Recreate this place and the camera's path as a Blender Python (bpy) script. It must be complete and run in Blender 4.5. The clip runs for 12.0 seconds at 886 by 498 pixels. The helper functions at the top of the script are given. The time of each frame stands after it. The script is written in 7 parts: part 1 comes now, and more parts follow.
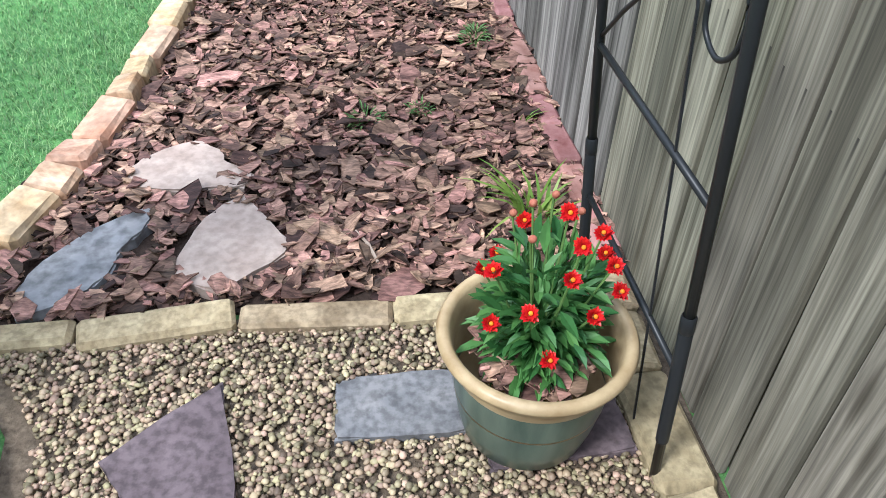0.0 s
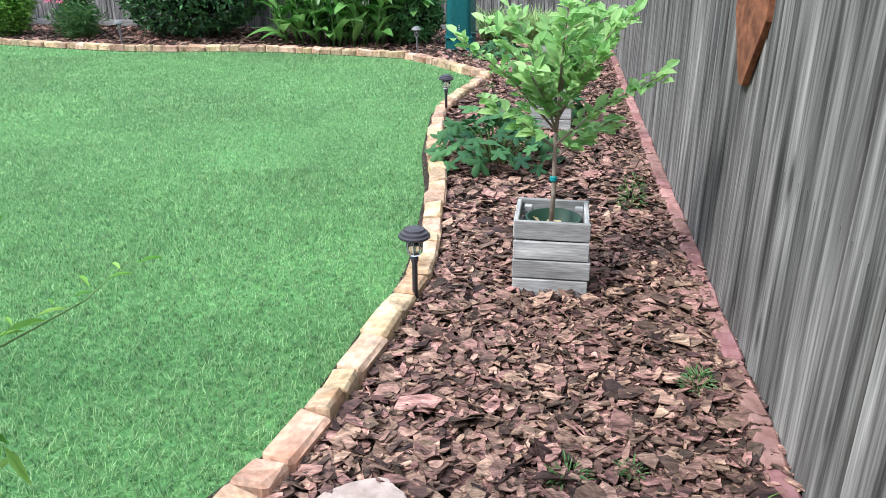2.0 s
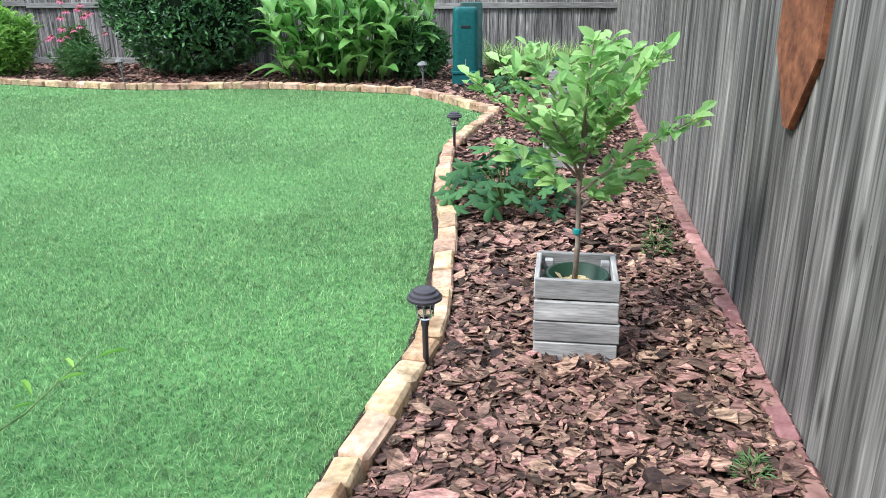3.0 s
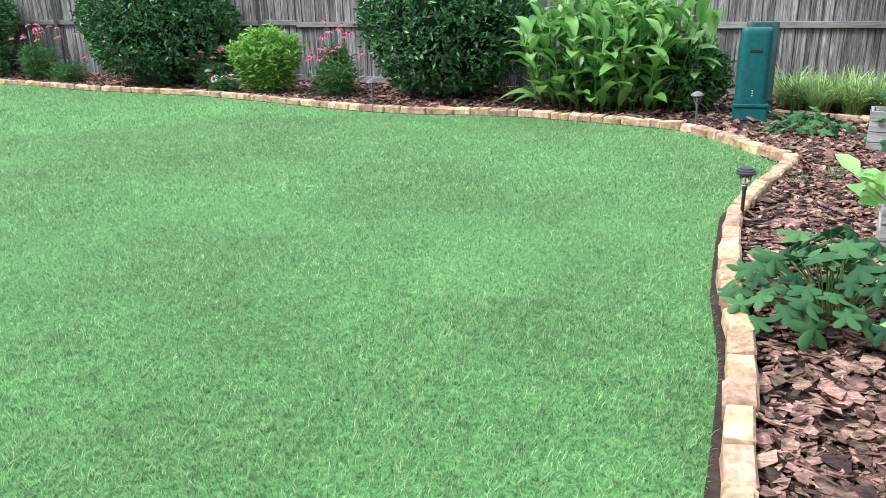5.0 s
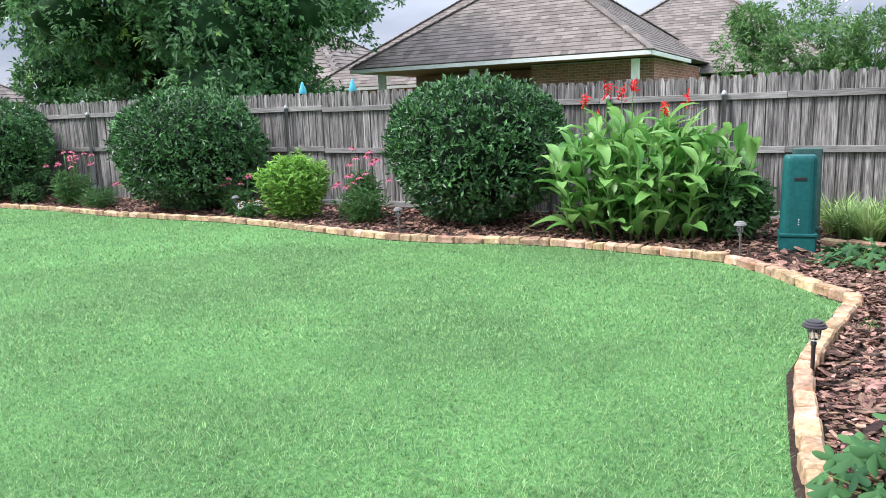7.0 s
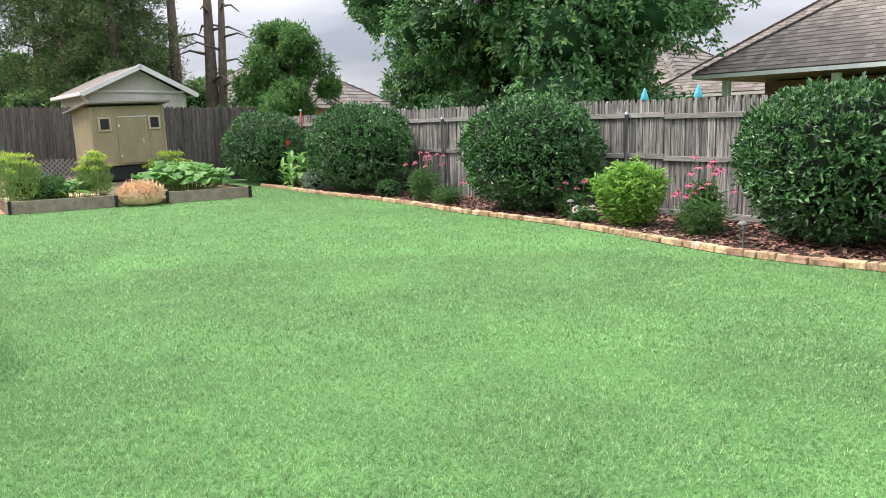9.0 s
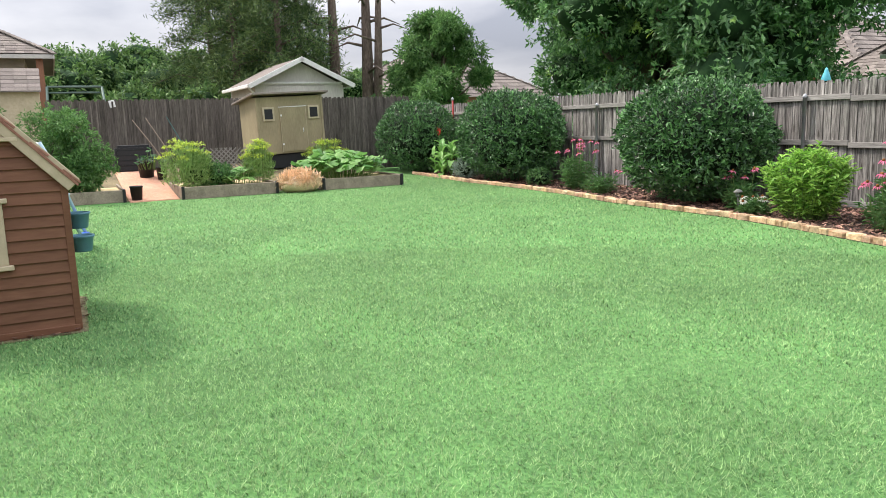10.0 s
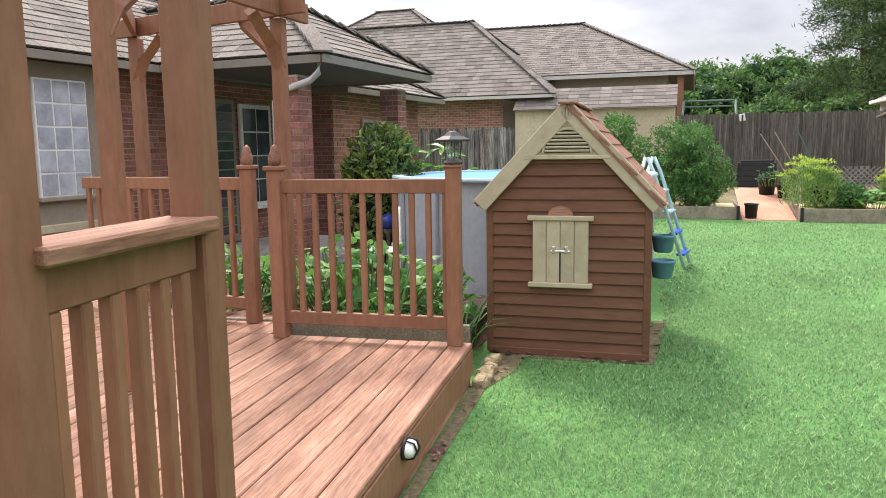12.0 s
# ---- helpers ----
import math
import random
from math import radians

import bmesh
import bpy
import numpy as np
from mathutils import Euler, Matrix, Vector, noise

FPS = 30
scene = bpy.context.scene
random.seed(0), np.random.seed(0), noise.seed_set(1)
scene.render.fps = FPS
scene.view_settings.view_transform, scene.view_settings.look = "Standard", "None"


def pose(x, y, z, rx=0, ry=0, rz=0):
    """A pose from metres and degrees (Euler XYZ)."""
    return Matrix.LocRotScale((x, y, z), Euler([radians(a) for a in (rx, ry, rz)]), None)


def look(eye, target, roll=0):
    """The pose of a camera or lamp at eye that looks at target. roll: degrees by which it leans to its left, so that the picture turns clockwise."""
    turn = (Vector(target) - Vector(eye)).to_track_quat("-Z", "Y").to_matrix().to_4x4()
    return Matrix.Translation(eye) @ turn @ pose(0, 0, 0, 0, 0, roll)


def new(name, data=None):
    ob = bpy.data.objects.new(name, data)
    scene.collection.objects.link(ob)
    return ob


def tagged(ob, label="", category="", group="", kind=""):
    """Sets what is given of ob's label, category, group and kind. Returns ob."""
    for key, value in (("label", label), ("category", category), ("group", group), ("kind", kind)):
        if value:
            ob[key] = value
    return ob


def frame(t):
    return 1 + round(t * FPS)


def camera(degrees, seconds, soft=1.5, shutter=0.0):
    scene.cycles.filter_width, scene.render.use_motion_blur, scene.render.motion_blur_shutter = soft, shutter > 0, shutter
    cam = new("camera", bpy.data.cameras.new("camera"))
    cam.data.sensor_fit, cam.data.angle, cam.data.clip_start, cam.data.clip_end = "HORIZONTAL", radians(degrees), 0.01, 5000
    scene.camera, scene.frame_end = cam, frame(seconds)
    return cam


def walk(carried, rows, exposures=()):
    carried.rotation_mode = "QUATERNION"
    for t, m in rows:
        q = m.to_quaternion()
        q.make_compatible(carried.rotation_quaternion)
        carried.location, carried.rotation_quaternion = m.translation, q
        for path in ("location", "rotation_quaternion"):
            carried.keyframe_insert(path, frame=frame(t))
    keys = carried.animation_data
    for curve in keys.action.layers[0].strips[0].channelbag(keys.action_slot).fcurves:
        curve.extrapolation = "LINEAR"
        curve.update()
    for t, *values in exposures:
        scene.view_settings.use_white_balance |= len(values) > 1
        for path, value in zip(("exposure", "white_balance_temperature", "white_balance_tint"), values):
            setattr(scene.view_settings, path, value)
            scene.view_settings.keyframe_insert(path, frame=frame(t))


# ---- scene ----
cam = camera(60.6, 12.0, 0.9)
PATH = [
    (0, (0.349, 0.954, 1.293), (0.619, 2.438, -0.02), 2.3),
    (0.5, (0.329, 0.932, 1.329), (0.623, 2.517, 0.145), 2.2),
    (1, (0.303, 0.959, 1.341), (0.416, 2.659, 0.294), 1.1),
    (1.5, (0.343, 1.11, 1.386), (0.185, 2.91, 0.528), 0.4),
    (2, (0.321, 1.282, 1.409), (0.101, 3.119, 0.65), 0.1),
    (2.5, (0.259, 1.43, 1.424), (0.092, 3.296, 0.725), -0.6),
    (2.7, (0.262, 1.483, 1.417), (0.077, 3.356, 0.74), -0.6),
    (4.3, (0.087, 2.252, 1.382), (-0.504, 4.008, 0.63), -2.0),
    (4.5, (0.026, 2.347, 1.38), (-0.626, 4.095, 0.659), -2.4),
    (5, (-0.09, 2.73, 1.407), (-0.927, 4.431, 0.769), -1.4),
    (5.5, (-0.152, 2.912, 1.449), (-0.988, 4.636, 0.877), -1.3),
    (6, (-0.245, 3.125, 1.489), (-0.989, 4.927, 1.043), -1.8),
    (6.5, (-0.29, 3.195, 1.519), (-1.053, 5.002, 1.129), -2.0),
    (7, (-0.315, 3.176, 1.54), (-1.243, 4.912, 1.186), -2.0),
    (7.2, (-0.336, 3.14, 1.552), (-1.34, 4.835, 1.209), -1.8),
    (8.8, (-0.46, 3.07, 1.539), (-1.972, 4.342, 1.232), -1.1),
    (9, (-0.474, 3.055, 1.53), (-2.032, 4.269, 1.217), -1.2),
    (9.5, (-0.548, 3.088, 1.506), (-2.211, 4.142, 1.155), -1.8),
    (10, (-0.74, 3.178, 1.488), (-2.503, 4.064, 1.157), -1.7),
    (10.5, (-1.01, 3.284, 1.498), (-2.859, 3.98, 1.19), -1.4),
    (11, (-1.289, 3.348, 1.468), (-3.239, 3.648, 1.138), -2.4),
    (11.5, (-1.483, 3.404, 1.497), (-3.455, 3.244, 1.201), -1.7),
    (12, (-1.572, 3.492, 1.531), (-3.455, 2.871, 1.267), -0.8),
]
walk(cam, [(t, look(eye, target, roll)) for t, eye, target, roll in PATH], exposures=[(0.0, 1.30, 5750, 10), (2.7, 1.27, 5850, 10), (5.5, 1.31, 6000, 12), (7.2, 1.35, 6200, 14), (9.0, 1.35, 6800, 14), (12.0, 1.36, 6950, 14)])


# ---- sky and sun ----
world = bpy.data.worlds.new("overcast_sky")
scene.world = world
world.use_nodes = True
wn, wl = world.node_tree.nodes, world.node_tree.links
wn.clear()
w_out, w_bg = wn.new("ShaderNodeOutputWorld"), wn.new("ShaderNodeBackground")
w_sky = wn.new("ShaderNodeTexSky")
w_sky.sky_type, w_sky.sun_disc = "NISHITA", False
w_sky.sun_elevation, w_sky.sun_rotation = radians(50), radians(236)
w_co, w_sep = wn.new("ShaderNodeTexCoord"), wn.new("ShaderNodeSeparateXYZ")
w_map, w_noise, w_ramp = wn.new("ShaderNodeMapping"), wn.new("ShaderNodeTexNoise"), wn.new("ShaderNodeValToRGB")
w_map.inputs["Scale"].default_value = (1.0, 1.0, 3.2)
w_noise.inputs["Scale"].default_value, w_noise.inputs["Detail"].default_value = 2.3, 7.0
w_ramp.color_ramp.elements[0].position, w_ramp.color_ramp.elements[0].color = 0.36, (2.5, 2.8, 3.4, 1)
w_ramp.color_ramp.elements[1].position, w_ramp.color_ramp.elements[1].color = 0.64, (5.6, 5.9, 6.4, 1)
w_lift, w_mul, w_mix = wn.new("ShaderNodeMapRange"), wn.new("ShaderNodeVectorMath"), wn.new("ShaderNodeMix")
w_lift.inputs["From Min"].default_value, w_lift.inputs["From Max"].default_value = 0.0, 1.0
w_lift.inputs["To Min"].default_value, w_lift.inputs["To Max"].default_value = 0.55, 3.1
w_mul.operation = "MULTIPLY"
w_mix.data_type, w_mix.inputs["Factor"].default_value = "RGBA", 0.95
wl.new(w_co.outputs["Generated"], w_map.inputs["Vector"])
wl.new(w_map.outputs["Vector"], w_noise.inputs["Vector"])
wl.new(w_noise.outputs["Fac"], w_ramp.inputs["Fac"])
wl.new(w_co.outputs["Generated"], w_sep.inputs["Vector"])
wl.new(w_sep.outputs["Z"], w_lift.inputs["Value"])
wl.new(w_ramp.outputs["Color"], w_mul.inputs[0])
wl.new(w_lift.outputs["Result"], w_mul.inputs[1])
wl.new(w_sky.outputs["Color"], w_mix.inputs["A"])
wl.new(w_mul.outputs["Vector"], w_mix.inputs["B"])
wl.new(w_mix.outputs["Result"], w_bg.inputs["Color"])
w_bg.inputs["Strength"].default_value = 0.085
wl.new(w_bg.outputs["Background"], w_out.inputs["Surface"])

sun = new("sun", bpy.data.lights.new("sun", "SUN"))
sun.data.energy, sun.data.angle, sun.data.color = 2.0, radians(13), (1.0, 0.96, 0.9)
sun.matrix_world = look((-19, -13, 27), (0, 0, 0))


# ---- materials ----
def nodes_of(name):
    m = bpy.data.materials.new(name)
    m.use_nodes = True
    return m, m.node_tree.nodes, m.node_tree.links, m.node_tree.nodes["Principled BSDF"]


def surf(name, c1, c2, scale=8.0, rough=0.8, bump=0.3, metal=0.0, stretch=(1, 1, 1), vary=0.0, island=False,
         stain=0.25, stain_scale=1.3, contrast=(0.3, 0.7), hue=0.0, depth=0.01, spec=0.25, knots=0.0, fine=0.0, nails=0.0):
    """A surface with grain (c1 to c2), broad stains, a shift from piece to piece and a fine relief."""
    m, n, l, b = nodes_of(name)
    co, mp, no, rp = n.new("ShaderNodeTexCoord"), n.new("ShaderNodeMapping"), n.new("ShaderNodeTexNoise"), n.new("ShaderNodeValToRGB")
    if island:
        rnd = n.new("ShaderNodeNewGeometry").outputs["Random Per Island"]
    else:
        rnd = n.new("ShaderNodeObjectInfo").outputs["Random"]
    off = n.new("ShaderNodeVectorMath")
    off.operation = "MULTIPLY_ADD"
    off.inputs[1].default_value = (37, 53, 71)
    l.new(rnd, off.inputs[0])
    l.new(co.outputs["Object"], off.inputs[2])
    mp.inputs["Scale"].default_value = stretch
    l.new(off.outputs[0], mp.inputs["Vector"])
    no.inputs["Scale"].default_value, no.inputs["Detail"].default_value, no.inputs["Roughness"].default_value = scale, 8.0, 0.62
    l.new(mp.outputs["Vector"], no.inputs["Vector"])
    rp.color_ramp.elements[0].position, rp.color_ramp.elements[0].color = contrast[0], (*c1, 1)
    rp.color_ramp.elements[1].position, rp.color_ramp.elements[1].color = contrast[1], (*c2, 1)
    l.new(no.outputs["Fac"], rp.inputs["Fac"])
    st = n.new("ShaderNodeTexNoise")
    st.inputs["Scale"].default_value, st.inputs["Detail"].default_value = stain_scale, 4.0
    mp2 = n.new("ShaderNodeMapping")
    mp2.inputs["Scale"].default_value = [max(0.35, s ** 0.5) for s in stretch]
    l.new(off.outputs[0], mp2.inputs["Vector"])
    l.new(mp2.outputs["Vector"], st.inputs["Vector"])
    sr = n.new("ShaderNodeMapRange")
    sr.inputs["From Min"].default_value, sr.inputs["From Max"].default_value = 0.3, 0.7
    sr.inputs["To Min"].default_value, sr.inputs["To Max"].default_value = 1 - stain, 1 + stain * 0.6
    l.new(st.outputs["Fac"], sr.inputs["Value"])
    base_value = sr.outputs["Result"]
    if fine:
        fn, fm, fx = n.new("ShaderNodeTexNoise"), n.new("ShaderNodeMapRange"), n.new("ShaderNodeMath")
        fn.inputs["Scale"].default_value, fn.inputs["Detail"].default_value = scale * 4.5, 3.0
        l.new(mp.outputs["Vector"], fn.inputs["Vector"])
        fm.inputs["From Min"].default_value, fm.inputs["From Max"].default_value = 0.36, 0.6
        fm.inputs["To Min"].default_value, fm.inputs["To Max"].default_value = 1 - fine, 1 + fine * 0.35
        l.new(fn.outputs["Fac"], fm.inputs["Value"])
        fx.operation = "MULTIPLY"
        l.new(base_value, fx.inputs[0])
        l.new(fm.outputs["Result"], fx.inputs[1])
        base_value = fx.outputs[0]
    hs = n.new("ShaderNodeHueSaturation")
    l.new(rp.outputs["Color"], hs.inputs["Color"])
    mv = n.new("ShaderNodeMath")
    mv.operation = "MULTIPLY"
    if vary:
        vr = n.new("ShaderNodeMapRange")
        vr.inputs["To Min"].default_value, vr.inputs["To Max"].default_value = 1 - vary, 1 + vary
        l.new(rnd, vr.inputs["Value"])
        l.new(vr.outputs["Result"], mv.inputs[1])
    else:
        mv.inputs[1].default_value = 1.0
    l.new(base_value, mv.inputs[0])
    l.new(mv.outputs[0], hs.inputs["Value"])
    if hue:
        fr, hr = n.new("ShaderNodeMath"), n.new("ShaderNodeMapRange")
        fr.operation = "MULTIPLY"
        fr.inputs[1].default_value = 17.37
        fc = n.new("ShaderNodeMath")
        fc.operation = "FRACT"
        l.new(rnd, fr.inputs[0])
        l.new(fr.outputs[0], fc.inputs[0])
        hr.inputs["To Min"].default_value, hr.inputs["To Max"].default_value = 0.5 - hue, 0.5 + hue
        l.new(fc.outputs[0], hr.inputs["Value"])
        l.new(hr.outputs["Result"], hs.inputs["Hue"])
    col = hs.outputs["Color"]
    if knots:
        vo, kr, km = n.new("ShaderNodeTexVoronoi"), n.new("ShaderNodeMapRange"), n.new("ShaderNodeMix")
        vo.inputs["Scale"].default_value = 4.2
        mk = n.new("ShaderNodeMapping")
        mk.inputs["Scale"].default_value = [1.6, 1.6, 0.7]
        l.new(off.outputs[0], mk.inputs["Vector"])
        l.new(mk.outputs["Vector"], vo.inputs["Vector"])
        kr.inputs["From Min"].default_value, kr.inputs["From Max"].default_value = 0.06, 0.15
        kr.inputs["To Min"].default_value, kr.inputs["To Max"].default_value = knots, 0.0
        l.new(vo.outputs["Distance"], kr.inputs["Value"])
        km.data_type = "RGBA"
        l.new(kr.outputs["Result"], km.inputs["Factor"])
        l.new(col, km.inputs["A"])
        km.inputs["B"].default_value = (c1[0] * 0.4, c1[1] * 0.36, c1[2] * 0.32, 1)
        col = km.outputs["Result"]
    if nails:
        # dark rust runs below two nails at each rail, on a board one unit high
        sx = n.new("ShaderNodeSeparateXYZ")
        l.new(co.outputs["Object"], sx.inputs["Vector"])

        def calc(op, a, k):
            q = n.new("ShaderNodeMath")
            q.operation = op
            l.new(a, q.inputs[0])
            if isinstance(k, float):
                q.inputs[1].default_value = k
            else:
                l.new(k, q.inputs[1])
            return q.outputs[0]
        side = calc("ABSOLUTE", calc("SUBTRACT", calc("ABSOLUTE", sx.outputs["X"], 0.0), 0.036), 0.0)
        lane = n.new("ShaderNodeMapRange")
        lane.inputs["From Min"].default_value, lane.inputs["From Max"].default_value = 0.0012, 0.0042
        lane.inputs["To Min"].default_value, lane.inputs["To Max"].default_value = 1.0, 0.0
        l.new(side, lane.inputs["Value"])
        fall = n.new("ShaderNodeMapRange")
        fall.inputs["From Min"].default_value, fall.inputs["From Max"].default_value = 0.90, 1.0
        l.new(calc("FRACT", calc("ADD", calc("MULTIPLY", sx.outputs["Z"], 2.5), calc("MULTIPLY", rnd, 0.03)), 0.0), fall.inputs["Value"])
        nm = n.new("ShaderNodeMix")
        nm.data_type = "RGBA"
        l.new(calc("MULTIPLY", calc("MULTIPLY", lane.outputs["Result"], fall.outputs["Result"]), nails), nm.inputs["Factor"])
        l.new(col, nm.inputs["A"])
        nm.inputs["B"].default_value = (0.02, 0.018, 0.016, 1)
        col = nm.outputs["Result"]
    l.new(col, b.inputs["Base Color"])
    b.inputs["Roughness"].default_value, b.inputs["Metallic"].default_value = rough, metal
    b.inputs["Specular IOR Level"].default_value = spec
    if bump:
        bu = n.new("ShaderNodeBump")
        bu.inputs["Strength"].default_value, bu.inputs["Distance"].default_value = bump, depth
        l.new(no.outputs["Fac"], bu.inputs["Height"])
        l.new(bu.outputs["Normal"], b.inputs["Normal"])
    return m


def leafy(name, c1, c2, rough=0.5, through_light=0.3, hue=0.015, vary=0.35, per_object=False, mottle=(), tips=(), spec=0.35):
    """Leaves: a colour per leaf between c1 and c2, some gloss, some light let through. mottle: finer patches (scale, amount); tips: paler new growth (colour, scale, share)."""
    m, n, l, b = nodes_of(name)
    geo, rp, co, no = n.new("ShaderNodeNewGeometry"), n.new("ShaderNodeValToRGB"), n.new("ShaderNodeTexCoord"), n.new("ShaderNodeTexNoise")
    rp.color_ramp.elements[0].color, rp.color_ramp.elements[1].color = (*c1, 1), (*c2, 1)
    inf, ad, fc = n.new("ShaderNodeObjectInfo"), n.new("ShaderNodeMath"), n.new("ShaderNodeMath")
    ad.operation, fc.operation = "ADD", "FRACT"
    l.new(geo.outputs["Random Per Island"], ad.inputs[0])
    if per_object:
        l.new(inf.outputs["Random"], ad.inputs[1])
    else:
        ad.inputs[1].default_value = 0.0
    l.new(ad.outputs[0], fc.inputs[0])
    l.new(fc.outputs[0], rp.inputs["Fac"])
    no.inputs["Scale"].default_value, no.inputs["Detail"].default_value = 2.2, 5.0
    l.new(co.outputs["Object"], no.inputs["Vector"])
    mr = n.new("ShaderNodeMapRange")
    mr.inputs["From Min"].default_value, mr.inputs["From Max"].default_value = 0.3, 0.7
    mr.inputs["To Min"].default_value, mr.inputs["To Max"].default_value = 1 - vary, 1 + vary * 0.6
    l.new(no.outputs["Fac"], mr.inputs["Value"])
    hs = n.new("ShaderNodeHueSaturation")
    col, val = rp.outputs["Color"], mr.outputs["Result"]
    if tips:
        tn, tm, tx = n.new("ShaderNodeTexNoise"), n.new("ShaderNodeMapRange"), n.new("ShaderNodeMix")
        tn.inputs["Scale"].default_value, tn.inputs["Detail"].default_value = tips[1], 3.0
        l.new(co.outputs["Object"], tn.inputs["Vector"])
        tm.inputs["From Min"].default_value, tm.inputs["From Max"].default_value = tips[2], tips[2] + 0.07
        l.new(tn.outputs["Fac"], tm.inputs["Value"])
        tx.data_type = "RGBA"
        l.new(tm.outputs["Result"], tx.inputs["Factor"])
        l.new(col, tx.inputs["A"])
        tx.inputs["B"].default_value = (*tips[0], 1)
        col = tx.outputs["Result"]
    for scale, amount in mottle:
        mn, mm, mx_ = n.new("ShaderNodeTexNoise"), n.new("ShaderNodeMapRange"), n.new("ShaderNodeMath")
        mn.inputs["Scale"].default_value, mn.inputs["Detail"].default_value = scale, 2.0
        l.new(co.outputs["Object"], mn.inputs["Vector"])
        mm.inputs["From Min"].default_value, mm.inputs["From Max"].default_value = 0.32, 0.68
        mm.inputs["To Min"].default_value, mm.inputs["To Max"].default_value = 1 - amount, 1 + amount
        l.new(mn.outputs["Fac"], mm.inputs["Value"])
        mx_.operation = "MULTIPLY"
        l.new(val, mx_.inputs[0])
        l.new(mm.outputs["Result"], mx_.inputs[1])
        val = mx_.outputs[0]
    l.new(col, hs.inputs["Color"])
    l.new(val, hs.inputs["Value"])
    l.new(hs.outputs["Color"], b.inputs["Base Color"])
    b.inputs["Roughness"].default_value, b.inputs["Specular IOR Level"].default_value = rough, spec
    tr, mx = n.new("ShaderNodeBsdfTranslucent"), n.new("ShaderNodeMixShader")
    l.new(hs.outputs["Color"], tr.inputs["Color"])
    mx.inputs["Fac"].default_value = through_light
    l.new(b.outputs["BSDF"], mx.inputs[1])
    l.new(tr.outputs["BSDF"], mx.inputs[2])
    l.new(mx.outputs["Shader"], n["Material Output"].inputs["Surface"])
    return m


def plain(name, c, rough=0.5, metal=0.0, bump=0.12, stain=0.12):
    return surf(name, [x * 0.9 for x in c], [min(1, x * 1.08) for x in c], 14, rough, bump, metal, stain=stain, depth=0.003)


def glass(name, c=(0.9, 0.95, 0.95), rough=0.05):
    m, n, l, b = nodes_of(name)
    b.inputs["Base Color"].default_value = (*c, 1)
    b.inputs["Transmission Weight"].default_value, b.inputs["Roughness"].default_value, b.inputs["IOR"].default_value = 1.0, rough, 1.45
    return m


M_FENCE = surf("weathered_fence_wood", (0.085, 0.079, 0.073), (0.375, 0.355, 0.33), 3.6, 0.9, 0.6, stretch=(8, 8, 0.55), vary=0.24, fine=0.55,
               stain=0.45, stain_scale=2.4, contrast=(0.36, 0.63), hue=0.014, knots=0.8, depth=0.005)
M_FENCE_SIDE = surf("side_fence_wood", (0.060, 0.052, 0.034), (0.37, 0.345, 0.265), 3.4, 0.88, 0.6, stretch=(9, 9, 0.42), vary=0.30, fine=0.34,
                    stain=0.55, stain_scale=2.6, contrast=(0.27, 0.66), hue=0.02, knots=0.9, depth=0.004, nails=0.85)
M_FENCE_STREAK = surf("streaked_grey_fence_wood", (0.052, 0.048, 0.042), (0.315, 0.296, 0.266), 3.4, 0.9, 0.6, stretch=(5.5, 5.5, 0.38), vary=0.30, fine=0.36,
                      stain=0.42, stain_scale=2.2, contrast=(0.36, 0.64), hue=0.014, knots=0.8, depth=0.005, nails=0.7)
M_FENCE_FAR = surf("old_dark_fence_wood", (0.075, 0.066, 0.058), (0.20, 0.178, 0.155), 5, 0.9, 0.5, stretch=(8, 8, 0.5), vary=0.22, fine=0.45,
                   stain=0.35, stain_scale=1.8, contrast=(0.3, 0.7), hue=0.01, knots=0.5, depth=0.004)
M_RAIL = surf("weathered_rail_wood", (0.15, 0.142, 0.13), (0.37, 0.355, 0.33), 7, 0.9, 0.4, stretch=(0.6, 8, 8), vary=0.15, stain=0.3, depth=0.004)
M_PLANTER = surf("grey_barn_wood", (0.24, 0.23, 0.215), (0.50, 0.485, 0.45), 5, 0.88, 0.6, stretch=(0.7, 8, 8), fine=0.25, vary=0.16, stain=0.3,
                 stain_scale=4, contrast=(0.27, 0.72), knots=0.6, depth=0.004)
M_SANDSTONE = surf("sandstone", (0.42, 0.24, 0.125), (0.63, 0.465, 0.315), 9, 0.92, 0.9, vary=0.28, stain=0.42, stain_scale=8, hue=0.018, fine=0.25, depth=0.01)
M_KERBSTONE = surf("cut_buff_stone", (0.25, 0.185, 0.105), (0.43, 0.345, 0.215), 16, 0.92, 0.8, vary=0.14, stain=0.34, stain_scale=8, fine=0.25, hue=0.01, depth=0.006)
M_RED_BRICK = surf("weathered_red_brick", (0.20, 0.08, 0.066), (0.40, 0.225, 0.20), 13, 0.9, 0.5, vary=0.25, stain=0.3, stain_scale=5, hue=0.012, depth=0.005)
M_BARK = surf("bark_mulch", (0.030, 0.014, 0.010), (0.42, 0.246, 0.180), 22, 0.7, 0.3, stretch=(0.6, 2.2, 1), vary=0.85, island=True, fine=0.35, stain=0.3, stain_scale=14,
              hue=0.02, depth=0.004)
M_SOIL = surf("dark_soil", (0.022, 0.015, 0.011), (0.065, 0.042, 0.032), 30, 0.95, 0.8, stain=0.3, stain_scale=3, depth=0.015)
M_PEBBLE = surf("river_pebbles", (0.20, 0.148, 0.09), (0.375, 0.295, 0.195), 9, 0.5, 0.1, vary=0.62, island=True, stain=0.1, stain_scale=20, hue=0.035, depth=0.002)
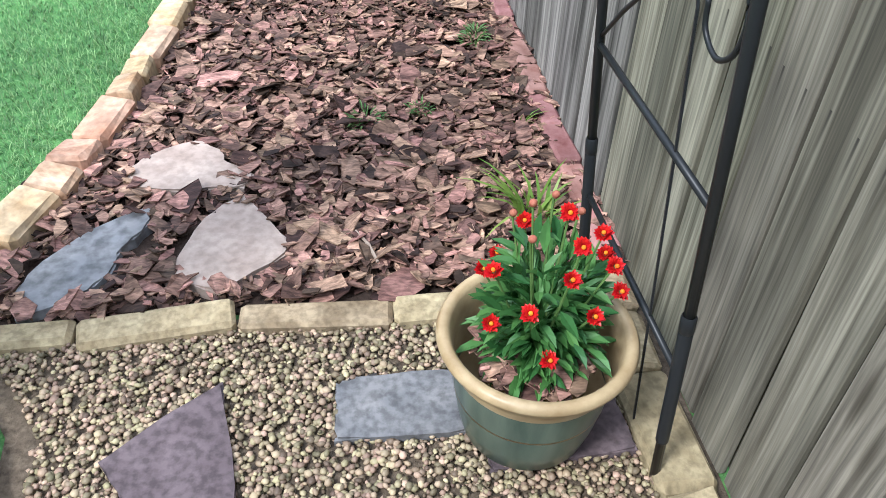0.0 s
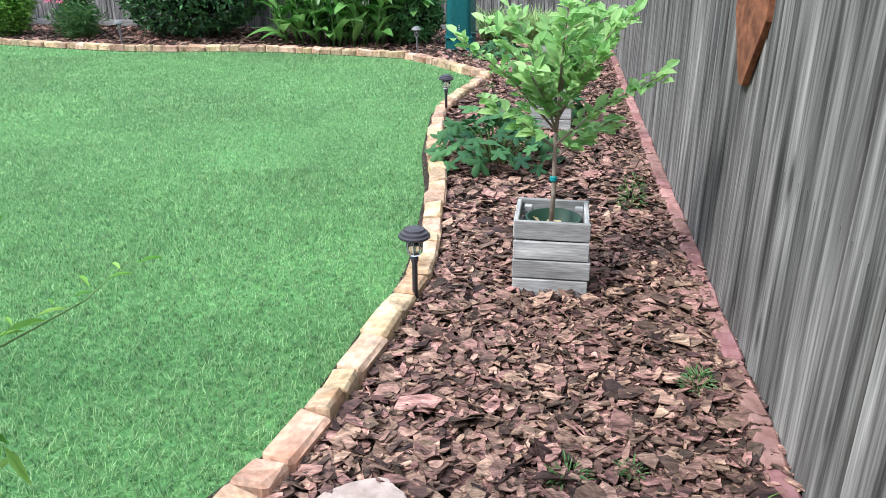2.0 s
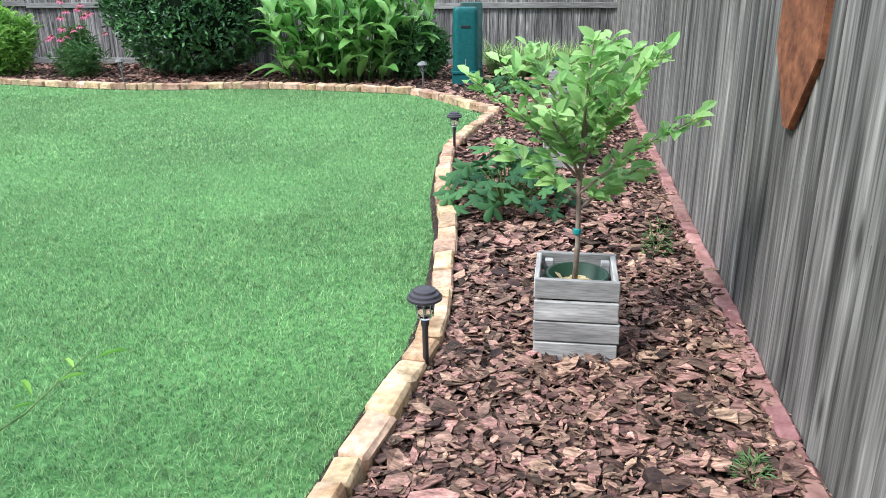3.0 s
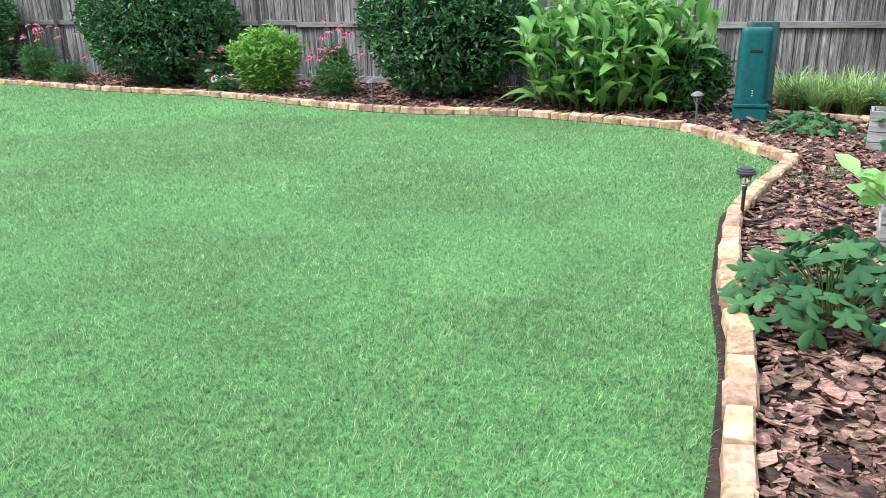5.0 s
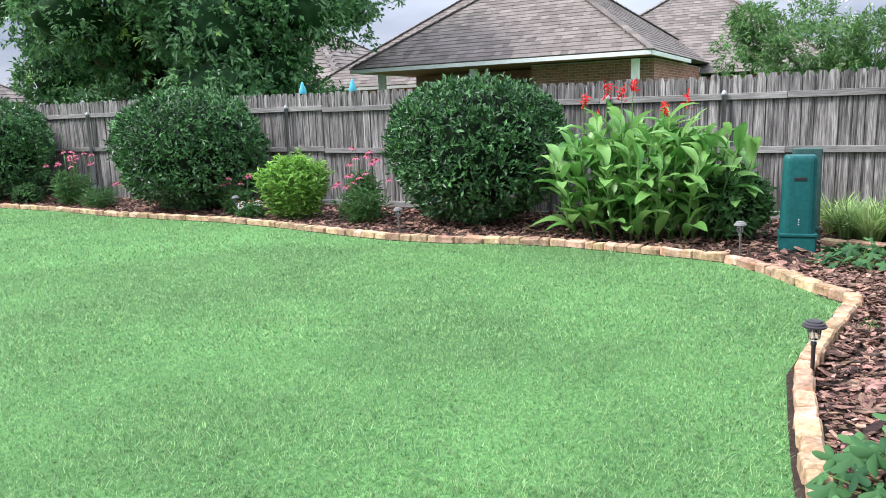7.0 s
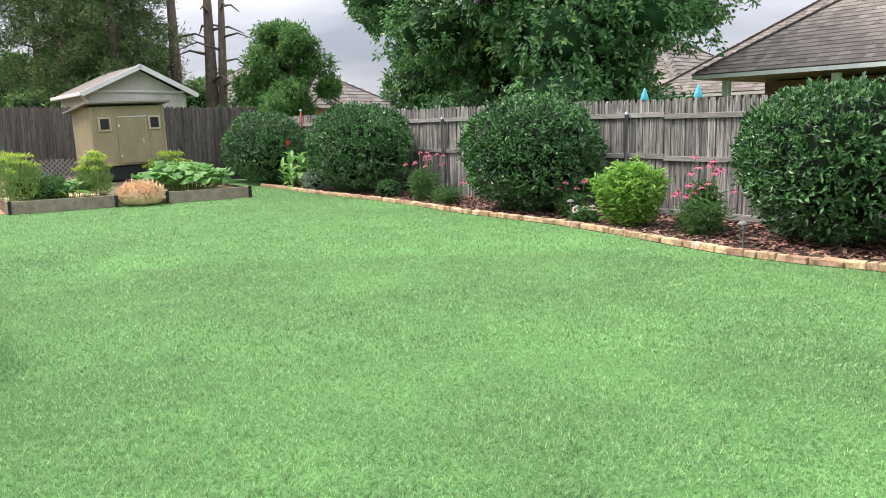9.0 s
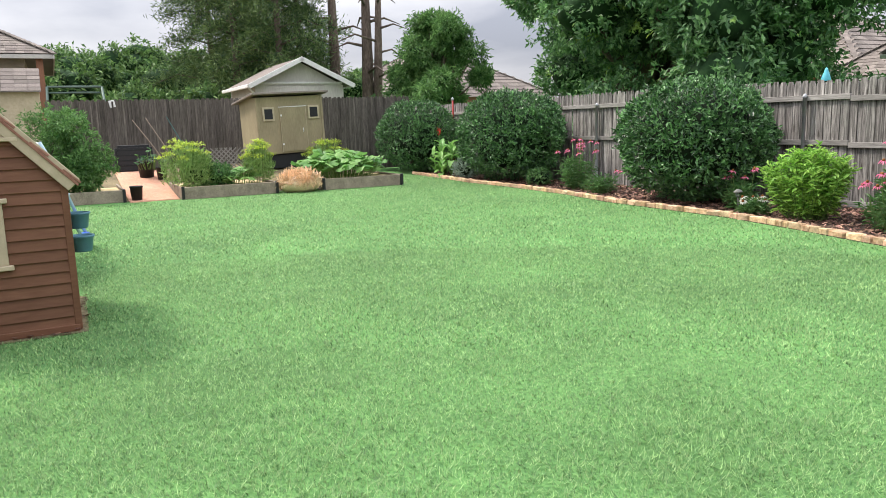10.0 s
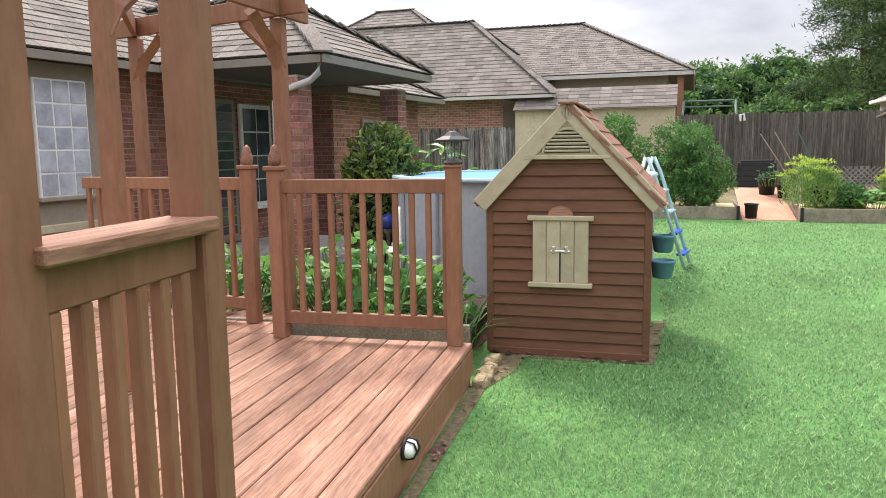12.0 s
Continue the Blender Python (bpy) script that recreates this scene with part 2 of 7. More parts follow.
M_GRIT = surf("gravel_bed", (0.05, 0.036, 0.024), (0.15, 0.115, 0.08), 60, 0.9, 0.8, stain=0.2, depth=0.01)
M_SLATE = surf("grey_slate_flagstone", (0.10, 0.102, 0.108), (0.22, 0.212, 0.207), 11, 0.75, 0.6, vary=0.1, fine=0.35, stain=0.2, stain_scale=8, hue=0.02, depth=0.006)
M_SLATE_BLUE = surf("blue_grey_flagstone", (0.17, 0.175, 0.185), (0.32, 0.305, 0.295), 6, 0.7, 0.6, fine=0.4, stain=0.2, stain_scale=9, hue=0.0, depth=0.008)
M_SLATE_TAN = surf("tan_flagstone", (0.37, 0.28, 0.23), (0.50, 0.40, 0.335), 11, 0.85, 0.6, vary=0.08, fine=0.16, stain=0.12, stain_scale=9, depth=0.005)
M_SLATE_PURPLE = surf("purple_flagstone", (0.085, 0.062, 0.066), (0.15, 0.115, 0.12), 12, 0.75, 0.5, fine=0.35, stain=0.2, stain_scale=9, depth=0.005)
M_TURF = surf("turf_ground", (0.045, 0.14, 0.04), (0.15, 0.33, 0.10), 42, 0.95, 0.9, stain=0.3, stain_scale=0.7, depth=0.02)
M_GRASS = leafy("lawn_grass", (0.064, 0.178, 0.060), (0.355, 0.535, 0.228), 0.6, 0.34, vary=0.16, mottle=((9.0, 0.15), (30.0, 0.30)))
M_DRY = surf("dry_garden_ground", (0.10, 0.085, 0.045), (0.26, 0.21, 0.12), 24, 0.95, 0.6, stain=0.35, stain_scale=1.2, depth=0.02)
M_STEEL = plain("galvanised_steel", (0.42, 0.44, 0.46), 0.5, 0.25)
M_BLACK = plain("black_painted_metal", (0.018, 0.02, 0.022), 0.38, 0.0)
M_BLACK_PLASTIC = plain("black_plastic", (0.025, 0.026, 0.028), 0.5)
M_DECK_BROWN = surf("brown_stained_wood", (0.235, 0.107, 0.062), (0.315, 0.153, 0.094), 9, 0.6, 0.25, stretch=(3, 3, 0.8), vary=0.1, stain=0.14, depth=0.003)
M_DECK_BOARD = surf("worn_red_brown_deck_board", (0.215, 0.095, 0.056), (0.44, 0.24, 0.165), 6, 0.7, 0.35, stretch=(0.5, 9, 5), vary=0.14, stain=0.36, fine=0.25,
                    stain_scale=2.0, depth=0.003)
M_SIDING = surf("brown_siding_paint", (0.135, 0.06, 0.034), (0.19, 0.092, 0.054), 10, 0.6, 0.2, stretch=(2, 0.6, 4), vary=0.06, stain=0.15, depth=0.003)
M_BEIGE = surf("beige_paint", (0.42, 0.36, 0.245), (0.53, 0.46, 0.33), 12, 0.65, 0.2, vary=0.05, stain=0.15, depth=0.003)
M_SHINGLE = surf("brown_grey_shingle", (0.11, 0.092, 0.08), (0.265, 0.232, 0.208), 40, 0.95, 0.5, vary=0.27, island=True, stain=0.12, stain_scale=0.6, hue=0.01, depth=0.004)
M_SHINGLE_RED = surf("red_brown_shingle", (0.23, 0.105, 0.075), (0.38, 0.205, 0.15), 40, 0.95, 0.4, vary=0.14, stain=0.15, depth=0.003)
M_WHITE = plain("white_paint", (0.74, 0.74, 0.72), 0.5)
M_HOUSE_BRICK = surf("house_brick", (0.21, 0.08, 0.06), (0.40, 0.195, 0.15), 24, 0.9, 0.4, vary=0.25, island=True, stain=0.15, hue=0.015, depth=0.004)
M_MORTAR = surf("mortar", (0.36, 0.32, 0.29), (0.5, 0.46, 0.42), 30, 0.95, 0.3, stain=0.15)
M_TRUNK = surf("tree_bark", (0.07, 0.05, 0.04), (0.2, 0.155, 0.125), 9, 0.95, 0.8, stretch=(2, 2, 0.5), stain=0.25, depth=0.02)
M_TWIG = surf("young_bark", (0.2, 0.145, 0.11), (0.36, 0.29, 0.23), 40, 0.85, 0.3, depth=0.002)
M_STEM = surf("green_stem", (0.08, 0.16, 0.04), (0.16, 0.26, 0.08), 30, 0.6, 0.1, depth=0.001)


# ---- building helpers ----
def from_np(name, v, f, mat, smooth=False):
    """A mesh from arrays of corners and faces, all of one size."""
    me = bpy.data.meshes.new(name)
    v, f = np.asarray(v, dtype=np.float32), np.asarray(f, dtype=np.int32)
    k = f.shape[1]
    me.vertices.add(len(v))
    me.vertices.foreach_set("co", v.ravel())
    me.loops.add(f.size)
    me.loops.foreach_set("vertex_index", f.ravel())
    me.polygons.add(len(f))
    me.polygons.foreach_set("loop_start", np.arange(0, f.size, k, dtype=np.int32))
    me.polygons.foreach_set("loop_total", np.full(len(f), k, dtype=np.int32))
    me.polygons.foreach_set("use_smooth", np.full(len(f), smooth, dtype=bool))
    me.update(calc_edges=True)
    me.validate()
    me.materials.append(mat)
    return me


def mesh_of(name, bm, mat, smooth=False):
    me = bpy.data.meshes.new(name)
    bmesh.ops.recalc_face_normals(bm, faces=bm.faces[:])
    for f in bm.faces:
        f.smooth = smooth
    bm.to_mesh(me)
    bm.free()
    me.materials.append(mat)
    return me


def part(name, bm, mat, parent=None, label="", m=None, smooth=False):
    """Links a bmesh or a ready mesh as one object under a thing or a part."""
    me = bm if isinstance(bm, bpy.types.Mesh) else mesh_of(name, bm, mat, smooth)
    ob = new(name, me)
    if parent is not None:
        ob.parent = parent
    if m is not None:
        ob.matrix_basis = m
    return tagged(ob, label) if label else ob


def thing(name, label, category, m=None, group="", kind=""):
    ob = new(name)
    ob.empty_display_size = 0.1
    if m is not None:
        ob.matrix_basis = m
    return tagged(ob, label, category, group, kind)


def box(sx, sy, sz, bevel=0.0, at=(0, 0, 0), taper=1.0, seg=1, bm=None):
    """A box centred on at; taper shrinks its top."""
    out = bm or bmesh.new()
    made = bmesh.ops.create_cube(out, size=1.0)["verts"]
    for v in made:
        k = taper if v.co.z > 0 else 1.0
        v.co = Vector((v.co.x * sx * k + at[0], v.co.y * sy * k + at[1], v.co.z * sz + at[2]))
    if bevel:
        edges = list({e for v in made for e in v.link_edges})
        bmesh.ops.bevel(out, geom=edges, offset=bevel, segments=seg, affect="EDGES")
    return out


BOXES = {}


def box_mesh(sx, sy, sz, bevel, mat):
    key = (round(sx, 3), round(sy, 3), round(sz, 3), bevel, mat.name)
    if key not in BOXES:
        BOXES[key] = mesh_of("piece", box(sx, sy, sz, bevel), mat)
    return BOXES[key]


def lathe(profile, steps=24, bm=None, at=(0, 0, 0)):
    """A turned shape from (radius, height) pairs."""
    out = bm or bmesh.new()
    rings = []
    for r, z in profile:
        if r < 1e-5:
            rings.append([out.verts.new((at[0], at[1], z + at[2]))])
        else:
            rings.append([out.verts.new((at[0] + r * math.cos(2 * math.pi * i / steps), at[1] + r * math.sin(2 * math.pi * i / steps), z + at[2]))
                          for i in range(steps)])
    for a, b in zip(rings, rings[1:]):
        for i in range(steps):
            j = (i + 1) % steps
            if len(a) == 1 and len(b) > 1:
                out.faces.new((a[0], b[i], b[j]))
            elif len(b) == 1 and len(a) > 1:
                out.faces.new((a[i], a[j], b[0]))
            elif len(a) > 1:
                out.faces.new((a[i], a[j], b[j], b[i]))
    return out


def tube(points, radii, sides=8, bm=None):
    """A round rod along points; radii is one number or one for each point."""
    out = bm or bmesh.new()
    pts = [Vector(p) for p in points]
    rad = radii if hasattr(radii, "__len__") else [radii] * len(pts)
    rings = []
    for i, p in enumerate(pts):
        d = (pts[min(i + 1, len(pts) - 1)] - pts[max(i - 1, 0)]).normalized()
        a = d.orthogonal().normalized() if abs(d.z) > 0.95 or i == 0 and False else d.cross(Vector((0, 0, 1))).normalized()
        if abs(d.z) > 0.95:
            a = (Vector((1, 0, 0)) - d * d.x).normalized()
        c = d.cross(a)
        rings.append([out.verts.new(p + (a * math.cos(2 * math.pi * k / sides) + c * math.sin(2 * math.pi * k / sides)) * rad[i]) for k in range(sides)])
    for a, b in zip(rings, rings[1:]):
        for k in range(sides):
            out.faces.new((a[k], a[(k + 1) % sides], b[(k + 1) % sides], b[k]))
    for ring in (rings[0], rings[-1]):
        out.faces.new(ring)
    return out


def slab(outline, z0, z1, bevel=0.0):
    """A flat piece with the given outline."""
    out = bmesh.new()
    low = [out.verts.new((x, y, z0)) for x, y in outline]
    top = [out.verts.new((x, y, z1)) for x, y in outline]
    out.faces.new(low)
    tf = out.faces.new(top)
    n = len(outline)
    for i in range(n):
        out.faces.new((low[i], low[(i + 1) % n], top[(i + 1) % n], top[i]))
    if bevel:
        bmesh.ops.bevel(out, geom=list(tf.edges), offset=bevel, segments=2, affect="EDGES")
    return out


CUBE_V = np.array([(x, y, z) for z in (-0.5, 0.5) for y in (-0.5, 0.5) for x in (-0.5, 0.5)])
CUBE_F = np.array([(0, 2, 3, 1), (4, 5, 7, 6), (0, 1, 5, 4), (2, 6, 7, 3), (0, 4, 6, 2), (1, 3, 7, 5)])


def many_boxes(name, frames, mat):
    """Boxes in one mesh. frames: array (n, 4, 3) with centre and the three full-length axes."""
    fr = np.asarray(frames, dtype=float)
    v = fr[:, None, 0, :] + np.einsum("kc,ncd->nkd", CUBE_V, fr[:, 1:, :])
    f = CUBE_F[None] + 8 * np.arange(len(fr))[:, None, None]
    return from_np(name, v.reshape(-1, 3), f.reshape(-1, 4), mat)


def unit_rows(a):
    return a / np.maximum(np.linalg.norm(a, axis=1, keepdims=True), 1e-9)


LEAF = np.array([(0, 0, 0), (0.28, 0.42, 0.10), (0, 0.5, 0.0), (-0.28, 0.42, 0.10), (0, 1, -0.10), (0.2, 0.75, 0.05), (-0.2, 0.75, 0.05)])
LEAF_F = np.array([(0, 1, 2), (0, 2, 3), (1, 5, 2), (5, 4, 2), (2, 4, 6), (3, 2, 6)])


FAR_LEAF = np.array([(0, 0, 0), (0.32, 0.5, 0.08), (0, 1, -0.08), (-0.32, 0.5, 0.08)])
FAR_LEAF_F = np.array([(0, 1, 2), (0, 2, 3)])


def leaf_cloud(name, pos, way, up, size, width, mat, rng, far=False):
    """Folded leaves: each starts at pos, points along way, and faces up."""
    n = len(pos)
    y = unit_rows(way)
    x = unit_rows(np.cross(y, up))
    z = np.cross(x, y)
    s = size * rng.uniform(0.65, 1.25, n)[:, None, None]
    shape, faces = (FAR_LEAF, FAR_LEAF_F) if far else (LEAF, LEAF_F)
    k = shape[None] * s
    v = pos[:, None] + k[..., 0:1] * width * 2 * x[:, None] + k[..., 1:2] * y[:, None] + k[..., 2:3] * z[:, None]
    f = faces[None] + len(shape) * np.arange(n)[:, None, None]
    return from_np(name, v.reshape(-1, 3), f.reshape(-1, 3), mat)


def blades(name, pos, height, width, mat, rng, lean=0.5, simple=False):
    """Grass blades of two triangles, bent over at the tip."""
    n = len(pos)
    a = rng.uniform(0, 2 * np.pi, n)
    d = np.stack([np.cos(a), np.sin(a), np.zeros(n)], 1)
    side = np.stack([-np.sin(a), np.cos(a), np.zeros(n)], 1) * (np.broadcast_to(width, (n,)) * rng.uniform(0.7, 1.3, n))[:, None] * 0.5
    h = np.broadcast_to(height, (n,)) * rng.uniform(0.6, 1.25, n)
    le = h * lean * rng.uniform(0.2, 1.3, n)
    up = np.array([0, 0, 1.0])
    mid = pos + d * (le * 0.35)[:, None] + up * (h * 0.6)[:, None]
    tip = pos + d * le[:, None] + up * h[:, None]
    if simple:
        v = np.stack([pos - side, pos + side, tip], 1)
        return from_np(name, v.reshape(-1, 3), np.arange(3 * n).reshape(-1, 3), mat)
    v = np.stack([pos - side, pos + side, mid + side * 0.8, mid - side * 0.8, tip], 1)
    f = np.array([(0, 1, 2), (0, 2, 3), (3, 2, 4)])[None] + 5 * np.arange(n)[:, None, None]
    return from_np(name, v.reshape(-1, 3), f.reshape(-1, 3), mat)


def inside(pts, poly):
    x, y = pts[:, 0], pts[:, 1]
    hit = np.zeros(len(pts), bool)
    for (x1, y1), (x2, y2) in zip(poly, poly[1:] + poly[:1]):
        if y1 == y2:
            continue
        c = ((y1 > y) != (y2 > y)) & (x < (x2 - x1) * (y - y1) / (y2 - y1) + x1)
        hit ^= c
    return hit


def along(line, step, jitter=0.0, rng=None):
    """Points at equal steps on a broken line: x, y, heading and length of the step."""
    out, carry = [], 0.0
    pts = [Vector((*p, 0)) for p in line]
    total = [0.0]
    for a, b in zip(pts, pts[1:]):
        total.append(total[-1] + (b - a).length)

    def at(s):
        for i in range(len(pts) - 1):
            if s <= total[i + 1] or i == len(pts) - 2:
                return pts[i].lerp(pts[i + 1], (s - total[i]) / max(1e-6, total[i + 1] - total[i]))
    s = 0.0
    while s < total[-1] - step * 0.4:
        w = step * (1 + (rng.uniform(-jitter, jitter) if rng is not None else 0))
        e = min(s + w, total[-1])
        a, b = at(s), at(e)
        out.append(((a.x + b.x) / 2, (a.y + b.y) / 2, math.degrees(math.atan2(b.y - a.y, b.x - a.x)), (b - a).length))
        s = e
    return out


# ---- ground, lawn and beds ----
rng = np.random.default_rng(5)
LAWN_EDGE = [(-0.69, 2.26), (-0.59, 2.45), (-0.51, 2.61), (-0.44, 2.83), (-0.40, 3.0), (-0.36, 3.18), (-0.32, 3.4), (-0.29, 3.62), (-0.25, 3.95),
             (-0.21, 4.2), (-0.20, 4.5), (-0.23, 4.9), (-0.26, 5.2), (-0.28, 5.55), (-0.34, 5.95), (-0.41, 6.34), (-0.48, 6.95), (-0.53, 7.7),
             (-0.45, 8.35), (-0.34, 9.0), (-0.25, 9.55), (-0.45, 9.75), (-0.68, 10.08), (-0.93, 10.45), (-1.33, 10.86), (-1.77, 10.98),
             (-2.4, 11.1), (-3.1, 11.22), (-3.8, 11.2), (-4.5, 11.05), (-5.3, 11.05), (-6.1, 11.2), (-7.35, 11.5), (-8.6, 11.73), (-9.8, 11.75),
             (-11.3, 11.78), (-13.0, 12.05), (-15.2, 12.15), (-17.0, 12.1), (-19.3, 12.3), (-21.0, 12.4)]
FENCE_Y = 14.0


def fence_x(y):
    """Where the side fence stands: it runs slightly outward."""
    return 1.085 + 0.029 * (y - 3.0)


ground = part("ground", slab([(-400, -400), (400, -400), (400, 400), (-400, 400)], -0.5, 0.0), M_TURF)
tagged(ground, "flat green turf ground stretching past the fences", "ground", kind="structure")

# a low rise behind the vegetable beds
rise = bmesh.new()
grid = [[rise.verts.new((x, y, 0.004 + 0.42 * min(1.0, max(0.0, (-18.2 - x) / 3.5)) * (y < 10.7))) for y in (-3, 0, 3, 6, 9, 10.4, 11.0)] for x in (-18.2, -19, -20, -21.7, -24, -27, -45)]
for a, b in zip(grid, grid[1:]):
    for i in range(6):
        rise.faces.new((a[i], a[i + 1], b[i + 1], b[i]))
part("rise_ground", rise, M_DRY)
tagged(bpy.data.objects["rise_ground"], "dry brown ground rising gently behind the vegetable beds", "ground", kind="structure")

side_bed = [(x + 0.02, y) for x, y in LAWN_EDGE] + [(-21.0, 13.98), (1.41, 13.98), (1.075, 2.24)] 
side_bed[0:2] = [(-0.50, 2.24)]
bed = part("mulch_bed_ground", slab(side_bed, -0.02, 0.008), M_SOIL)
tagged(bed, "dark soil of the planting bed under bark mulch", "bed", kind="structure")
pad = part("gravel_bed_ground", slab([(-0.40, -3.0), (0.92, -3.0), (1.06, 2.22), (-0.50, 2.22), (-0.33, 1.95), (-0.30, 1.6), (-0.34, 0.8)], -0.02, 0.006), M_GRIT)
tagged(pad, "gravel path ground beside the timber fence", "ground", kind="structure")

# bare soil strip between turf and stones
strip = [(x - 0.025 - 0.03 * noise.noise((x * 3, y * 3, 7)) - (0.05 if 2.5 < y < 3.0 else 0), y) for x, y in LAWN_EDGE[1:22]] + [(x + 0.06, y) for x, y in reversed(LAWN_EDGE[1:22])]
tagged(part("soil_strip", slab(strip, -0.01, 0.005), M_SOIL), "dark bare soil strip along the edging stones", "soil", kind="structure")

# bark chips, densest where the walk passes
CHIP_V = np.array([(-0.5, -0.12, 0), (-0.2, -0.5, 0.06), (0.3, -0.42, 0), (0.5, 0.05, 0.05), (0.25, 0.5, 0), (-0.3, 0.38, 0.07)])


def chips(name, pts, size, z0, hump, mat):
    """Flat bark chips lying at all angles, with thickness."""
    n = len(pts)
    a, tx, ty = rng.uniform(0, 2 * np.pi, n), rng.normal(0, 0.27, n), rng.normal(0, 0.27, n)
    ca, sa = np.cos(a), np.sin(a)
    x = np.stack([ca, sa, tx], 1)
    y = np.stack([-sa, ca, ty], 1)
    x, y = unit_rows(x), unit_rows(y)
    z = np.cross(x, y)
    sx = size * rng.gamma(4.0, 1 / 4.0, n)
    sy = sx * rng.uniform(0.24, 0.75, n)
    th = size * rng.uniform(0.035, 0.09, n)
    shape = CHIP_V[None] * rng.uniform(0.6, 1.35, (n, 6, 1))
    flat = shape[..., 0:1] * (x * sx[:, None])[:, None] + shape[..., 1:2] * (y * sy[:, None])[:, None] + shape[..., 2:3] * (z * sx[:, None])[:, None]
    base = np.stack([pts[:, 0], pts[:, 1], z0 + rng.uniform(0.0, hump, n)], 1)
    low = base[:, None] + flat
    top = low + (z * th[:, None])[:, None]
    v = np.concatenate([low, top], 1)
    faces = [(6, 7, 8, 11), (8, 9, 10, 11)] + [(i, (i + 1) % 6, 6 + (i + 1) % 6, 6 + i) for i in range(6)]
    f = np.array(faces)[None] + 12 * np.arange(n)[:, None, None]
    return from_np(name, v.reshape(-1, 3), f.reshape(-1, 4), mat)


def scatter(n, x0, x1, y0, y1, poly):
    p = np.stack([rng.uniform(x0, x1, n), rng.uniform(y0, y1, n)], 1)
    return p[inside(p, poly)]


bed_poly = [(x + 0.12, y) for x, y in LAWN_EDGE[2:21]] + [(x + 0.05, y + 0.13) for x, y in LAWN_EDGE[21:]] + [(-21.0, 13.9), (1.36, 13.9), (1.05, 2.245), (-0.52, 2.26)]
FLAGS = ((-0.06, 2.80, 0.15), (-0.30, 2.40, 0.13), (-0.20, 2.52, 0.10), (0.08, 2.45, 0.165))


def clear_of_flags(p):
    """Few chips lie on the flagstones."""
    for x, y, r in FLAGS:
        p = p[np.hypot(p[:, 0] - x, p[:, 1] - y) > r * rng.uniform(0.75, 1.0, len(p))]
    return p


near = part("bark_mulch", chips("bark_mulch", clear_of_flags(scatter(19200, -0.6, 1.2, 2.235, 5.2, bed_poly)), 0.046, 0.008, 0.042, M_BARK), None)
tagged(near, "reddish brown bark mulch chips covering the bed", "mulch", kind="stuff")
mid = part("bark_mulch", chips("bark_mulch", scatter(14500, -0.7, 1.5, 5.2, 11.0, bed_poly), 0.053, 0.010, 0.034, M_BARK), None)
tagged(mid, "reddish brown bark mulch chips covering the bed", "mulch", kind="stuff")
far = part("bark_mulch", chips("bark_mulch", scatter(24000, -21, 1.4, 10.4, 14.0, bed_poly), 0.062, 0.010, 0.03, M_BARK), None)
tagged(far, "dull brown bark mulch under the shrubs", "mulch", kind="stuff")

# bare soil with stray chips at the foot of the deck and playhouse
foot = [(-6.95, 2.10), (-6.16, 2.17), (-2.42, 2.50), (-2.43, 2.57), (-4.2, 2.40), (-6.1, 2.27), (-6.5, 2.36), (-6.88, 2.36), (-6.92, 3.20), (-6.94, 3.27), (-8.3, 3.30), (-8.3, 3.2), (-7.0, 3.18)]
tagged(part("deck_soil", slab(foot, -0.01, 0.005), M_DRY), "dry bare soil along the foot of the deck", "soil", kind="structure")
stray = part("bark_mulch", chips("bark_mulch", scatter(1500, -8.4, -2.4, 2.1, 3.45, foot), 0.035, 0.006, 0.02, M_BARK), None)
tagged(stray, "reddish bark chips at the foot of the playhouse", "mulch", kind="stuff")

# pebbles
ico = bmesh.new()
bmesh.ops.create_icosphere(ico, subdivisions=1, radius=0.5)
ICO_V = np.array([v.co[:] for v in ico.verts])
ico.verts.index_update()
ICO_F = np.array([[v.index for v in f.verts] for f in ico.faces])
ico.free()


def pebbles(name, pts, size, z0, hump, mat):
    n = len(pts)
    a = rng.uniform(0, 2 * np.pi, n)
    s = size * rng.uniform(0.55, 1.45, n)
    v = ICO_V[None] * rng.uniform(0.85, 1.15, (n, len(ICO_V), 1)) * np.stack([s, s * rng.uniform(0.6, 1, n), s * rng.uniform(0.4, 0.7, n)], 1)[:, None]
    ca, sa = np.cos(a)[:, None], np.sin(a)[:, None]
    v = np.stack([v[..., 0] * ca - v[..., 1] * sa, v[..., 0] * sa + v[..., 1] * ca, v[..., 2]], 2)
    v += np.stack([pts[:, 0], pts[:, 1], z0 + rng.uniform(0, hump, n)], 1)[:, None]
    f = ICO_F[None] + len(ICO_V) * np.arange(n)[:, None, None]
    return from_np(name, v.reshape(-1, 3), f.reshape(-1, 3), mat, True)


gravel_poly = [(-0.30, 0.6), (1.0, 0.6), (1.02, 2.18), (-0.42, 2.18), (-0.27, 1.95), (-0.24, 1.6)]
gravel = part("gravel", pebbles("gravel", scatter(17800, -0.45, 1.05, 1.2, 2.18, gravel_poly), 0.0150, 0.008, 0.013, M_PEBBLE), None)
tagged(gravel, "rounded tan and grey river gravel on the path", "gravel", kind="stuff")

# lawn blades: finer near the walk, coarser further off
lawn_poly = [(x - 0.022 - (0.05 if 2.5 < y < 3.0 else 0), y - 0.01) for x, y in LAWN_EDGE] + [(-21.0, 9.5), (-17.6, 10.9), (-17.6, 2.6), (-8.5, 3.28), (-6.93, 3.26), (-6.90, 2.34), (-6.2, 2.30), (-2.42, 2.57), (-2.0, 1.2), (-0.9, 0.5)]


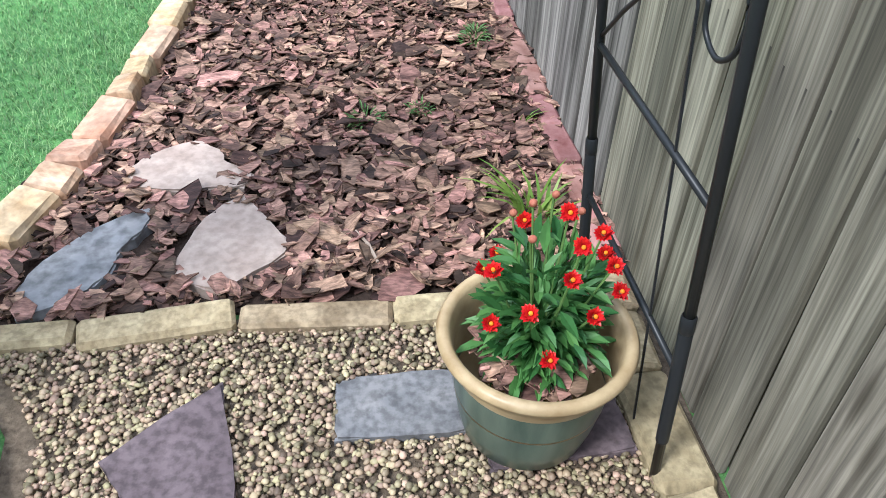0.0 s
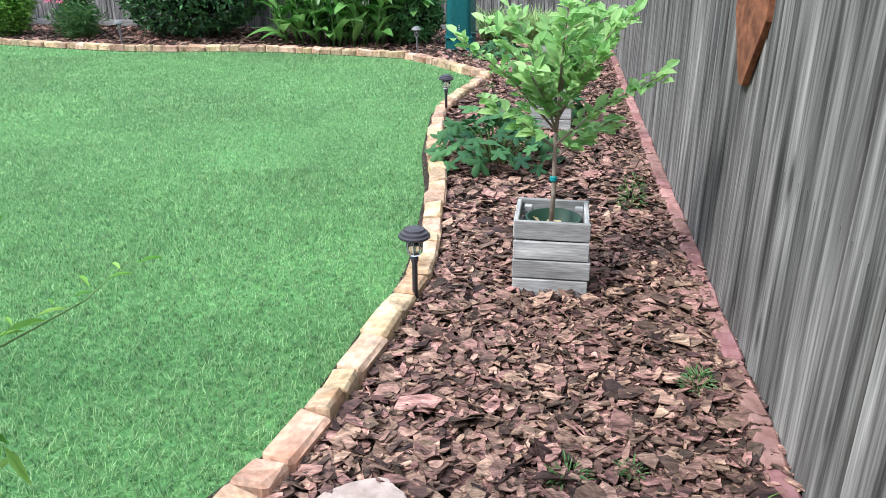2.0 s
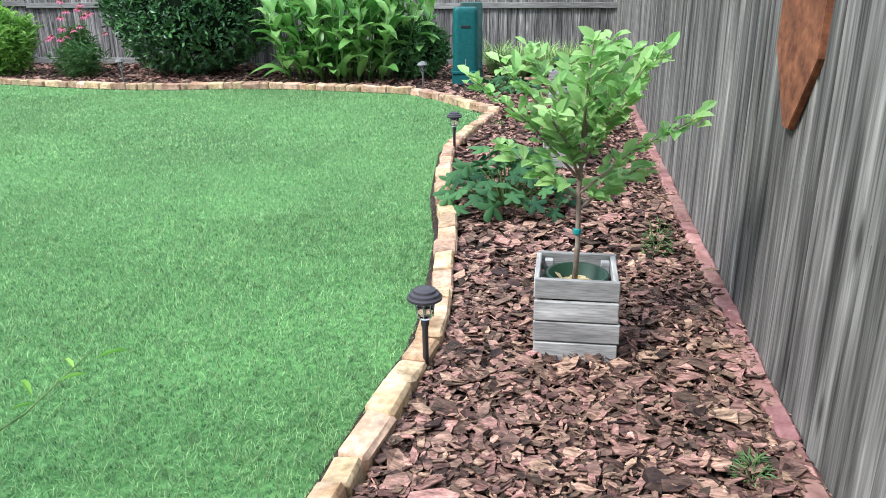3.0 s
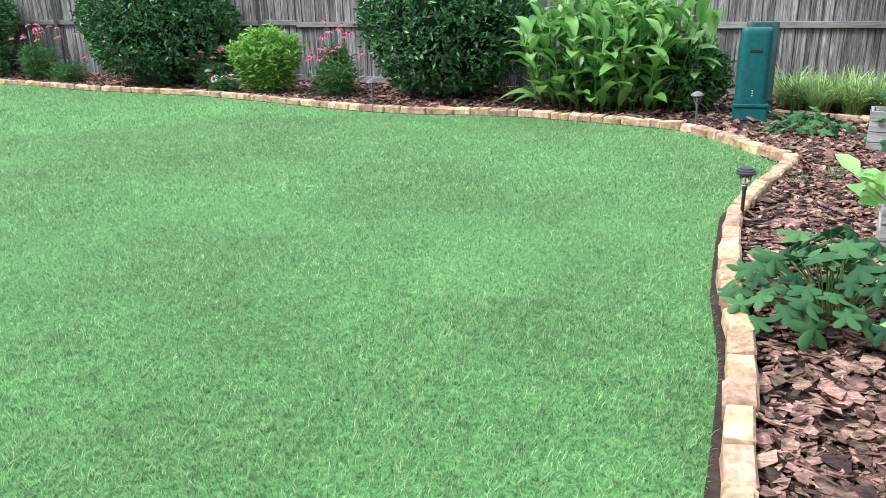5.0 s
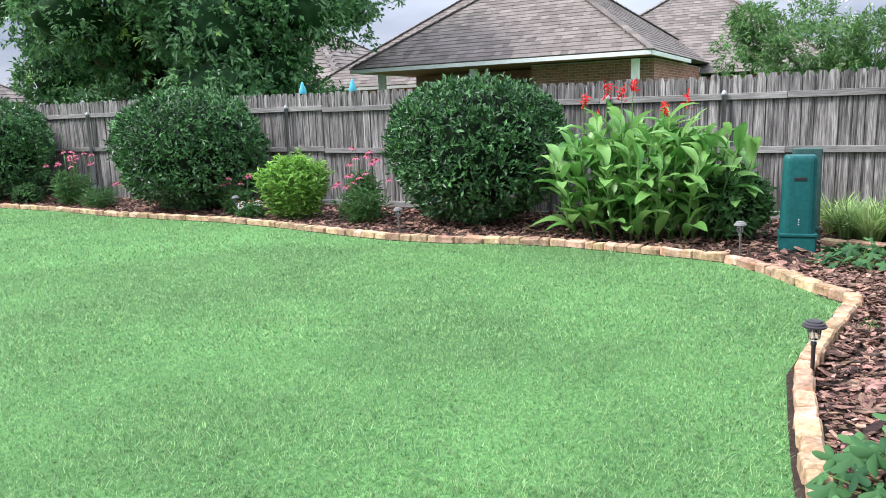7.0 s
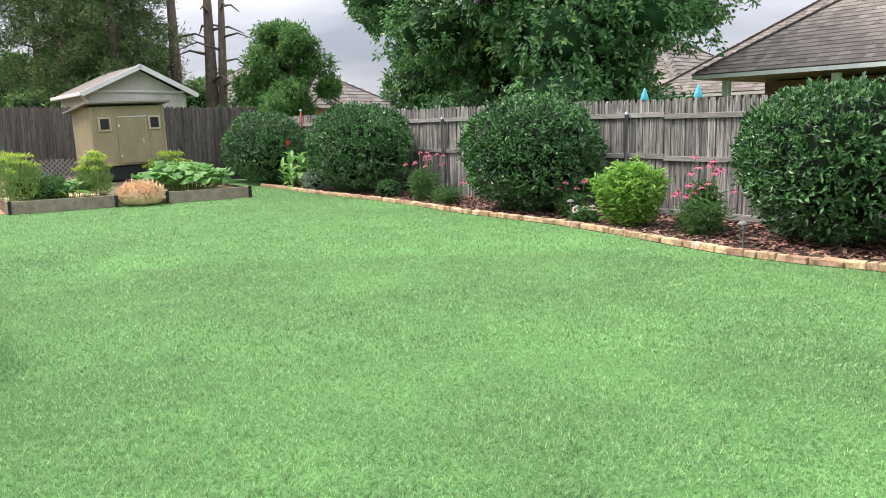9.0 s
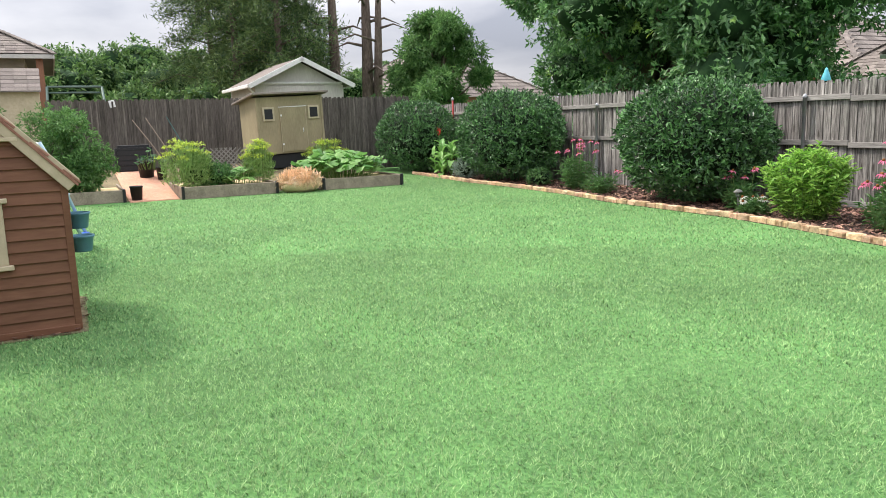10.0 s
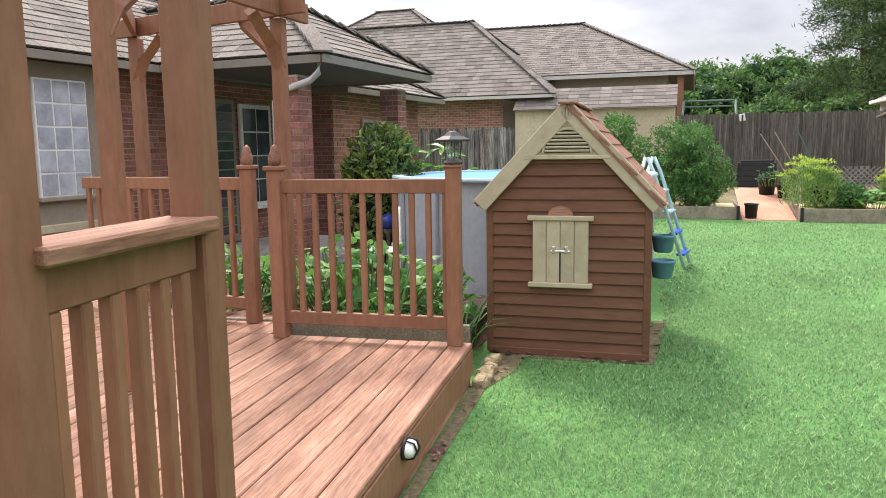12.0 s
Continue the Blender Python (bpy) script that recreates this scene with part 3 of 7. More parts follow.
def blade_band(r0, r1, density, height, width):
    n = int(density * math.pi * (r1 * r1 - r0 * r0))
    r, a = np.sqrt(rng.uniform(r0 * r0, r1 * r1, n)), rng.uniform(0, 2 * np.pi, n)
    p = np.stack([-0.7 + r * np.cos(a), 3.0 + r * np.sin(a)], 1)
    p = p[inside(p, lawn_poly)]
    patch = np.array([noise.noise((x * 1.1, y * 1.1, 0)) + 0.9 * noise.noise((x * 14, y * 14, 3)) for x, y in p])
    h = height * (1 + 0.35 * patch)
    return blades("lawn_grass", np.column_stack([p, np.zeros(len(p))]), h, width, M_GRASS, rng, 1.4, r0 >= 3)


for r0, r1, dens, hh, ww in ((0, 3.0, 10500, 0.020, 0.0029), (3.0, 5.0, 6800, 0.020, 0.0040), (5.0, 9.0, 4300, 0.021, 0.0062), (9.0, 22.0, 950, 0.026, 0.012)):
    g = part("lawn_grass", blade_band(r0, r1, dens, hh, ww), None)
    tagged(g, "short dense green lawn grass", "grass", kind="stuff")


# ---- fences ----
def picket_mesh(w, h, t, rng_, mat, dog=0.03, bow=0.006):
    """One upright board with clipped corners at its top, slightly warped."""
    bm = bmesh.new()
    out = [(-w / 2, 0), (w / 2, 0), (w / 2, h * 0.5), (w / 2, h - dog * 1.6), (w / 2 - dog, h), (-w / 2 + dog, h), (-w / 2, h - dog * 1.6), (-w / 2, h * 0.5)]
    k = [rng_.uniform(-bow, bow) for _ in out]
    rings = []
    for y, inset in ((-t / 2, 0.003), (-t / 2 + 0.004, 0.0), (t / 2 - 0.004, 0.0), (t / 2, 0.003)):
        rings.append([bm.verts.new((x - math.copysign(inset, x), y + k[i], z - (inset * 0.02 if z > 0.9 * h else 0))) for i, (x, z) in enumerate(out)])
    for ring in (rings[0], rings[3]):
        bm.faces.new((ring[0], ring[1], ring[2], ring[7]))
        bm.faces.new((ring[7], ring[2], ring[3], ring[6]))
        bm.faces.new((ring[6], ring[3], ring[4], ring[5]))
    for a, b in zip(rings, rings[1:]):
        for i in range(8):
            bm.faces.new((a[i], a[(i + 1) % 8], b[(i + 1) % 8], b[i]))
    return mesh_of("picket", bm, mat)


pick = random.Random(3)


def fence(name, label, p, q, height, mat, board=0.14, rails=(), posts=(), top=None, seed=0, gap_backing=0, gap=0.003):
    """A board fence from p to q. Pickets, rails and posts are its parts. top: height along the run, 0 to 1."""
    rr = random.Random(seed)
    d = Vector((q[0] - p[0], q[1] - p[1], 0))
    length, turn = d.length, math.degrees(math.atan2(d.y, d.x))
    th = thing(name, label, "fence", pose(p[0], p[1], 0, 0, 0, turn), kind="structure")
    variants = [picket_mesh(board - gap - 0.0015 * (i % 3), 1.0, 0.018, rr, mat, 0.028) for i in range(6)]
    n = int(length / board)
    for i in range(n):
        s = (i + 0.5) / n
        h = (top(s) if top else height) + rr.uniform(-0.012, 0.012)
        ob = part("picket", rr.choice(variants), None, th)
        ob.matrix_basis = pose(s * length, rr.uniform(-0.007, 0.007), 0.02, 0, rr.uniform(-0.4, 0.4), rr.uniform(-1.2, 1.2)) @ Matrix.Diagonal((1, 1, h - 0.02, 1))
        # unseen strips added behind the gaps to block light and darken the seams
        if gap_backing and i:
            part("batten", box_mesh(0.05, 0.012, 1.0, 0.0, mat), None, th, m=pose(i / n * length, gap_backing * 0.024, 0.02 + (h - 0.06) / 2) @ Matrix.Diagonal((1, 1, h - 0.06, 1)))
    for z, side in rails:
        for k in range(math.ceil(length / 2.44)):
            a, b = k * 2.44, min(length, (k + 1) * 2.44)
            dz = ((top((a + b) / 2 / length) if top else height) - height)
            part("rail", box_mesh(b - a - 0.004, 0.04, 0.085, 0.004, M_RAIL), None, th, m=pose((a + b) / 2, side * 0.032, z + dz, 0, rr.uniform(-0.25, 0.25), 0))
    for s, side, hh in posts:
        po = part("post", lathe([(0.03, -0.1), (0.03, hh - 0.03), (0.036, hh - 0.03), (0.036, hh), (0.03, hh + 0.02), (0.016, hh + 0.035), (0, hh + 0.05)], 12), M_STEEL, th,
                  "galvanised round steel post", pose(s, side * 0.085, 0), True)
    return th


side_fence = fence("fence_east", "pale olive-grey wooden board fence with nail streaks", (fence_x(-4), -4.0), (fence_x(2.52), 2.52), 1.88, M_FENCE_SIDE, seed=1, gap_backing=-1, gap=0.011)
fence("fence_east", "weathered grey wooden board fence with dark streaks", (fence_x(2.525), 2.525), (fence_x(14), 14.0), 1.88, M_FENCE_STREAK, seed=6, gap_backing=-1, gap=0.010)


def back_top(s):
    """The back fence rises a little to the west."""
    x = 1.42 - s * 26
    return 1.90 + 0.11 * min(1, max(0, (-4 - x) / 9))


back_fence = fence("fence_north", "weathered grey dog-eared board fence with two rails", (1.42, FENCE_Y), (-24.58, FENCE_Y), 1.90, M_FENCE, 0.142,
                   rails=((1.62, 1), (0.92, 1)), top=back_top, seed=2, gap_backing=-1, gap=0.005,
                   posts=[(1.42 + 1.78, 1, 1.66), (1.42 + 3.33, 1, 1.66), (1.42 + 5.6, 1, 1.68), (1.42 + 9.1, 1, 1.72), (1.42 + 11.6, 1, 1.73), (1.42 + 14.35, 1, 1.76), (1.42 + 17.0, 1, 1.76)])
part("sill_board", box_mesh(3.0, 0.04, 0.1, 0.005, M_RAIL), None, back_fence, m=pose(8.7, 0.03, 0.06))
part("sill_board", box_mesh(3.0, 0.04, 0.1, 0.005, M_RAIL), None, back_fence, m=pose(2.6, 0.03, 0.06))
west_fence = fence("fence_west", "dark weathered board fence behind the vegetable beds", (-24.5, 14.0), (-24.5, 3.05), 2.38, M_FENCE_FAR, 0.142, seed=4, gap_backing=1)


# ---- edging ----
def stone_mesh(l, w, h, seed, mat, rough=0.010):
    rr = random.Random(seed)
    bm = box(l, w, h)
    bmesh.ops.bevel(bm, geom=bm.edges[:], offset=min(0.012, w * 0.14), segments=1, affect="EDGES")
    skew = [rr.uniform(-1, 1) for _ in range(5)]
    for v in bm.verts:
        v.co.z += (skew[0] * v.co.x / l + skew[1] * v.co.y / w) * rough * 1.2 if v.co.z > 0 else 0
        v.co.x += (skew[2] * v.co.y / w + skew[3] * v.co.z / h) * rough * 1.6
        v.co += Vector((rr.uniform(-1, 1), rr.uniform(-1, 1), rr.uniform(-1, 1) if v.co.z > 0 else 0)) * rough * 0.4
    return mesh_of("stone", bm, mat)


def edging(name, label, line, lengths, w, h, mat, side, piece, seed, rough=0.010, jitter=0.25, inset=0.0, sink=0.025):
    th = thing(name, label, "edging", kind="structure")
    rr = np.random.default_rng(seed)
    stones = [stone_mesh(lengths, w, h, seed * 31 + i, mat, rough) for i in range(9)]
    for x, y, a, l in along(line, lengths, jitter, rr):
        ob = part(piece, stones[int(rr.integers(0, 9))], None, th)
        k = radians(a)
        off = side * (w * 0.5 + inset)
        ob.matrix_basis = pose(x - math.sin(k) * off, y + math.cos(k) * off, h * 0.5 - sink + rr.uniform(-0.006, 0.008), rr.uniform(-3, 3), rr.uniform(-2, 2), a + rr.uniform(-4, 4)) \
            @ Matrix.Diagonal((l / lengths * 0.985, 1 + rr.uniform(-0.1, 0.12), 1, 1))
    return th


edging("lawn_edging", "rough tan and orange sandstone blocks edging the lawn", LAWN_EDGE, 0.185, 0.105, 0.105, M_SANDSTONE, -1, "stone", 11, 0.013, 0.45, 0.012)
edging("path_kerb", "cut buff stone blocks between gravel and mulch", [(-0.60, 2.168), (-0.25, 2.163), (0.117, 2.168), (0.44, 2.145), (0.74, 2.14), (1.0, 2.14)], 0.345, 0.08, 0.085,
       M_KERBSTONE, 1, "kerb_stone", 21, 0.006, 0.06, sink=0.045)
edging("gravel_edging", "rough tan stone blocks edging the gravel path", [(-0.47, 2.1), (-0.36, 1.95), (-0.30, 1.75), (-0.31, 1.2), (-0.36, 0.4)], 0.2, 0.1, 0.09, M_SANDSTONE, -1, "stone", 23)
edging("brick_edging", "row of worn red bricks along the fence foot", [(fence_x(y) - 0.008, y) for y in (2.3, 5, 8, 11, 13.8)], 0.2, 0.075, 0.075, M_RED_BRICK, 1, "brick", 31, 0.003, 0.04)
edging("fence_foot_stones", "rough grey and tan stones along the fence foot", [(fence_x(y) - 0.03, y) for y in (0.2, 2.25)], 0.24, 0.11, 0.07, M_KERBSTONE, 1, "stone", 37, 0.010)
edging("inner_bed_edging", "tan stone blocks around the grass clump bed", [(-0.5, 12.05), (0.2, 11.95), (0.6, 11.85), (1.0, 11.6)], 0.2, 0.1, 0.1, M_SANDSTONE, 1, "stone", 41)


# ---- flagstones ----
def flagstone(label, cx, cy, outline, mat, z=0.03):
    rr = random.Random(int(cx * 1000))
    pts = []
    for (x1, y1), (x2, y2) in zip(outline, outline[1:] + outline[:1]):
        for k in range(4):
            u = k / 4
            pts.append((x1 + (x2 - x1) * u + rr.uniform(-0.006, 0.006), y1 + (y2 - y1) * u + rr.uniform(-0.006, 0.006)))
    ob = part("flagstone", slab(pts, -0.02, z, 0.006), mat, None, m=pose(cx, cy, 0.005, rr.uniform(-1.5, 1.5), rr.uniform(-1.5, 1.5), 0))
    return tagged(ob, label, "flagstone", "stepping stones")


flagstone("tan pink flagstone with dark blotches set in mulch", -0.04, 2.79, [(-0.18, -0.005), (-0.15, 0.065), (-0.01, 0.15), (0.065, 0.09), (0.095, 0.015), (0.175, -0.045), (0.145, -0.10), (0.025, -0.10), (-0.16, -0.07)], M_SLATE_TAN, 0.040)
flagstone("blue-grey slate flagstone half covered by mulch", -0.26, 2.43, [(-0.14, -0.115), (-0.127, -0.03), (-0.005, 0.13), (0.125, 0.20), (0.13, 0.125), (0.07, 0.035), (0.07, -0.045), (0.0, -0.12), (-0.12, -0.18)], M_SLATE_BLUE, 0.034)
flagstone("grey tan flagstone with a chipped edge in mulch", 0.09, 2.45, [(-0.155, -0.105), (-0.085, 0.12), (0.013, 0.205), (0.128, 0.007), (0.127, -0.057), (-0.026, -0.168)], M_SLATE_TAN, 0.040)
flagstone("purple-brown triangular flagstone in the gravel", 0.01, 1.84, [(-0.145, 0.015), (0.075, 0.19), (0.12, -0.16), (-0.02, -0.16)], M_SLATE_PURPLE, 0.026)
flagstone("dark slate rectangular flagstone in the gravel", 0.45, 1.91, [(-0.125, 0.075), (-0.10, 0.08), (-0.09, 0.092), (0.16, 0.075), (0.16, -0.075), (-0.14, -0.07)], M_SLATE, 0.026)
flagstone("dark brown slate flagstone beneath the flower pot", 0.72, 1.84, [(-0.12, -0.1), (-0.12, 0.09), (0.17, 0.07), (0.18, -0.09)], M_SLATE_PURPLE, 0.022)

# ---- glazed pot with red flowers ----
M_GLAZE = surf("green_glaze", (0.045, 0.075, 0.06), (0.13, 0.165, 0.125), 7, 0.28, 0.15, stretch=(3, 3, 0.6), stain=0.35, stain_scale=3, depth=0.003)
M_RIM = surf("tan_glazed_rim", (0.29, 0.20, 0.10), (0.48, 0.37, 0.215), 16, 0.35, 0.15, stain=0.25, stain_scale=5, depth=0.003)
pot = thing("flower_pot", "green glazed ceramic pot with a tan rim on slate", "pot", pose(0.69, 1.845, 0.03))
part("pot_body", lathe([(0.0, 0.0), (0.115, 0.0), (0.125, 0.008), (0.137, 0.06), (0.147, 0.13), (0.152, 0.19), (0.152, 0.20)], 48), M_GLAZE, pot, smooth=True)
part("rim", lathe([(0.153, 0.193), (0.158, 0.21), (0.166, 0.238), (0.181, 0.247), (0.184, 0.257), (0.177, 0.268), (0.164, 0.268), (0.157, 0.258), (0.150, 0.22), (0.146, 0.12), (0.0, 0.12)], 48),
     M_RIM, pot, "thick tan glazed rolled rim", smooth=True)
ring_pts = np.array([(r * math.cos(a), r * math.sin(a)) for r, a in zip(np.sqrt(rng.uniform(0, 0.0125, 230)), rng.uniform(0, 6.283, 230))])
part("mulch", chips("mulch", ring_pts, 0.042, 0.20, 0.022, M_BARK), None, pot, "bark chips filling the pot")

M_FLOWER_LEAF = leafy("dark_narrow_leaf", (0.035, 0.13, 0.035), (0.13, 0.30, 0.08), 0.45, 0.3)
M_PETAL = leafy("scarlet_petal", (0.46, 0.005, 0.012), (0.70, 0.022, 0.016), 0.4, 0.15, vary=0.15)
M_DISC = surf("orange_disc", (0.72, 0.13, 0.008), (0.88, 0.32, 0.015), 60, 0.7, 0.4, depth=0.002)
M_BUD = surf("papery_bud", (0.28, 0.06, 0.04), (0.45, 0.2, 0.12), 50, 0.7, 0.3, depth=0.002)
straw = thing("strawflower", "bushy green plant with scarlet yellow-centred flowers in the pot", "plant", pose(0.70, 1.86, 0.24))
rs = np.random.default_rng(17)
n = 760
dirs = unit_rows(np.stack([rs.normal(0, 0.8, n), rs.normal(0, 0.8, n), rs.uniform(-0.05, 1.1, n)], 1))
start = dirs * np.array([0.100, 0.100, 0.24]) * rs.uniform(0.15, 1.0, n)[:, None]
start[:, 2] = np.maximum(start[:, 2], 0.01)
part("foliage", leaf_cloud("foliage", start, dirs * np.array([1, 1, 0.6]) + rs.normal(0, 0.35, (n, 3)), np.tile([0, 0, 1.0], (n, 1)) + rs.normal(0, 0.3, (n, 3)), 0.058, 0.27, M_FLOWER_LEAF, rs), None, straw)


def petal_ring(count, r0, r1, lift, z):
    a = np.arange(count) * 2 * np.pi / count + rs.uniform(0, 1)
    d = np.stack([np.cos(a), np.sin(a), np.full(count, lift)], 1)
    p = np.stack([np.cos(a) * r0, np.sin(a) * r0, np.full(count, z)], 1)
    return p, d


HEAD = []
for k in range(2):
    pp, dd = zip(*[petal_ring(16, 0.004, 0.02, 0.35 + 0.4 * k, 0.0), petal_ring(14, 0.003, 0.02, 0.8 + 0.5 * k, 0.002), petal_ring(10, 0.003, 0.02, 1.3 + k, 0.003)])
    pp, dd = np.concatenate(pp), np.concatenate(dd)
    HEAD.append(leaf_cloud("petals", pp, dd, np.tile([0, 0, 1.0], (len(pp), 1)), 0.0135, 0.55, M_PETAL, rs))
DISC = mesh_of("disc", lathe([(0, 0.006), (0.0035, 0.007), (0.004, 0.010), (0.003, 0.0125), (0, 0.013)], 12), M_DISC, True)
BUD = mesh_of("bud", lathe([(0, 0), (0.004, 0.002), (0.007, 0.007), (0.0065, 0.012), (0.004, 0.016), (0, 0.017)], 10), M_BUD, True)
for i in range(22):
    a, tilt = i * 2.4 + 0.5, math.acos(1 - (i + 0.5) / 22 * 0.85)
    zz = 0.055 + 0.26 * math.cos(tilt) + rs.uniform(-0.02, 0.03)
    top = Vector((0.13 * math.sin(tilt) * math.cos(a), 0.13 * math.sin(tilt) * math.sin(a), zz))
    st = part("stem", tube([(top.x * 0.25, top.y * 0.25, 0.02), (top.x * 0.7, top.y * 0.7, zz * 0.6), top], 0.0022, 5), M_STEM, straw)
    turn = pose(top.x, top.y, top.z, rs.uniform(-18, 22) + 28, rs.uniform(-20, 20), 0)
    if rs.uniform() < 0.66:
        fl = part("flower", HEAD[i % 2], None, straw, "scarlet flower head with an orange centre", turn)
        part("disc", DISC, None, fl)
    else:
        part("bud", BUD, None, straw, "closed papery flower bud", turn)


# ---- weeds ----
M_WEED = leafy("weed_leaf", (0.10, 0.22, 0.07), (0.25, 0.40, 0.15), 0.55, 0.35)
M_LILY = leafy("strap_leaf", (0.13, 0.27, 0.04), (0.33, 0.45, 0.10), 0.45, 0.35)


def weed(x, y, r, h, count, label, seed):
    rw = np.random.default_rng(seed)
    a, rad = rw.uniform(0, 6.283, count), r * np.sqrt(rw.uniform(0, 1, count))
    p = np.stack([rad * np.cos(a) * 0.6, rad * np.sin(a) * 0.6, h * rw.uniform(0.1, 1, count) * (1 - 0.5 * rad / r)], 1)
    d = np.stack([np.cos(a), np.sin(a), rw.uniform(0.0, 0.9, count)], 1)
    th = thing("weed", label, "weed", pose(x, y, 0.02), "weeds in the mulch")
    part("foliage", leaf_cloud("foliage", p, d, np.tile([0, 0, 1.0], (count, 1)), 0.035, 0.16, M_WEED, rw), None, th)
    for k in range(5):
        b = k * 1.26
        part("stem", tube([(0, 0, 0), (r * 0.3 * math.cos(b), r * 0.3 * math.sin(b), h * 0.5), (r * 0.55 * math.cos(b), r * 0.55 * math.sin(b), h * 0.85)], 0.0018, 5), M_STEM, th)


for k, (x, y, r, h, c) in enumerate(((0.90, 3.56, 0.06, 0.06, 40), (0.46, 3.01, 0.08, 0.05, 60), (0.64, 3.05, 0.05, 0.04, 30), (0.9, 3.5, 0.07, 0.08, 46), (0.88, 5.35, 0.11, 0.22, 130),
                                     (0.10, 8.9, 0.10, 0.16, 70), (-0.12, 8.75, 0.08, 0.10, 40), (0.62, 8.2, 0.10, 0.14, 60))):
    weed(x, y, r, h, c, "small grey-green leafy weed growing in bark mulch", 60 + k)


def strap_clump(x, y, count, length, width, mat, label, seed, spread=0.05):
    rw = np.random.default_rng(seed)
    th = thing("grass_clump", label, "plant", pose(x, y, 0.01))
    bm = bmesh.new()
    for i in range(count):
        a, l, lean = rw.uniform(0, 6.283), length * rw.uniform(0.55, 1.15), rw.uniform(0.25, 1.0)
        d, s = Vector((math.cos(a), math.sin(a), 0)), Vector((-math.sin(a), math.cos(a), 0)) * width * rw.uniform(0.7, 1.2)
        o = d * rw.uniform(0, spread) + s * rw.uniform(-3, 3)
        pts = [o + d * l * lean * u ** 1.6 + Vector((0, 0, l * (u - 0.55 * lean * u ** 2.4))) for u in (0, 0.3, 0.6, 0.85, 1.0)]
        wid = [0.6, 1.0, 0.85, 0.5, 0.04]
        rows = [(bm.verts.new(p - s * w * 0.5), bm.verts.new(p + s * w * 0.5)) for p, w in zip(pts, wid)]
        for r1, r2 in zip(rows, rows[1:]):
            bm.faces.new((r1[0], r1[1], r2[1], r2[0]))
    part("leaves", bm, mat, th)
    return th


strap_clump(0.87, 2.47, 34, 0.20, 0.011, M_LILY, "small clump of light green strap leaves by the brick edging", 5, 0.03)
strap_clump(0.94, 2.95, 9, 0.10, 0.004, M_LILY, "thin tuft of grass against the brick edging", 6, 0.02)
twig = part("stick", tube([(0, 0, 0), (0.02, 0.06, 0.006), (0.035, 0.13, 0.0)], [0.004, 0.005, 0.003], 6), M_TWIG, None, m=pose(0.44, 2.33, 0.05, 0, 0, 35))
tagged(twig, "pale bare broken stick lying on the mulch", "stick")


# ---- metal arbor over the path ----
def rounded_line(pts, steps=5):
    """A smooth line through the given points."""
    p = [Vector((*q, 0)) for q in pts]
    p = [p[0] * 2 - p[1]] + p + [p[-1] * 2 - p[-2]]
    out = []
    for a, b, c, d in zip(p, p[1:], p[2:], p[3:]):
        for k in range(steps):
            u = k / steps
            v = 0.5 * (2 * b + (c - a) * u + (2 * a - 5 * b + 4 * c - d) * u * u + (3 * b - a - 3 * c + d) * u ** 3)
            out.append((v.x, v.y))
    return out + [tuple(pts[-1])]


def arbor_side(name, x, y0, y1, label, sign):
    th = thing(name, label, "trellis", pose(x, 0, 0, 0, sign * -5.5, 0))
    for y in (y0, y1):
        po = part("post", tube([(0, y, -0.05), (0, y, 2.05)], 0.0095, 12), M_BLACK, th, smooth=True)
        part("collar", lathe([(0.0105, 0), (0.0128, 0.005), (0.0128, 0.035), (0.0105, 0.04)], 14), M_BLACK, po, m=pose(0, y, 0.43), smooth=True)
        part("foot_sleeve", lathe([(0.012, 0.0), (0.012, 0.30), (0.0098, 0.305)], 14), M_BLACK, po, m=pose(0, y, 0.14), smooth=True)
    for z in (0.33, 0.675, 1.02, 1.365, 1.71, 2.05):
        part("rung", tube([(0, y0, z), (0, y1, z)], 0.0068, 8), M_BLACK, th, smooth=True)
    part("base_rail", tube([(0, y0 - 0.02, 0.012), (0, y1 + 0.02, 0.012)], 0.010, 8), M_BLACK, th)
    for zb in (0.69, 1.38):
        sway = [(y1 - 0.01, zb + 0.005), (y1 - 0.10, zb + 0.09), (y1 - 0.19, zb + 0.17), (y1 - 0.215, zb + 0.25), (y1 - 0.19, zb + 0.32), (y1 - 0.12, zb + 0.40)]
        part("scroll", tube([(0, v, z) for v, z in rounded_line(sway)], 0.0042, 6), M_BLACK, th, smooth=True)
        curl = [(y1 - 0.20, zb + 0.29), (y1 - 0.25, zb + 0.355), (y1 - 0.33, zb + 0.38), (y0 + 0.09, zb + 0.355), (y0 + 0.035, zb + 0.30), (y0 + 0.015, zb + 0.25), (y0 + 0.03, zb + 0.20), (y0 + 0.07, zb + 0.175), (y0 + 0.11, zb + 0.195), (y0 + 0.115, zb + 0.235)]
        part("scroll", tube([(0, v, z) for v, z in rounded_line(curl)], 0.0042, 6), M_BLACK, th, smooth=True)
        eye = [(y1 - 0.005, zb + 0.38), (y1 - 0.01, zb + 0.30), (y1 - 0.02, zb + 0.24), (y1 - 0.055, zb + 0.21), (y1 - 0.085, zb + 0.225), (y1 - 0.08, zb + 0.26), (y1 - 0.055, zb + 0.265)]
        part("scroll", tube([(0, v, z) for v, z in rounded_line(eye)], 0.0034, 6), M_BLACK, th, smooth=True)
    part("wire", tube([(0, y0 + 0.12, 0.02), (0, y0 + 0.14, 0.9), (0, y0 + 0.30, 1.5)], 0.0028, 5), M_BLACK, th)
    return th


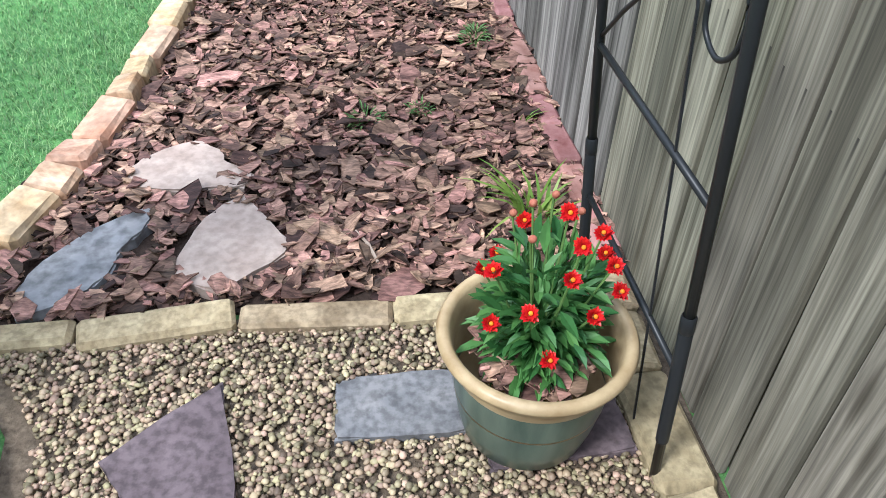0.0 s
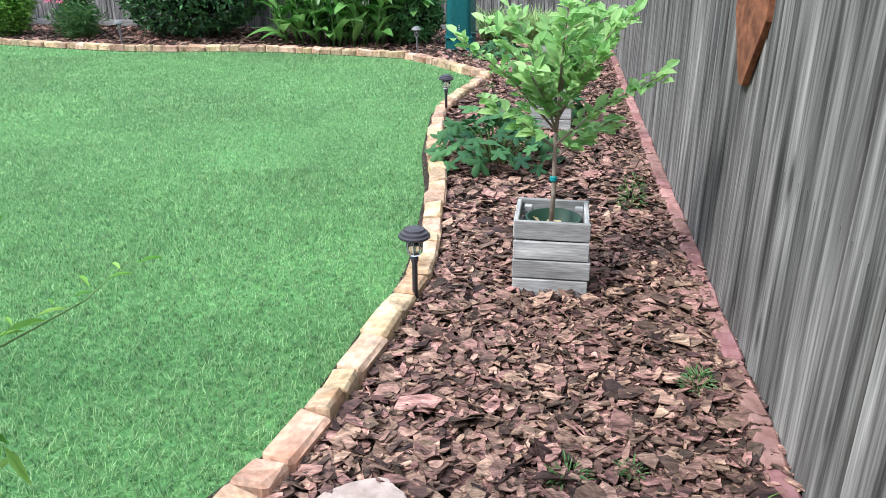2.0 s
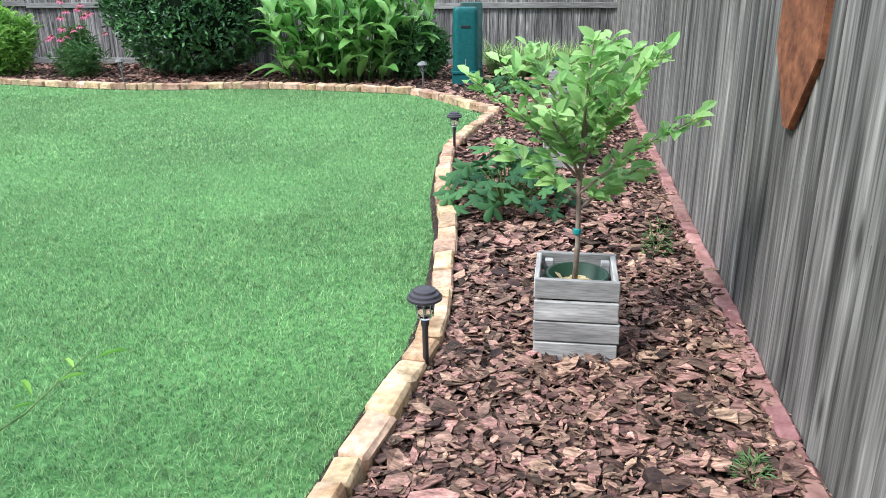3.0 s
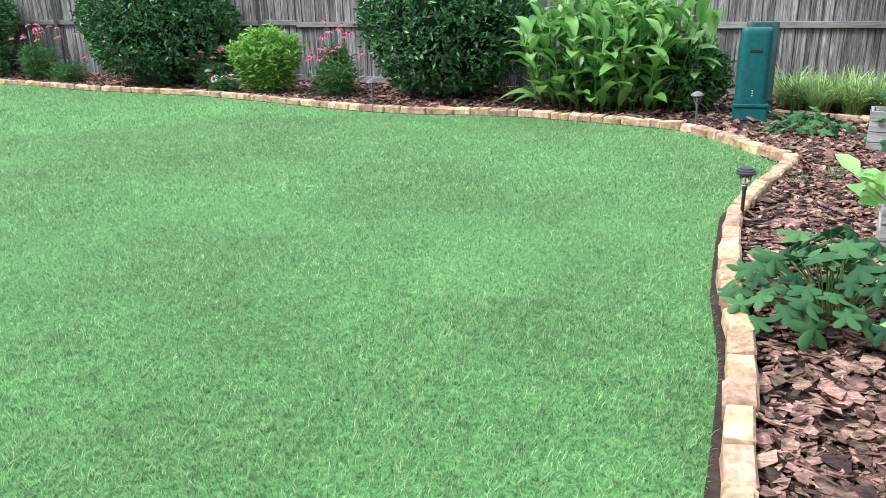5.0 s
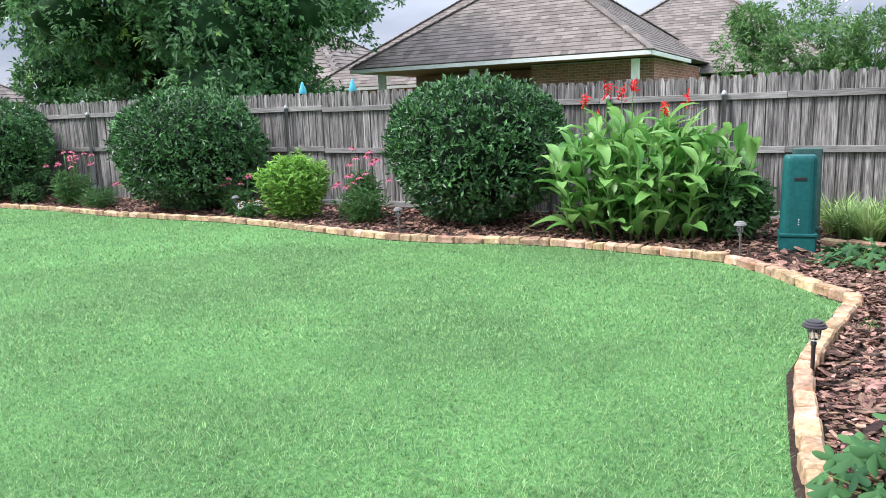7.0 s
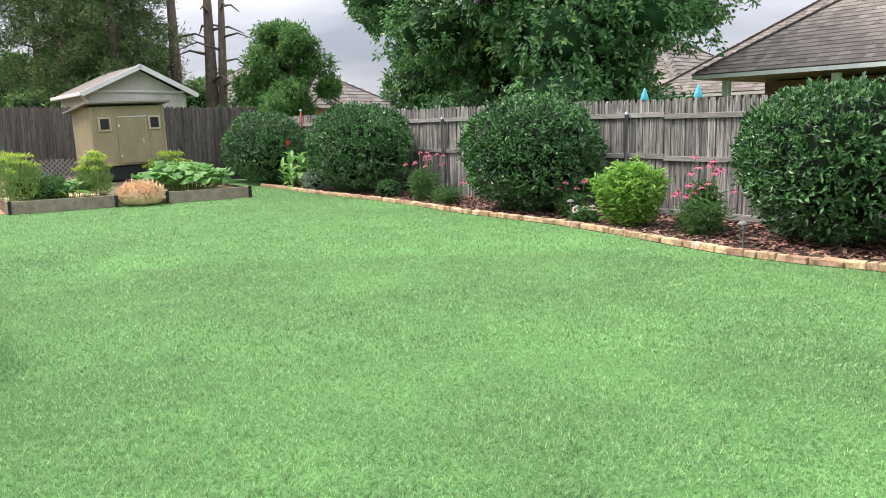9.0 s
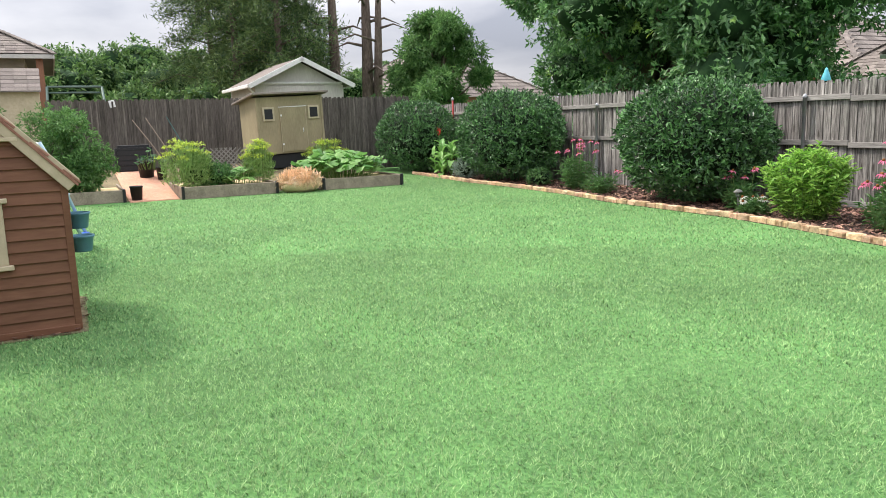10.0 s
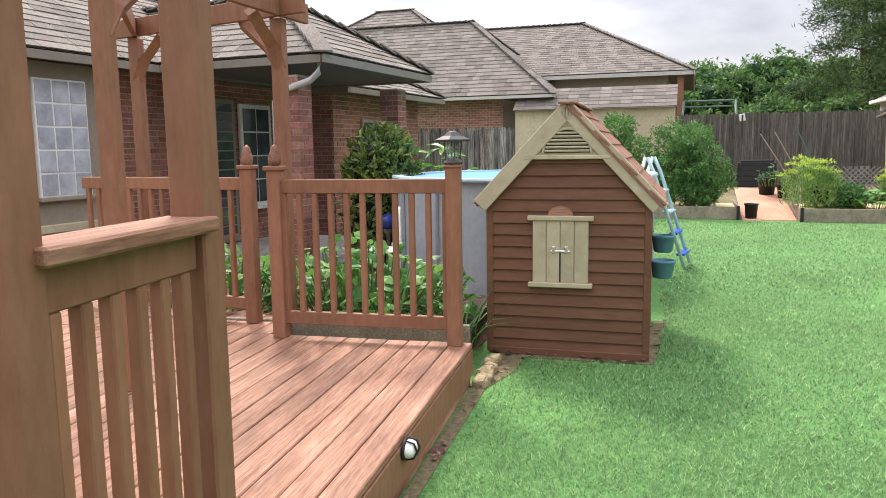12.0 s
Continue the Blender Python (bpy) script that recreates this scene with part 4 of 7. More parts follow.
ARBOR = arbor_side("garden_arbor", 0.915, 1.69, 2.19, "black tubular metal arbor side with scrolls beside the fence", 1)
arbor_side("garden_arbor", -0.76, 1.85, 2.25, "black tubular metal arbor side wrapped in green vine", -1)
M_VINE = leafy("vine_leaf", (0.16, 0.40, 0.06), (0.42, 0.68, 0.16), 0.5, 0.45)
vine = thing("climbing_vine", "bright green leafy vine climbing the black arbor", "vine", pose(-0.65, 2.04, 0))
nv = 2200
zz = rs.uniform(0.1, 1.9, nv)
pv = np.stack([rs.normal(0.0, 0.055, nv), rs.normal(0.04, 0.11, nv), zz], 1)
dv = np.stack([rs.normal(0.25, 0.6, nv), rs.normal(0, 0.7, nv), rs.normal(-0.25, 0.4, nv)], 1)
part("foliage", leaf_cloud("foliage", pv, dv, np.tile([0.1, -0.4, 1.0], (nv, 1)), 0.085, 0.17, M_VINE, rs), None, vine)
for k in range(4):
    part("stem", tube([(0.03 * math.sin(z * 5 + k), 0.14 * math.cos(z * 4 + k * 1.6), z) for z in np.linspace(0, 1.9, 16)], 0.004, 6), M_STEM, vine)
runner = [(0.0, 0.1, 0.78), (0.03, 0.35, 0.72), (0.05, 0.58, 0.70), (0.06, 0.78, 0.72)]
part("shoot", tube(runner, [0.003, 0.0025, 0.002, 0.001], 5), M_STEM, vine)
sp = np.array([Vector(runner[0]).lerp(Vector(runner[3]), u)[:] for u in np.linspace(0.1, 1, 12)]) + np.array([0, 0, -0.02])
part("shoot_leaves", leaf_cloud("shoot_leaves", sp, np.stack([np.where(np.arange(12) % 2, 0.7, -0.7), np.full(12, 0.6), np.full(12, 0.1)], 1), np.tile([0, 0, 1.0], (12, 1)), 0.06, 0.15, M_VINE, rs), None, vine)


# ---- solar path lights ----
M_LAMP_TOP = plain("dark_bronze_plastic", (0.05, 0.045, 0.05), 0.35)
M_LENS = glass("ribbed_lamp_glass")
M_LAMP_GREY = plain("weathered_grey_plastic", (0.22, 0.22, 0.21), 0.6)


def path_light(x, y, mat, label, tilt=(0, 0)):
    th = thing("path_light", label, "lamp", pose(x, y, 0, tilt[0], tilt[1], 0), "solar lights along the edging")
    part("stake", lathe([(0.0, -0.05), (0.011, -0.03), (0.0115, 0.2), (0.016, 0.21), (0.016, 0.225), (0.012, 0.23), (0.0, 0.23)], 12), mat, th, smooth=True)
    part("lens", lathe([(0.022, 0.235), (0.030, 0.245), (0.034, 0.27), (0.036, 0.31), (0.034, 0.31), (0.032, 0.27), (0.028, 0.247), (0.0, 0.24)], 16), M_LENS, th, "clear ribbed plastic lens", smooth=True)
    for k in range(8):
        a = k * math.pi / 4
        part("rib", tube([(0.030 * math.cos(a), 0.030 * math.sin(a), 0.243), (0.037 * math.cos(a), 0.037 * math.sin(a), 0.31)], 0.0018, 5), M_STEEL, th)
    part("bulb", lathe([(0, 0.243), (0.006, 0.245), (0.006, 0.27), (0, 0.275)], 8), M_WHITE, th)
    part("cap", lathe([(0.036, 0.306), (0.058, 0.308), (0.064, 0.312), (0.064, 0.320), (0.057, 0.325), (0.054, 0.334), (0.043, 0.339), (0.040, 0.347), (0.022, 0.353), (0.0, 0.354)], 28), mat, th,
         "stepped round cap with a small solar panel", smooth=False)
    return th


path_light(-0.125, 4.05, M_LAMP_TOP, "dark bronze solar path light standing in mulch")
path_light(-0.42, 7.67, M_LAMP_TOP, "dark bronze solar path light standing in mulch")
for x, y in ((-1.22, 11.32), (-8.9, 12.3), (-5.42, 11.55), (-14.0, 13.05)):
    path_light(x, y, M_LAMP_GREY, "faded grey solar path light beside the edging", (2, -2))


# ---- wooden planter boxes ----
M_NURSERY = plain("dark_green_plastic", (0.02, 0.05, 0.03), 0.45)
M_STRAW = surf("dry_straw", (0.42, 0.32, 0.16), (0.66, 0.54, 0.32), 40, 0.9, 0.5, stretch=(1, 4, 1), depth=0.004)


def planter(x, y, w, h, turn, label, seed):
    rr = random.Random(seed)
    th = thing("planter_box", label, "planter", pose(x, y, 0.012, 0, 0, turn), "wooden planter boxes")
    rows, t = 4, 0.02
    rh = h / rows
    for k in range(rows):
        z = rh * (k + 0.5)
        for side in range(4):
            out = rr.uniform(-0.007, 0.008)
            l = (w if side % 2 == 0 else w - 2 * t) + rr.uniform(-0.004, 0.006)
            a = side * 90
            me = box_mesh(round(l, 2), t, rh - 0.006, 0.003, M_PLANTER)
            part("slat", me, None, th, m=pose(0, 0, 0, 0, 0, a) @ pose(rr.uniform(-0.003, 0.003), -w / 2 + t / 2 + out, z, 0, rr.uniform(-0.5, 0.5), 0))
    for sx in (-1, 1):
        for sy in (-1, 1):
            part("corner_batten", box_mesh(0.035, 0.035, h * 0.94, 0.003, M_PLANTER), None, th, m=pose(sx * (w / 2 - 0.045), sy * (w / 2 - 0.045), h * 0.47))
    tub = part("nursery_pot", lathe([(0.0, 0.02), (w * 0.30, 0.02), (w * 0.36, h * 0.86), (w * 0.385, h * 0.86), (w * 0.385, h * 0.91), (w * 0.35, h * 0.91), (w * 0.33, h * 0.72), (0, h * 0.72)], 28),
               M_NURSERY, th, "round dark green nursery pot", smooth=True)
    a = np.random.default_rng(seed).uniform(0, 1, (90, 2))
    pts = np.stack([w * 0.3 * np.sqrt(a[:, 0]) * np.cos(a[:, 1] * 6.283), w * 0.3 * np.sqrt(a[:, 0]) * np.sin(a[:, 1] * 6.283)], 1)
    part("straw", chips("straw", pts, 0.035, h * 0.72, 0.012, M_STRAW), None, tub, "dry straw over the soil")
    return th


planter(0.425, 4.34, 0.31, 0.335, -2, "square grey weathered slat planter holding a young tree", 1)
planter(0.46, 7.31, 0.31, 0.38, -2, "square grey weathered slat planter standing on bark mulch", 2)
planter(0.535, 10.35, 0.34, 0.36, -4, "square grey weathered slat planter with green shrub", 3)

# ---- young tree in the first planter ----
M_REDBUD = leafy("young_light_leaf", (0.23, 0.47, 0.13), (0.49, 0.71, 0.27), 0.5, 0.45, vary=0.25)


def sapling(x, y, z, label, seed, limbs, height, leaf_n, mat, leaf, lw):
    rw = np.random.default_rng(seed)
    th = thing("young_tree", label, "tree", pose(x, y, z))
    fork = height * 0.42
    part("trunk", tube([(0, 0, 0), (0.006, 0, height * 0.2), (0.0, 0.004, fork), (0.012, 0.0, height * 0.72), (0.03, 0, height * 0.95)], [0.011, 0.010, 0.009, 0.006, 0.002], 10), M_TWIG, th, smooth=True)
    pos, way = [], []
    for (dx, dy, z0, z1) in limbs:
        p = [Vector((0.003, 0, z0)), Vector((dx * 0.45, dy * 0.45, z0 + (z1 - z0) * 0.55)), Vector((dx, dy, z1))]
        part("limb", tube(p, [0.006, 0.004, 0.0015], 6), M_TWIG, th, smooth=True)
        for k in range(leaf_n):
            u = 0.18 + 0.82 * (k + rw.uniform(0, 1)) / leaf_n
            q = p[0].lerp(p[1], u * 2) if u < 0.5 else p[1].lerp(p[2], u * 2 - 1)
            d = (p[2] - p[0]).normalized()
            s = Vector((-d.y, d.x, 0)).normalized() * (1 if k % 2 else -1)
            pos.append(q + Vector(rw.normal(0, 0.012, 3)))
            way.append(s * rw.uniform(0.5, 1) + d * rw.uniform(0.2, 0.9) + Vector((rw.normal(0, 0.3), rw.normal(0, 0.3), rw.uniform(-0.3, 0.35))))
    pos, way = np.array([p[:] for p in pos]), np.array([w[:] for w in way])
    part("foliage", leaf_cloud("foliage", pos, way, np.tile([0, -0.6, 1.0], (len(pos), 1)) + rw.normal(0, 0.22, (len(pos), 3)), leaf, lw, mat, rw), None, th)
    return th


tree_limbs = [(-0.42, 0.0, 0.45, 0.83), (-0.2, 0.12, 0.50, 0.92), (0.08, 0.1, 0.55, 0.95), (0.28, 0.02, 0.5, 0.93), (0.40, -0.05, 0.40, 0.70), (0.24, 0.12, 0.34, 0.48), (-0.3, 0.1, 0.38, 0.55),
              (-0.12, -0.15, 0.45, 0.72), (0.15, -0.14, 0.5, 0.78), (-0.30, -0.06, 0.5, 0.88), (0.18, 0.2, 0.52, 0.9), (-0.05, 0.22, 0.5, 0.86), (0.02, -0.08, 0.6, 0.96), (0.22, -0.1, 0.55, 0.9)]
sapling(0.415, 4.35, 0.23, "young tree with round light green leaves in a planter", 3, tree_limbs, 1.0, 50, M_REDBUD, 0.074, 0.46)
tie = part("plant_tie", lathe([(0.012, 0.0), (0.016, 0.005), (0.016, 0.02), (0.012, 0.025)], 10), plain("teal_tape", (0.02, 0.25, 0.24), 0.5), None, m=pose(0.417, 4.35, 0.47))
tagged(tie, "teal tape tied around the young tree trunk", "tie")


# ---- fig plants with lobed leaves ----
M_FIG = leafy("fig_leaf", (0.016, 0.075, 0.03), (0.095, 0.24, 0.075), 0.72, 0.25, per_object=True)


def lobed_leaf(size, seed, cut=0.58):
    rr = random.Random(seed)
    bm = bmesh.new()
    ring = []
    for k in range(36):
        a = -math.pi * 0.93 + 2 * math.pi * 0.93 * k / 35
        lobe = 1 - cut + cut * abs(math.cos(a * 2.5)) ** 0.9
        r = size * lobe * (0.58 + 0.42 * math.cos(a * 0.5)) * rr.uniform(0.95, 1.05)
        ring.append(bm.verts.new((r * math.sin(a), r * math.cos(a) + size * 0.25, -0.22 * size * abs(math.sin(a)) + 0.05 * size * math.cos(a * 5) - 0.12 * size * (r / size) ** 2)))
    c = bm.verts.new((0, size * 0.2, 0.04 * size))
    for a, b in zip(ring, ring[1:] + ring[:1]):
        bm.faces.new((c, a, b))
    return bm


FIGS = [mesh_of("leaf", lobed_leaf(0.066 + 0.012 * k, k, 0.72), M_FIG, True) for k in range(4)]


def fig_plant(x, y, r, h, count, label, seed):
    rw = random.Random(seed)
    th = thing("fig_plant", label, "plant", pose(x, y, 0.0), "fig plants in the bed")
    for k in range(count):
        a, u = k * 2.399, math.sqrt((k + 0.5) / count)
        px, py, pz = r * u * math.cos(a), r * u * math.sin(a), h * (1.02 - 0.75 * u ** 1.5) + rw.uniform(-0.05, 0.04)
        st = part("stem", tube([(px * 0.15, py * 0.15, 0), (px * 0.6, py * 0.6, pz * 0.7), (px, py, pz)], 0.003, 5), M_STEM, th)
        leaf = part("leaf", rw.choice(FIGS), None, th)
        leaf.matrix_basis = pose(px, py, pz, rw.uniform(-40, 40), rw.uniform(-38, 38), math.degrees(a) - 90 + rw.uniform(-40, 40)) @ pose(0, 0, 0, -18)
    return th


fig_plant(0.08, 6.2, 0.42, 0.40, 76, "low fig plant with big lobed blue-green leaves", 2)
fig_plant(-0.15, 11.0, 0.38, 0.24, 44, "low fig plant with lobed green leaves", 4)
fig_plant(0.535, 10.35, 0.2, 0.52, 16, "small leafy green shrub growing in the planter", 6)
fig_plant(0.60, 7.75, 0.14, 0.26, 12, "small bright green seedling by the planter", 8)

# ---- rusty diamond on the side fence ----
M_RUST = surf("rusty_steel", (0.10, 0.035, 0.018), (0.30, 0.12, 0.055), 22, 0.9, 0.5, vary=0.0, stain=0.35, stain_scale=7, depth=0.004)
plaque = part("diamond_plaque", slab([(0.03, -0.42), (0.22, -0.17), (0.22, 0.06), (0.03, 0.42), (-0.03, 0.42), (-0.22, 0.06), (-0.22, -0.17), (-0.03, -0.42)], 0, 0.022, 0.003), M_RUST, None,
              m=Matrix.Translation((fence_x(4.27) - 0.014, 4.27, 1.32)) @ Matrix(((0, 0, -1, 0), (1, 0, 0, 0), (0, 1, 0, 0), (0, 0, 0, 1))) @ pose(0, 0, 0, 0, 0, 0))
tagged(plaque, "rusty steel diamond plaque hanging on the fence", "plaque")


# ---- shrubs along the back fence ----
M_HOLLY = leafy("dark_holly_leaf", (0.010, 0.050, 0.018), (0.125, 0.29, 0.09), 0.40, 0.14, vary=0.2, mottle=((9.0, 0.35),), spec=0.5)
# dark green that stands in for the shade inside tree crowns
M_CROWN_SHADE = surf("crown_shade_fill", (0.012, 0.035, 0.014), (0.035, 0.085, 0.03), 5, 1.0, 0.5)
# near-black colour in place of the shade between shrub leaves
M_SHRUB_SHADE = surf("shrub_shade_fill", (0.006, 0.013, 0.006), (0.014, 0.03, 0.012), 9, 1.0, 0.3)


def barrel(q, n=2.15):
    """How far a direction lies from a rounded barrel."""
    return (math.hypot(q[0], q[1]) ** n + abs(q[2]) ** n) ** (1 / n)


def shrub(x, y, rx, ry, h, label, seed, mat=None, count=17500, leaf=0.088, name="holly_shrub", category="shrub", lumps=0.095):
    """A clipped round shrub: stems, a near-black core for the inner shade and leaves in uneven tufts."""
    rw = np.random.default_rng(seed)
    th = thing(name, label, category, pose(x, y, 0.0), "shrubs along the fence")
    # solid dark core: the inner shade is put into its colour
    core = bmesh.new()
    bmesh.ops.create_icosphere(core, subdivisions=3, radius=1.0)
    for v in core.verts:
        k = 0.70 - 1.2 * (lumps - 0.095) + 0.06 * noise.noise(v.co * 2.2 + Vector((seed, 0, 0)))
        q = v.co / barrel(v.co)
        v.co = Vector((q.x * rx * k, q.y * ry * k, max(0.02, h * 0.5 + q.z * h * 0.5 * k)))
    part("inner_mass", core, M_SHRUB_SHADE, th, "near-black core painted as the shade inside the shrub", smooth=True)
    for k in range(5):
        a = k * 1.256
        part("stem", tube([(0.1 * math.cos(a), 0.1 * math.sin(a), 0), (0.3 * rx * math.cos(a), 0.3 * ry * math.sin(a), h * 0.4)], [0.03, 0.02], 7), M_TRUNK, th)
    tn = count // 7
    d = unit_rows(rw.normal(0, 1, (tn, 3)))
    d[:, 2] = np.abs(d[:, 2]) * np.where(rw.uniform(0, 1, tn) < 0.40, -1.0, 1.0)
    lump = np.array([noise.noise(Vector(q) * 1.7 + Vector((seed * 3.1, 1, 2))) + 0.6 * noise.noise(Vector(q) * 5 + Vector((1, seed, 2))) + 0.75 * noise.noise(Vector(q) * 12 + Vector((4, 1, seed))) for q in d])
    rad = 0.93 - 0.3 * (lumps - 0.095) + lumps * lump
    out = np.array([1 / barrel(q) for q in d])
    tuft = d * (rad * out)[:, None] * np.array([rx, ry, h * 0.5]) + np.array([0, 0, h * 0.5])
    tuft[:, 2] = np.maximum(tuft[:, 2], 0.06)
    dd = np.repeat(d, 7, 0)
    pos = np.repeat(tuft, 7, 0) + rw.normal(0, 0.028, (tn * 7, 3)) - dd * rw.uniform(0, 0.10, tn * 7)[:, None]
    way = dd * 0.55 + rw.normal(0, 0.62, (tn * 7, 3)) + np.array([0, 0, 0.35])
    up = dd + rw.normal(0, 0.45, (tn * 7, 3)) + np.array([0, 0, 0.5])
    part("foliage", leaf_cloud("foliage", pos, way, up, leaf, 0.33, mat or M_HOLLY, rw, leaf < 0.09), None, th)
    return th


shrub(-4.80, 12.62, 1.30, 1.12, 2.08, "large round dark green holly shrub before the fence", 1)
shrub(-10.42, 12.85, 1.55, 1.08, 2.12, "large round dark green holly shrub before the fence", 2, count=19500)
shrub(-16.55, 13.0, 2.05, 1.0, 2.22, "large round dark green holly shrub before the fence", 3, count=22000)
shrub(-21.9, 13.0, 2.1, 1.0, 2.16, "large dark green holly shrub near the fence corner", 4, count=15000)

M_LIME = leafy("lime_leaf", (0.13, 0.33, 0.05), (0.38, 0.62, 0.13), 0.5, 0.35, vary=0.25)
M_MIDGREEN = leafy("mid_green_leaf", (0.05, 0.15, 0.045), (0.14, 0.29, 0.09), 0.5, 0.3)


def stems_and_leaves(th, rx, ry, h, stems, leaf, width, mat, seed, dome=0.32, step=0.06, low=0.15):
    """Upright stems that fan out from one root, with leaves in whorls all the way up."""
    rw = np.random.default_rng(seed)
    pos, way = [], []
    for i in range(stems):
        a, u = rw.uniform(0, 6.283), math.sqrt(rw.uniform(0, 1))
        top = np.array([rx * u * math.cos(a), ry * u * math.sin(a), h * (1 - dome * u * u) * rw.uniform(0.86, 1.08)])
        foot = top * np.array([0.45, 0.45, 0.0])
        bend = foot * 0.35 + top * np.array([0.65, 0.65, 0.55])
        part("stem", tube([Vector(foot), Vector(bend), Vector(top)], [0.006, 0.005, 0.003], 5), M_STEM, th)
        count = max(3, int(top[2] / step))
        for k in range(count):
            f = low + (1 - low) * (k + 0.5) / count
            q = (1 - f) ** 2 * foot + 2 * f * (1 - f) * bend + f * f * top
            for j in range(4):
                b = k * 0.8 + j * 1.571 + rw.uniform(-0.4, 0.4)
                pos.append(q + rw.normal(0, 0.03, 3))
                way.append((math.cos(b), math.sin(b), rw.uniform(-0.35, 0.55) + 0.5 * (f > 0.85)))
    pos, way = np.array(pos), np.array(way)
    part("foliage", leaf_cloud("foliage", pos, way, np.tile([0, 0, 1.0], (len(pos), 1)) + rw.normal(0, 0.25, (len(pos), 3)), leaf, width, mat, rw), None, th)


lime = thing("lime_bush", "bright lime green leafy bush beside the edging", "bush", pose(-7.75, 12.35, 0))
stems_and_leaves(lime, 0.62, 0.45, 0.96, 110, 0.115, 0.25, M_LIME, 7)


def flower_clump(x, y, r, h, label, petal, seed, flowers, stems=True):
    """A leafy clump with daisy flowers on stalks."""
    rw = np.random.default_rng(seed)
    th = thing("coneflower_clump", label, "flowers", pose(x, y, 0.0), "flower clumps")
    stems_and_leaves(th, r, r * 0.8, h * 0.74, 34, 0.13, 0.17, M_MIDGREEN, seed + 50, 0.4, 0.075)
    k = 12
    a = np.arange(k) * 2 * np.pi / k
    head = leaf_cloud("petals", np.stack([np.cos(a) * 0.012, np.sin(a) * 0.012, a * 0], 1), np.stack([np.cos(a), np.sin(a), a * 0 - 0.62], 1), np.tile([0, 0, 1.0], (k, 1)), 0.060, 0.24, petal, rw)
    cone = mesh_of("cone", lathe([(0.018, -0.004), (0.02, 0.008), (0.012, 0.022), (0, 0.026)], 10), M_CONE, True)
    for i in range(flowers):
        b, q = rw.uniform(0, 6.283), math.sqrt(rw.uniform(0, 1)) * r * 1.05
        top = (q * math.cos(b), q * math.sin(b), h * rw.uniform(0.82, 1.12))
        part("stalk", tube([(top[0] * 0.4, top[1] * 0.4, 0.05), (top[0] * 0.85, top[1] * 0.85, top[2] * 0.6), top], 0.004, 5), M_STEM, th)
        fl = part("flower", head, None, th, "daisy-like flower head", pose(*top, rw.uniform(-20, 30), rw.uniform(-20, 20), 0))
        part("cone", cone, None, fl)


M_CONE = surf("orange_brown_cone", (0.12, 0.035, 0.012), (0.3, 0.12, 0.03), 60, 0.8, 0.4, depth=0.002)
M_PINK = leafy("pink_petal", (0.68, 0.13, 0.28), (0.84, 0.30, 0.44), 0.5, 0.25, vary=0.15)
M_WHITE_PETAL = leafy("white_petal", (0.7, 0.7, 0.66), (0.85, 0.85, 0.8), 0.5, 0.25, vary=0.1)
M_RED_PETAL = leafy("canna_petal", (0.62, 0.02, 0.03), (0.8, 0.06, 0.04), 0.45, 0.2, vary=0.15)
flower_clump(-6.42, 12.2, 0.40, 0.66, "pink coneflowers over a green leafy clump", M_PINK, 3, 11)
flower_clump(-6.75, 12.75, 0.30, 0.95, "tall pink coneflowers against the fence", M_PINK, 4, 9)
flower_clump(-13.6, 12.85, 0.50, 0.95, "pink coneflowers over a green leafy clump", M_PINK, 5, 18)
flower_clump(-12.6, 12.6, 0.45, 0.45, "low green leafy clump in bark mulch", M_PINK, 6, 2)
flower_clump(-8.55, 12.25, 0.22, 0.26, "small white daisies beside the edging", M_WHITE_PETAL, 8, 9)
flower_clump(-9.05, 12.5, 0.25, 0.6, "peach flowers on a thin green clump", M_PINK, 9, 6)

# ---- cannas ----
M_CANNA = leafy("canna_leaf", (0.10, 0.30, 0.055), (0.33, 0.58, 0.17), 0.38, 0.35, vary=0.25, per_object=True)


def big_leaf(length, width, droop, fold):
    """A long pointed leaf that arches over, folded along its midrib."""
    bm = bmesh.new()
    rows = []
    for i in range(8):
        u = i / 7
        w = width * 0.5 * (math.sin(math.pi * min(1, u * 0.93 + 0.04)) ** 0.75) * (1.0 if u < 0.97 else 0.15)
        y, z = length * (u - 0.18 * droop * u * u), length * (0.25 * u - droop * 0.62 * u * u)
        k = w * fold
        rows.append([bm.verts.new((-w, y, z + k)), bm.verts.new((-w * 0.5, y, z + k * 0.4)), bm.verts.new((0, y, z)), bm.verts.new((w * 0.5, y, z + k * 0.4)), bm.verts.new((w, y, z + k + 0.01 * math.sin(i * 2)))])
    for a, b in zip(rows, rows[1:]):
        for j in range(4):
            bm.faces.new((a[j], a[j + 1], b[j + 1], b[j]))
    return bm


CANNA = [mesh_of("leaf", big_leaf(0.40 + 0.025 * k, 0.135 + 0.008 * k, 0.40 + 0.2 * k, 0.35 + 0.08 * (k % 3)), M_CANNA, True) for k in range(5)]


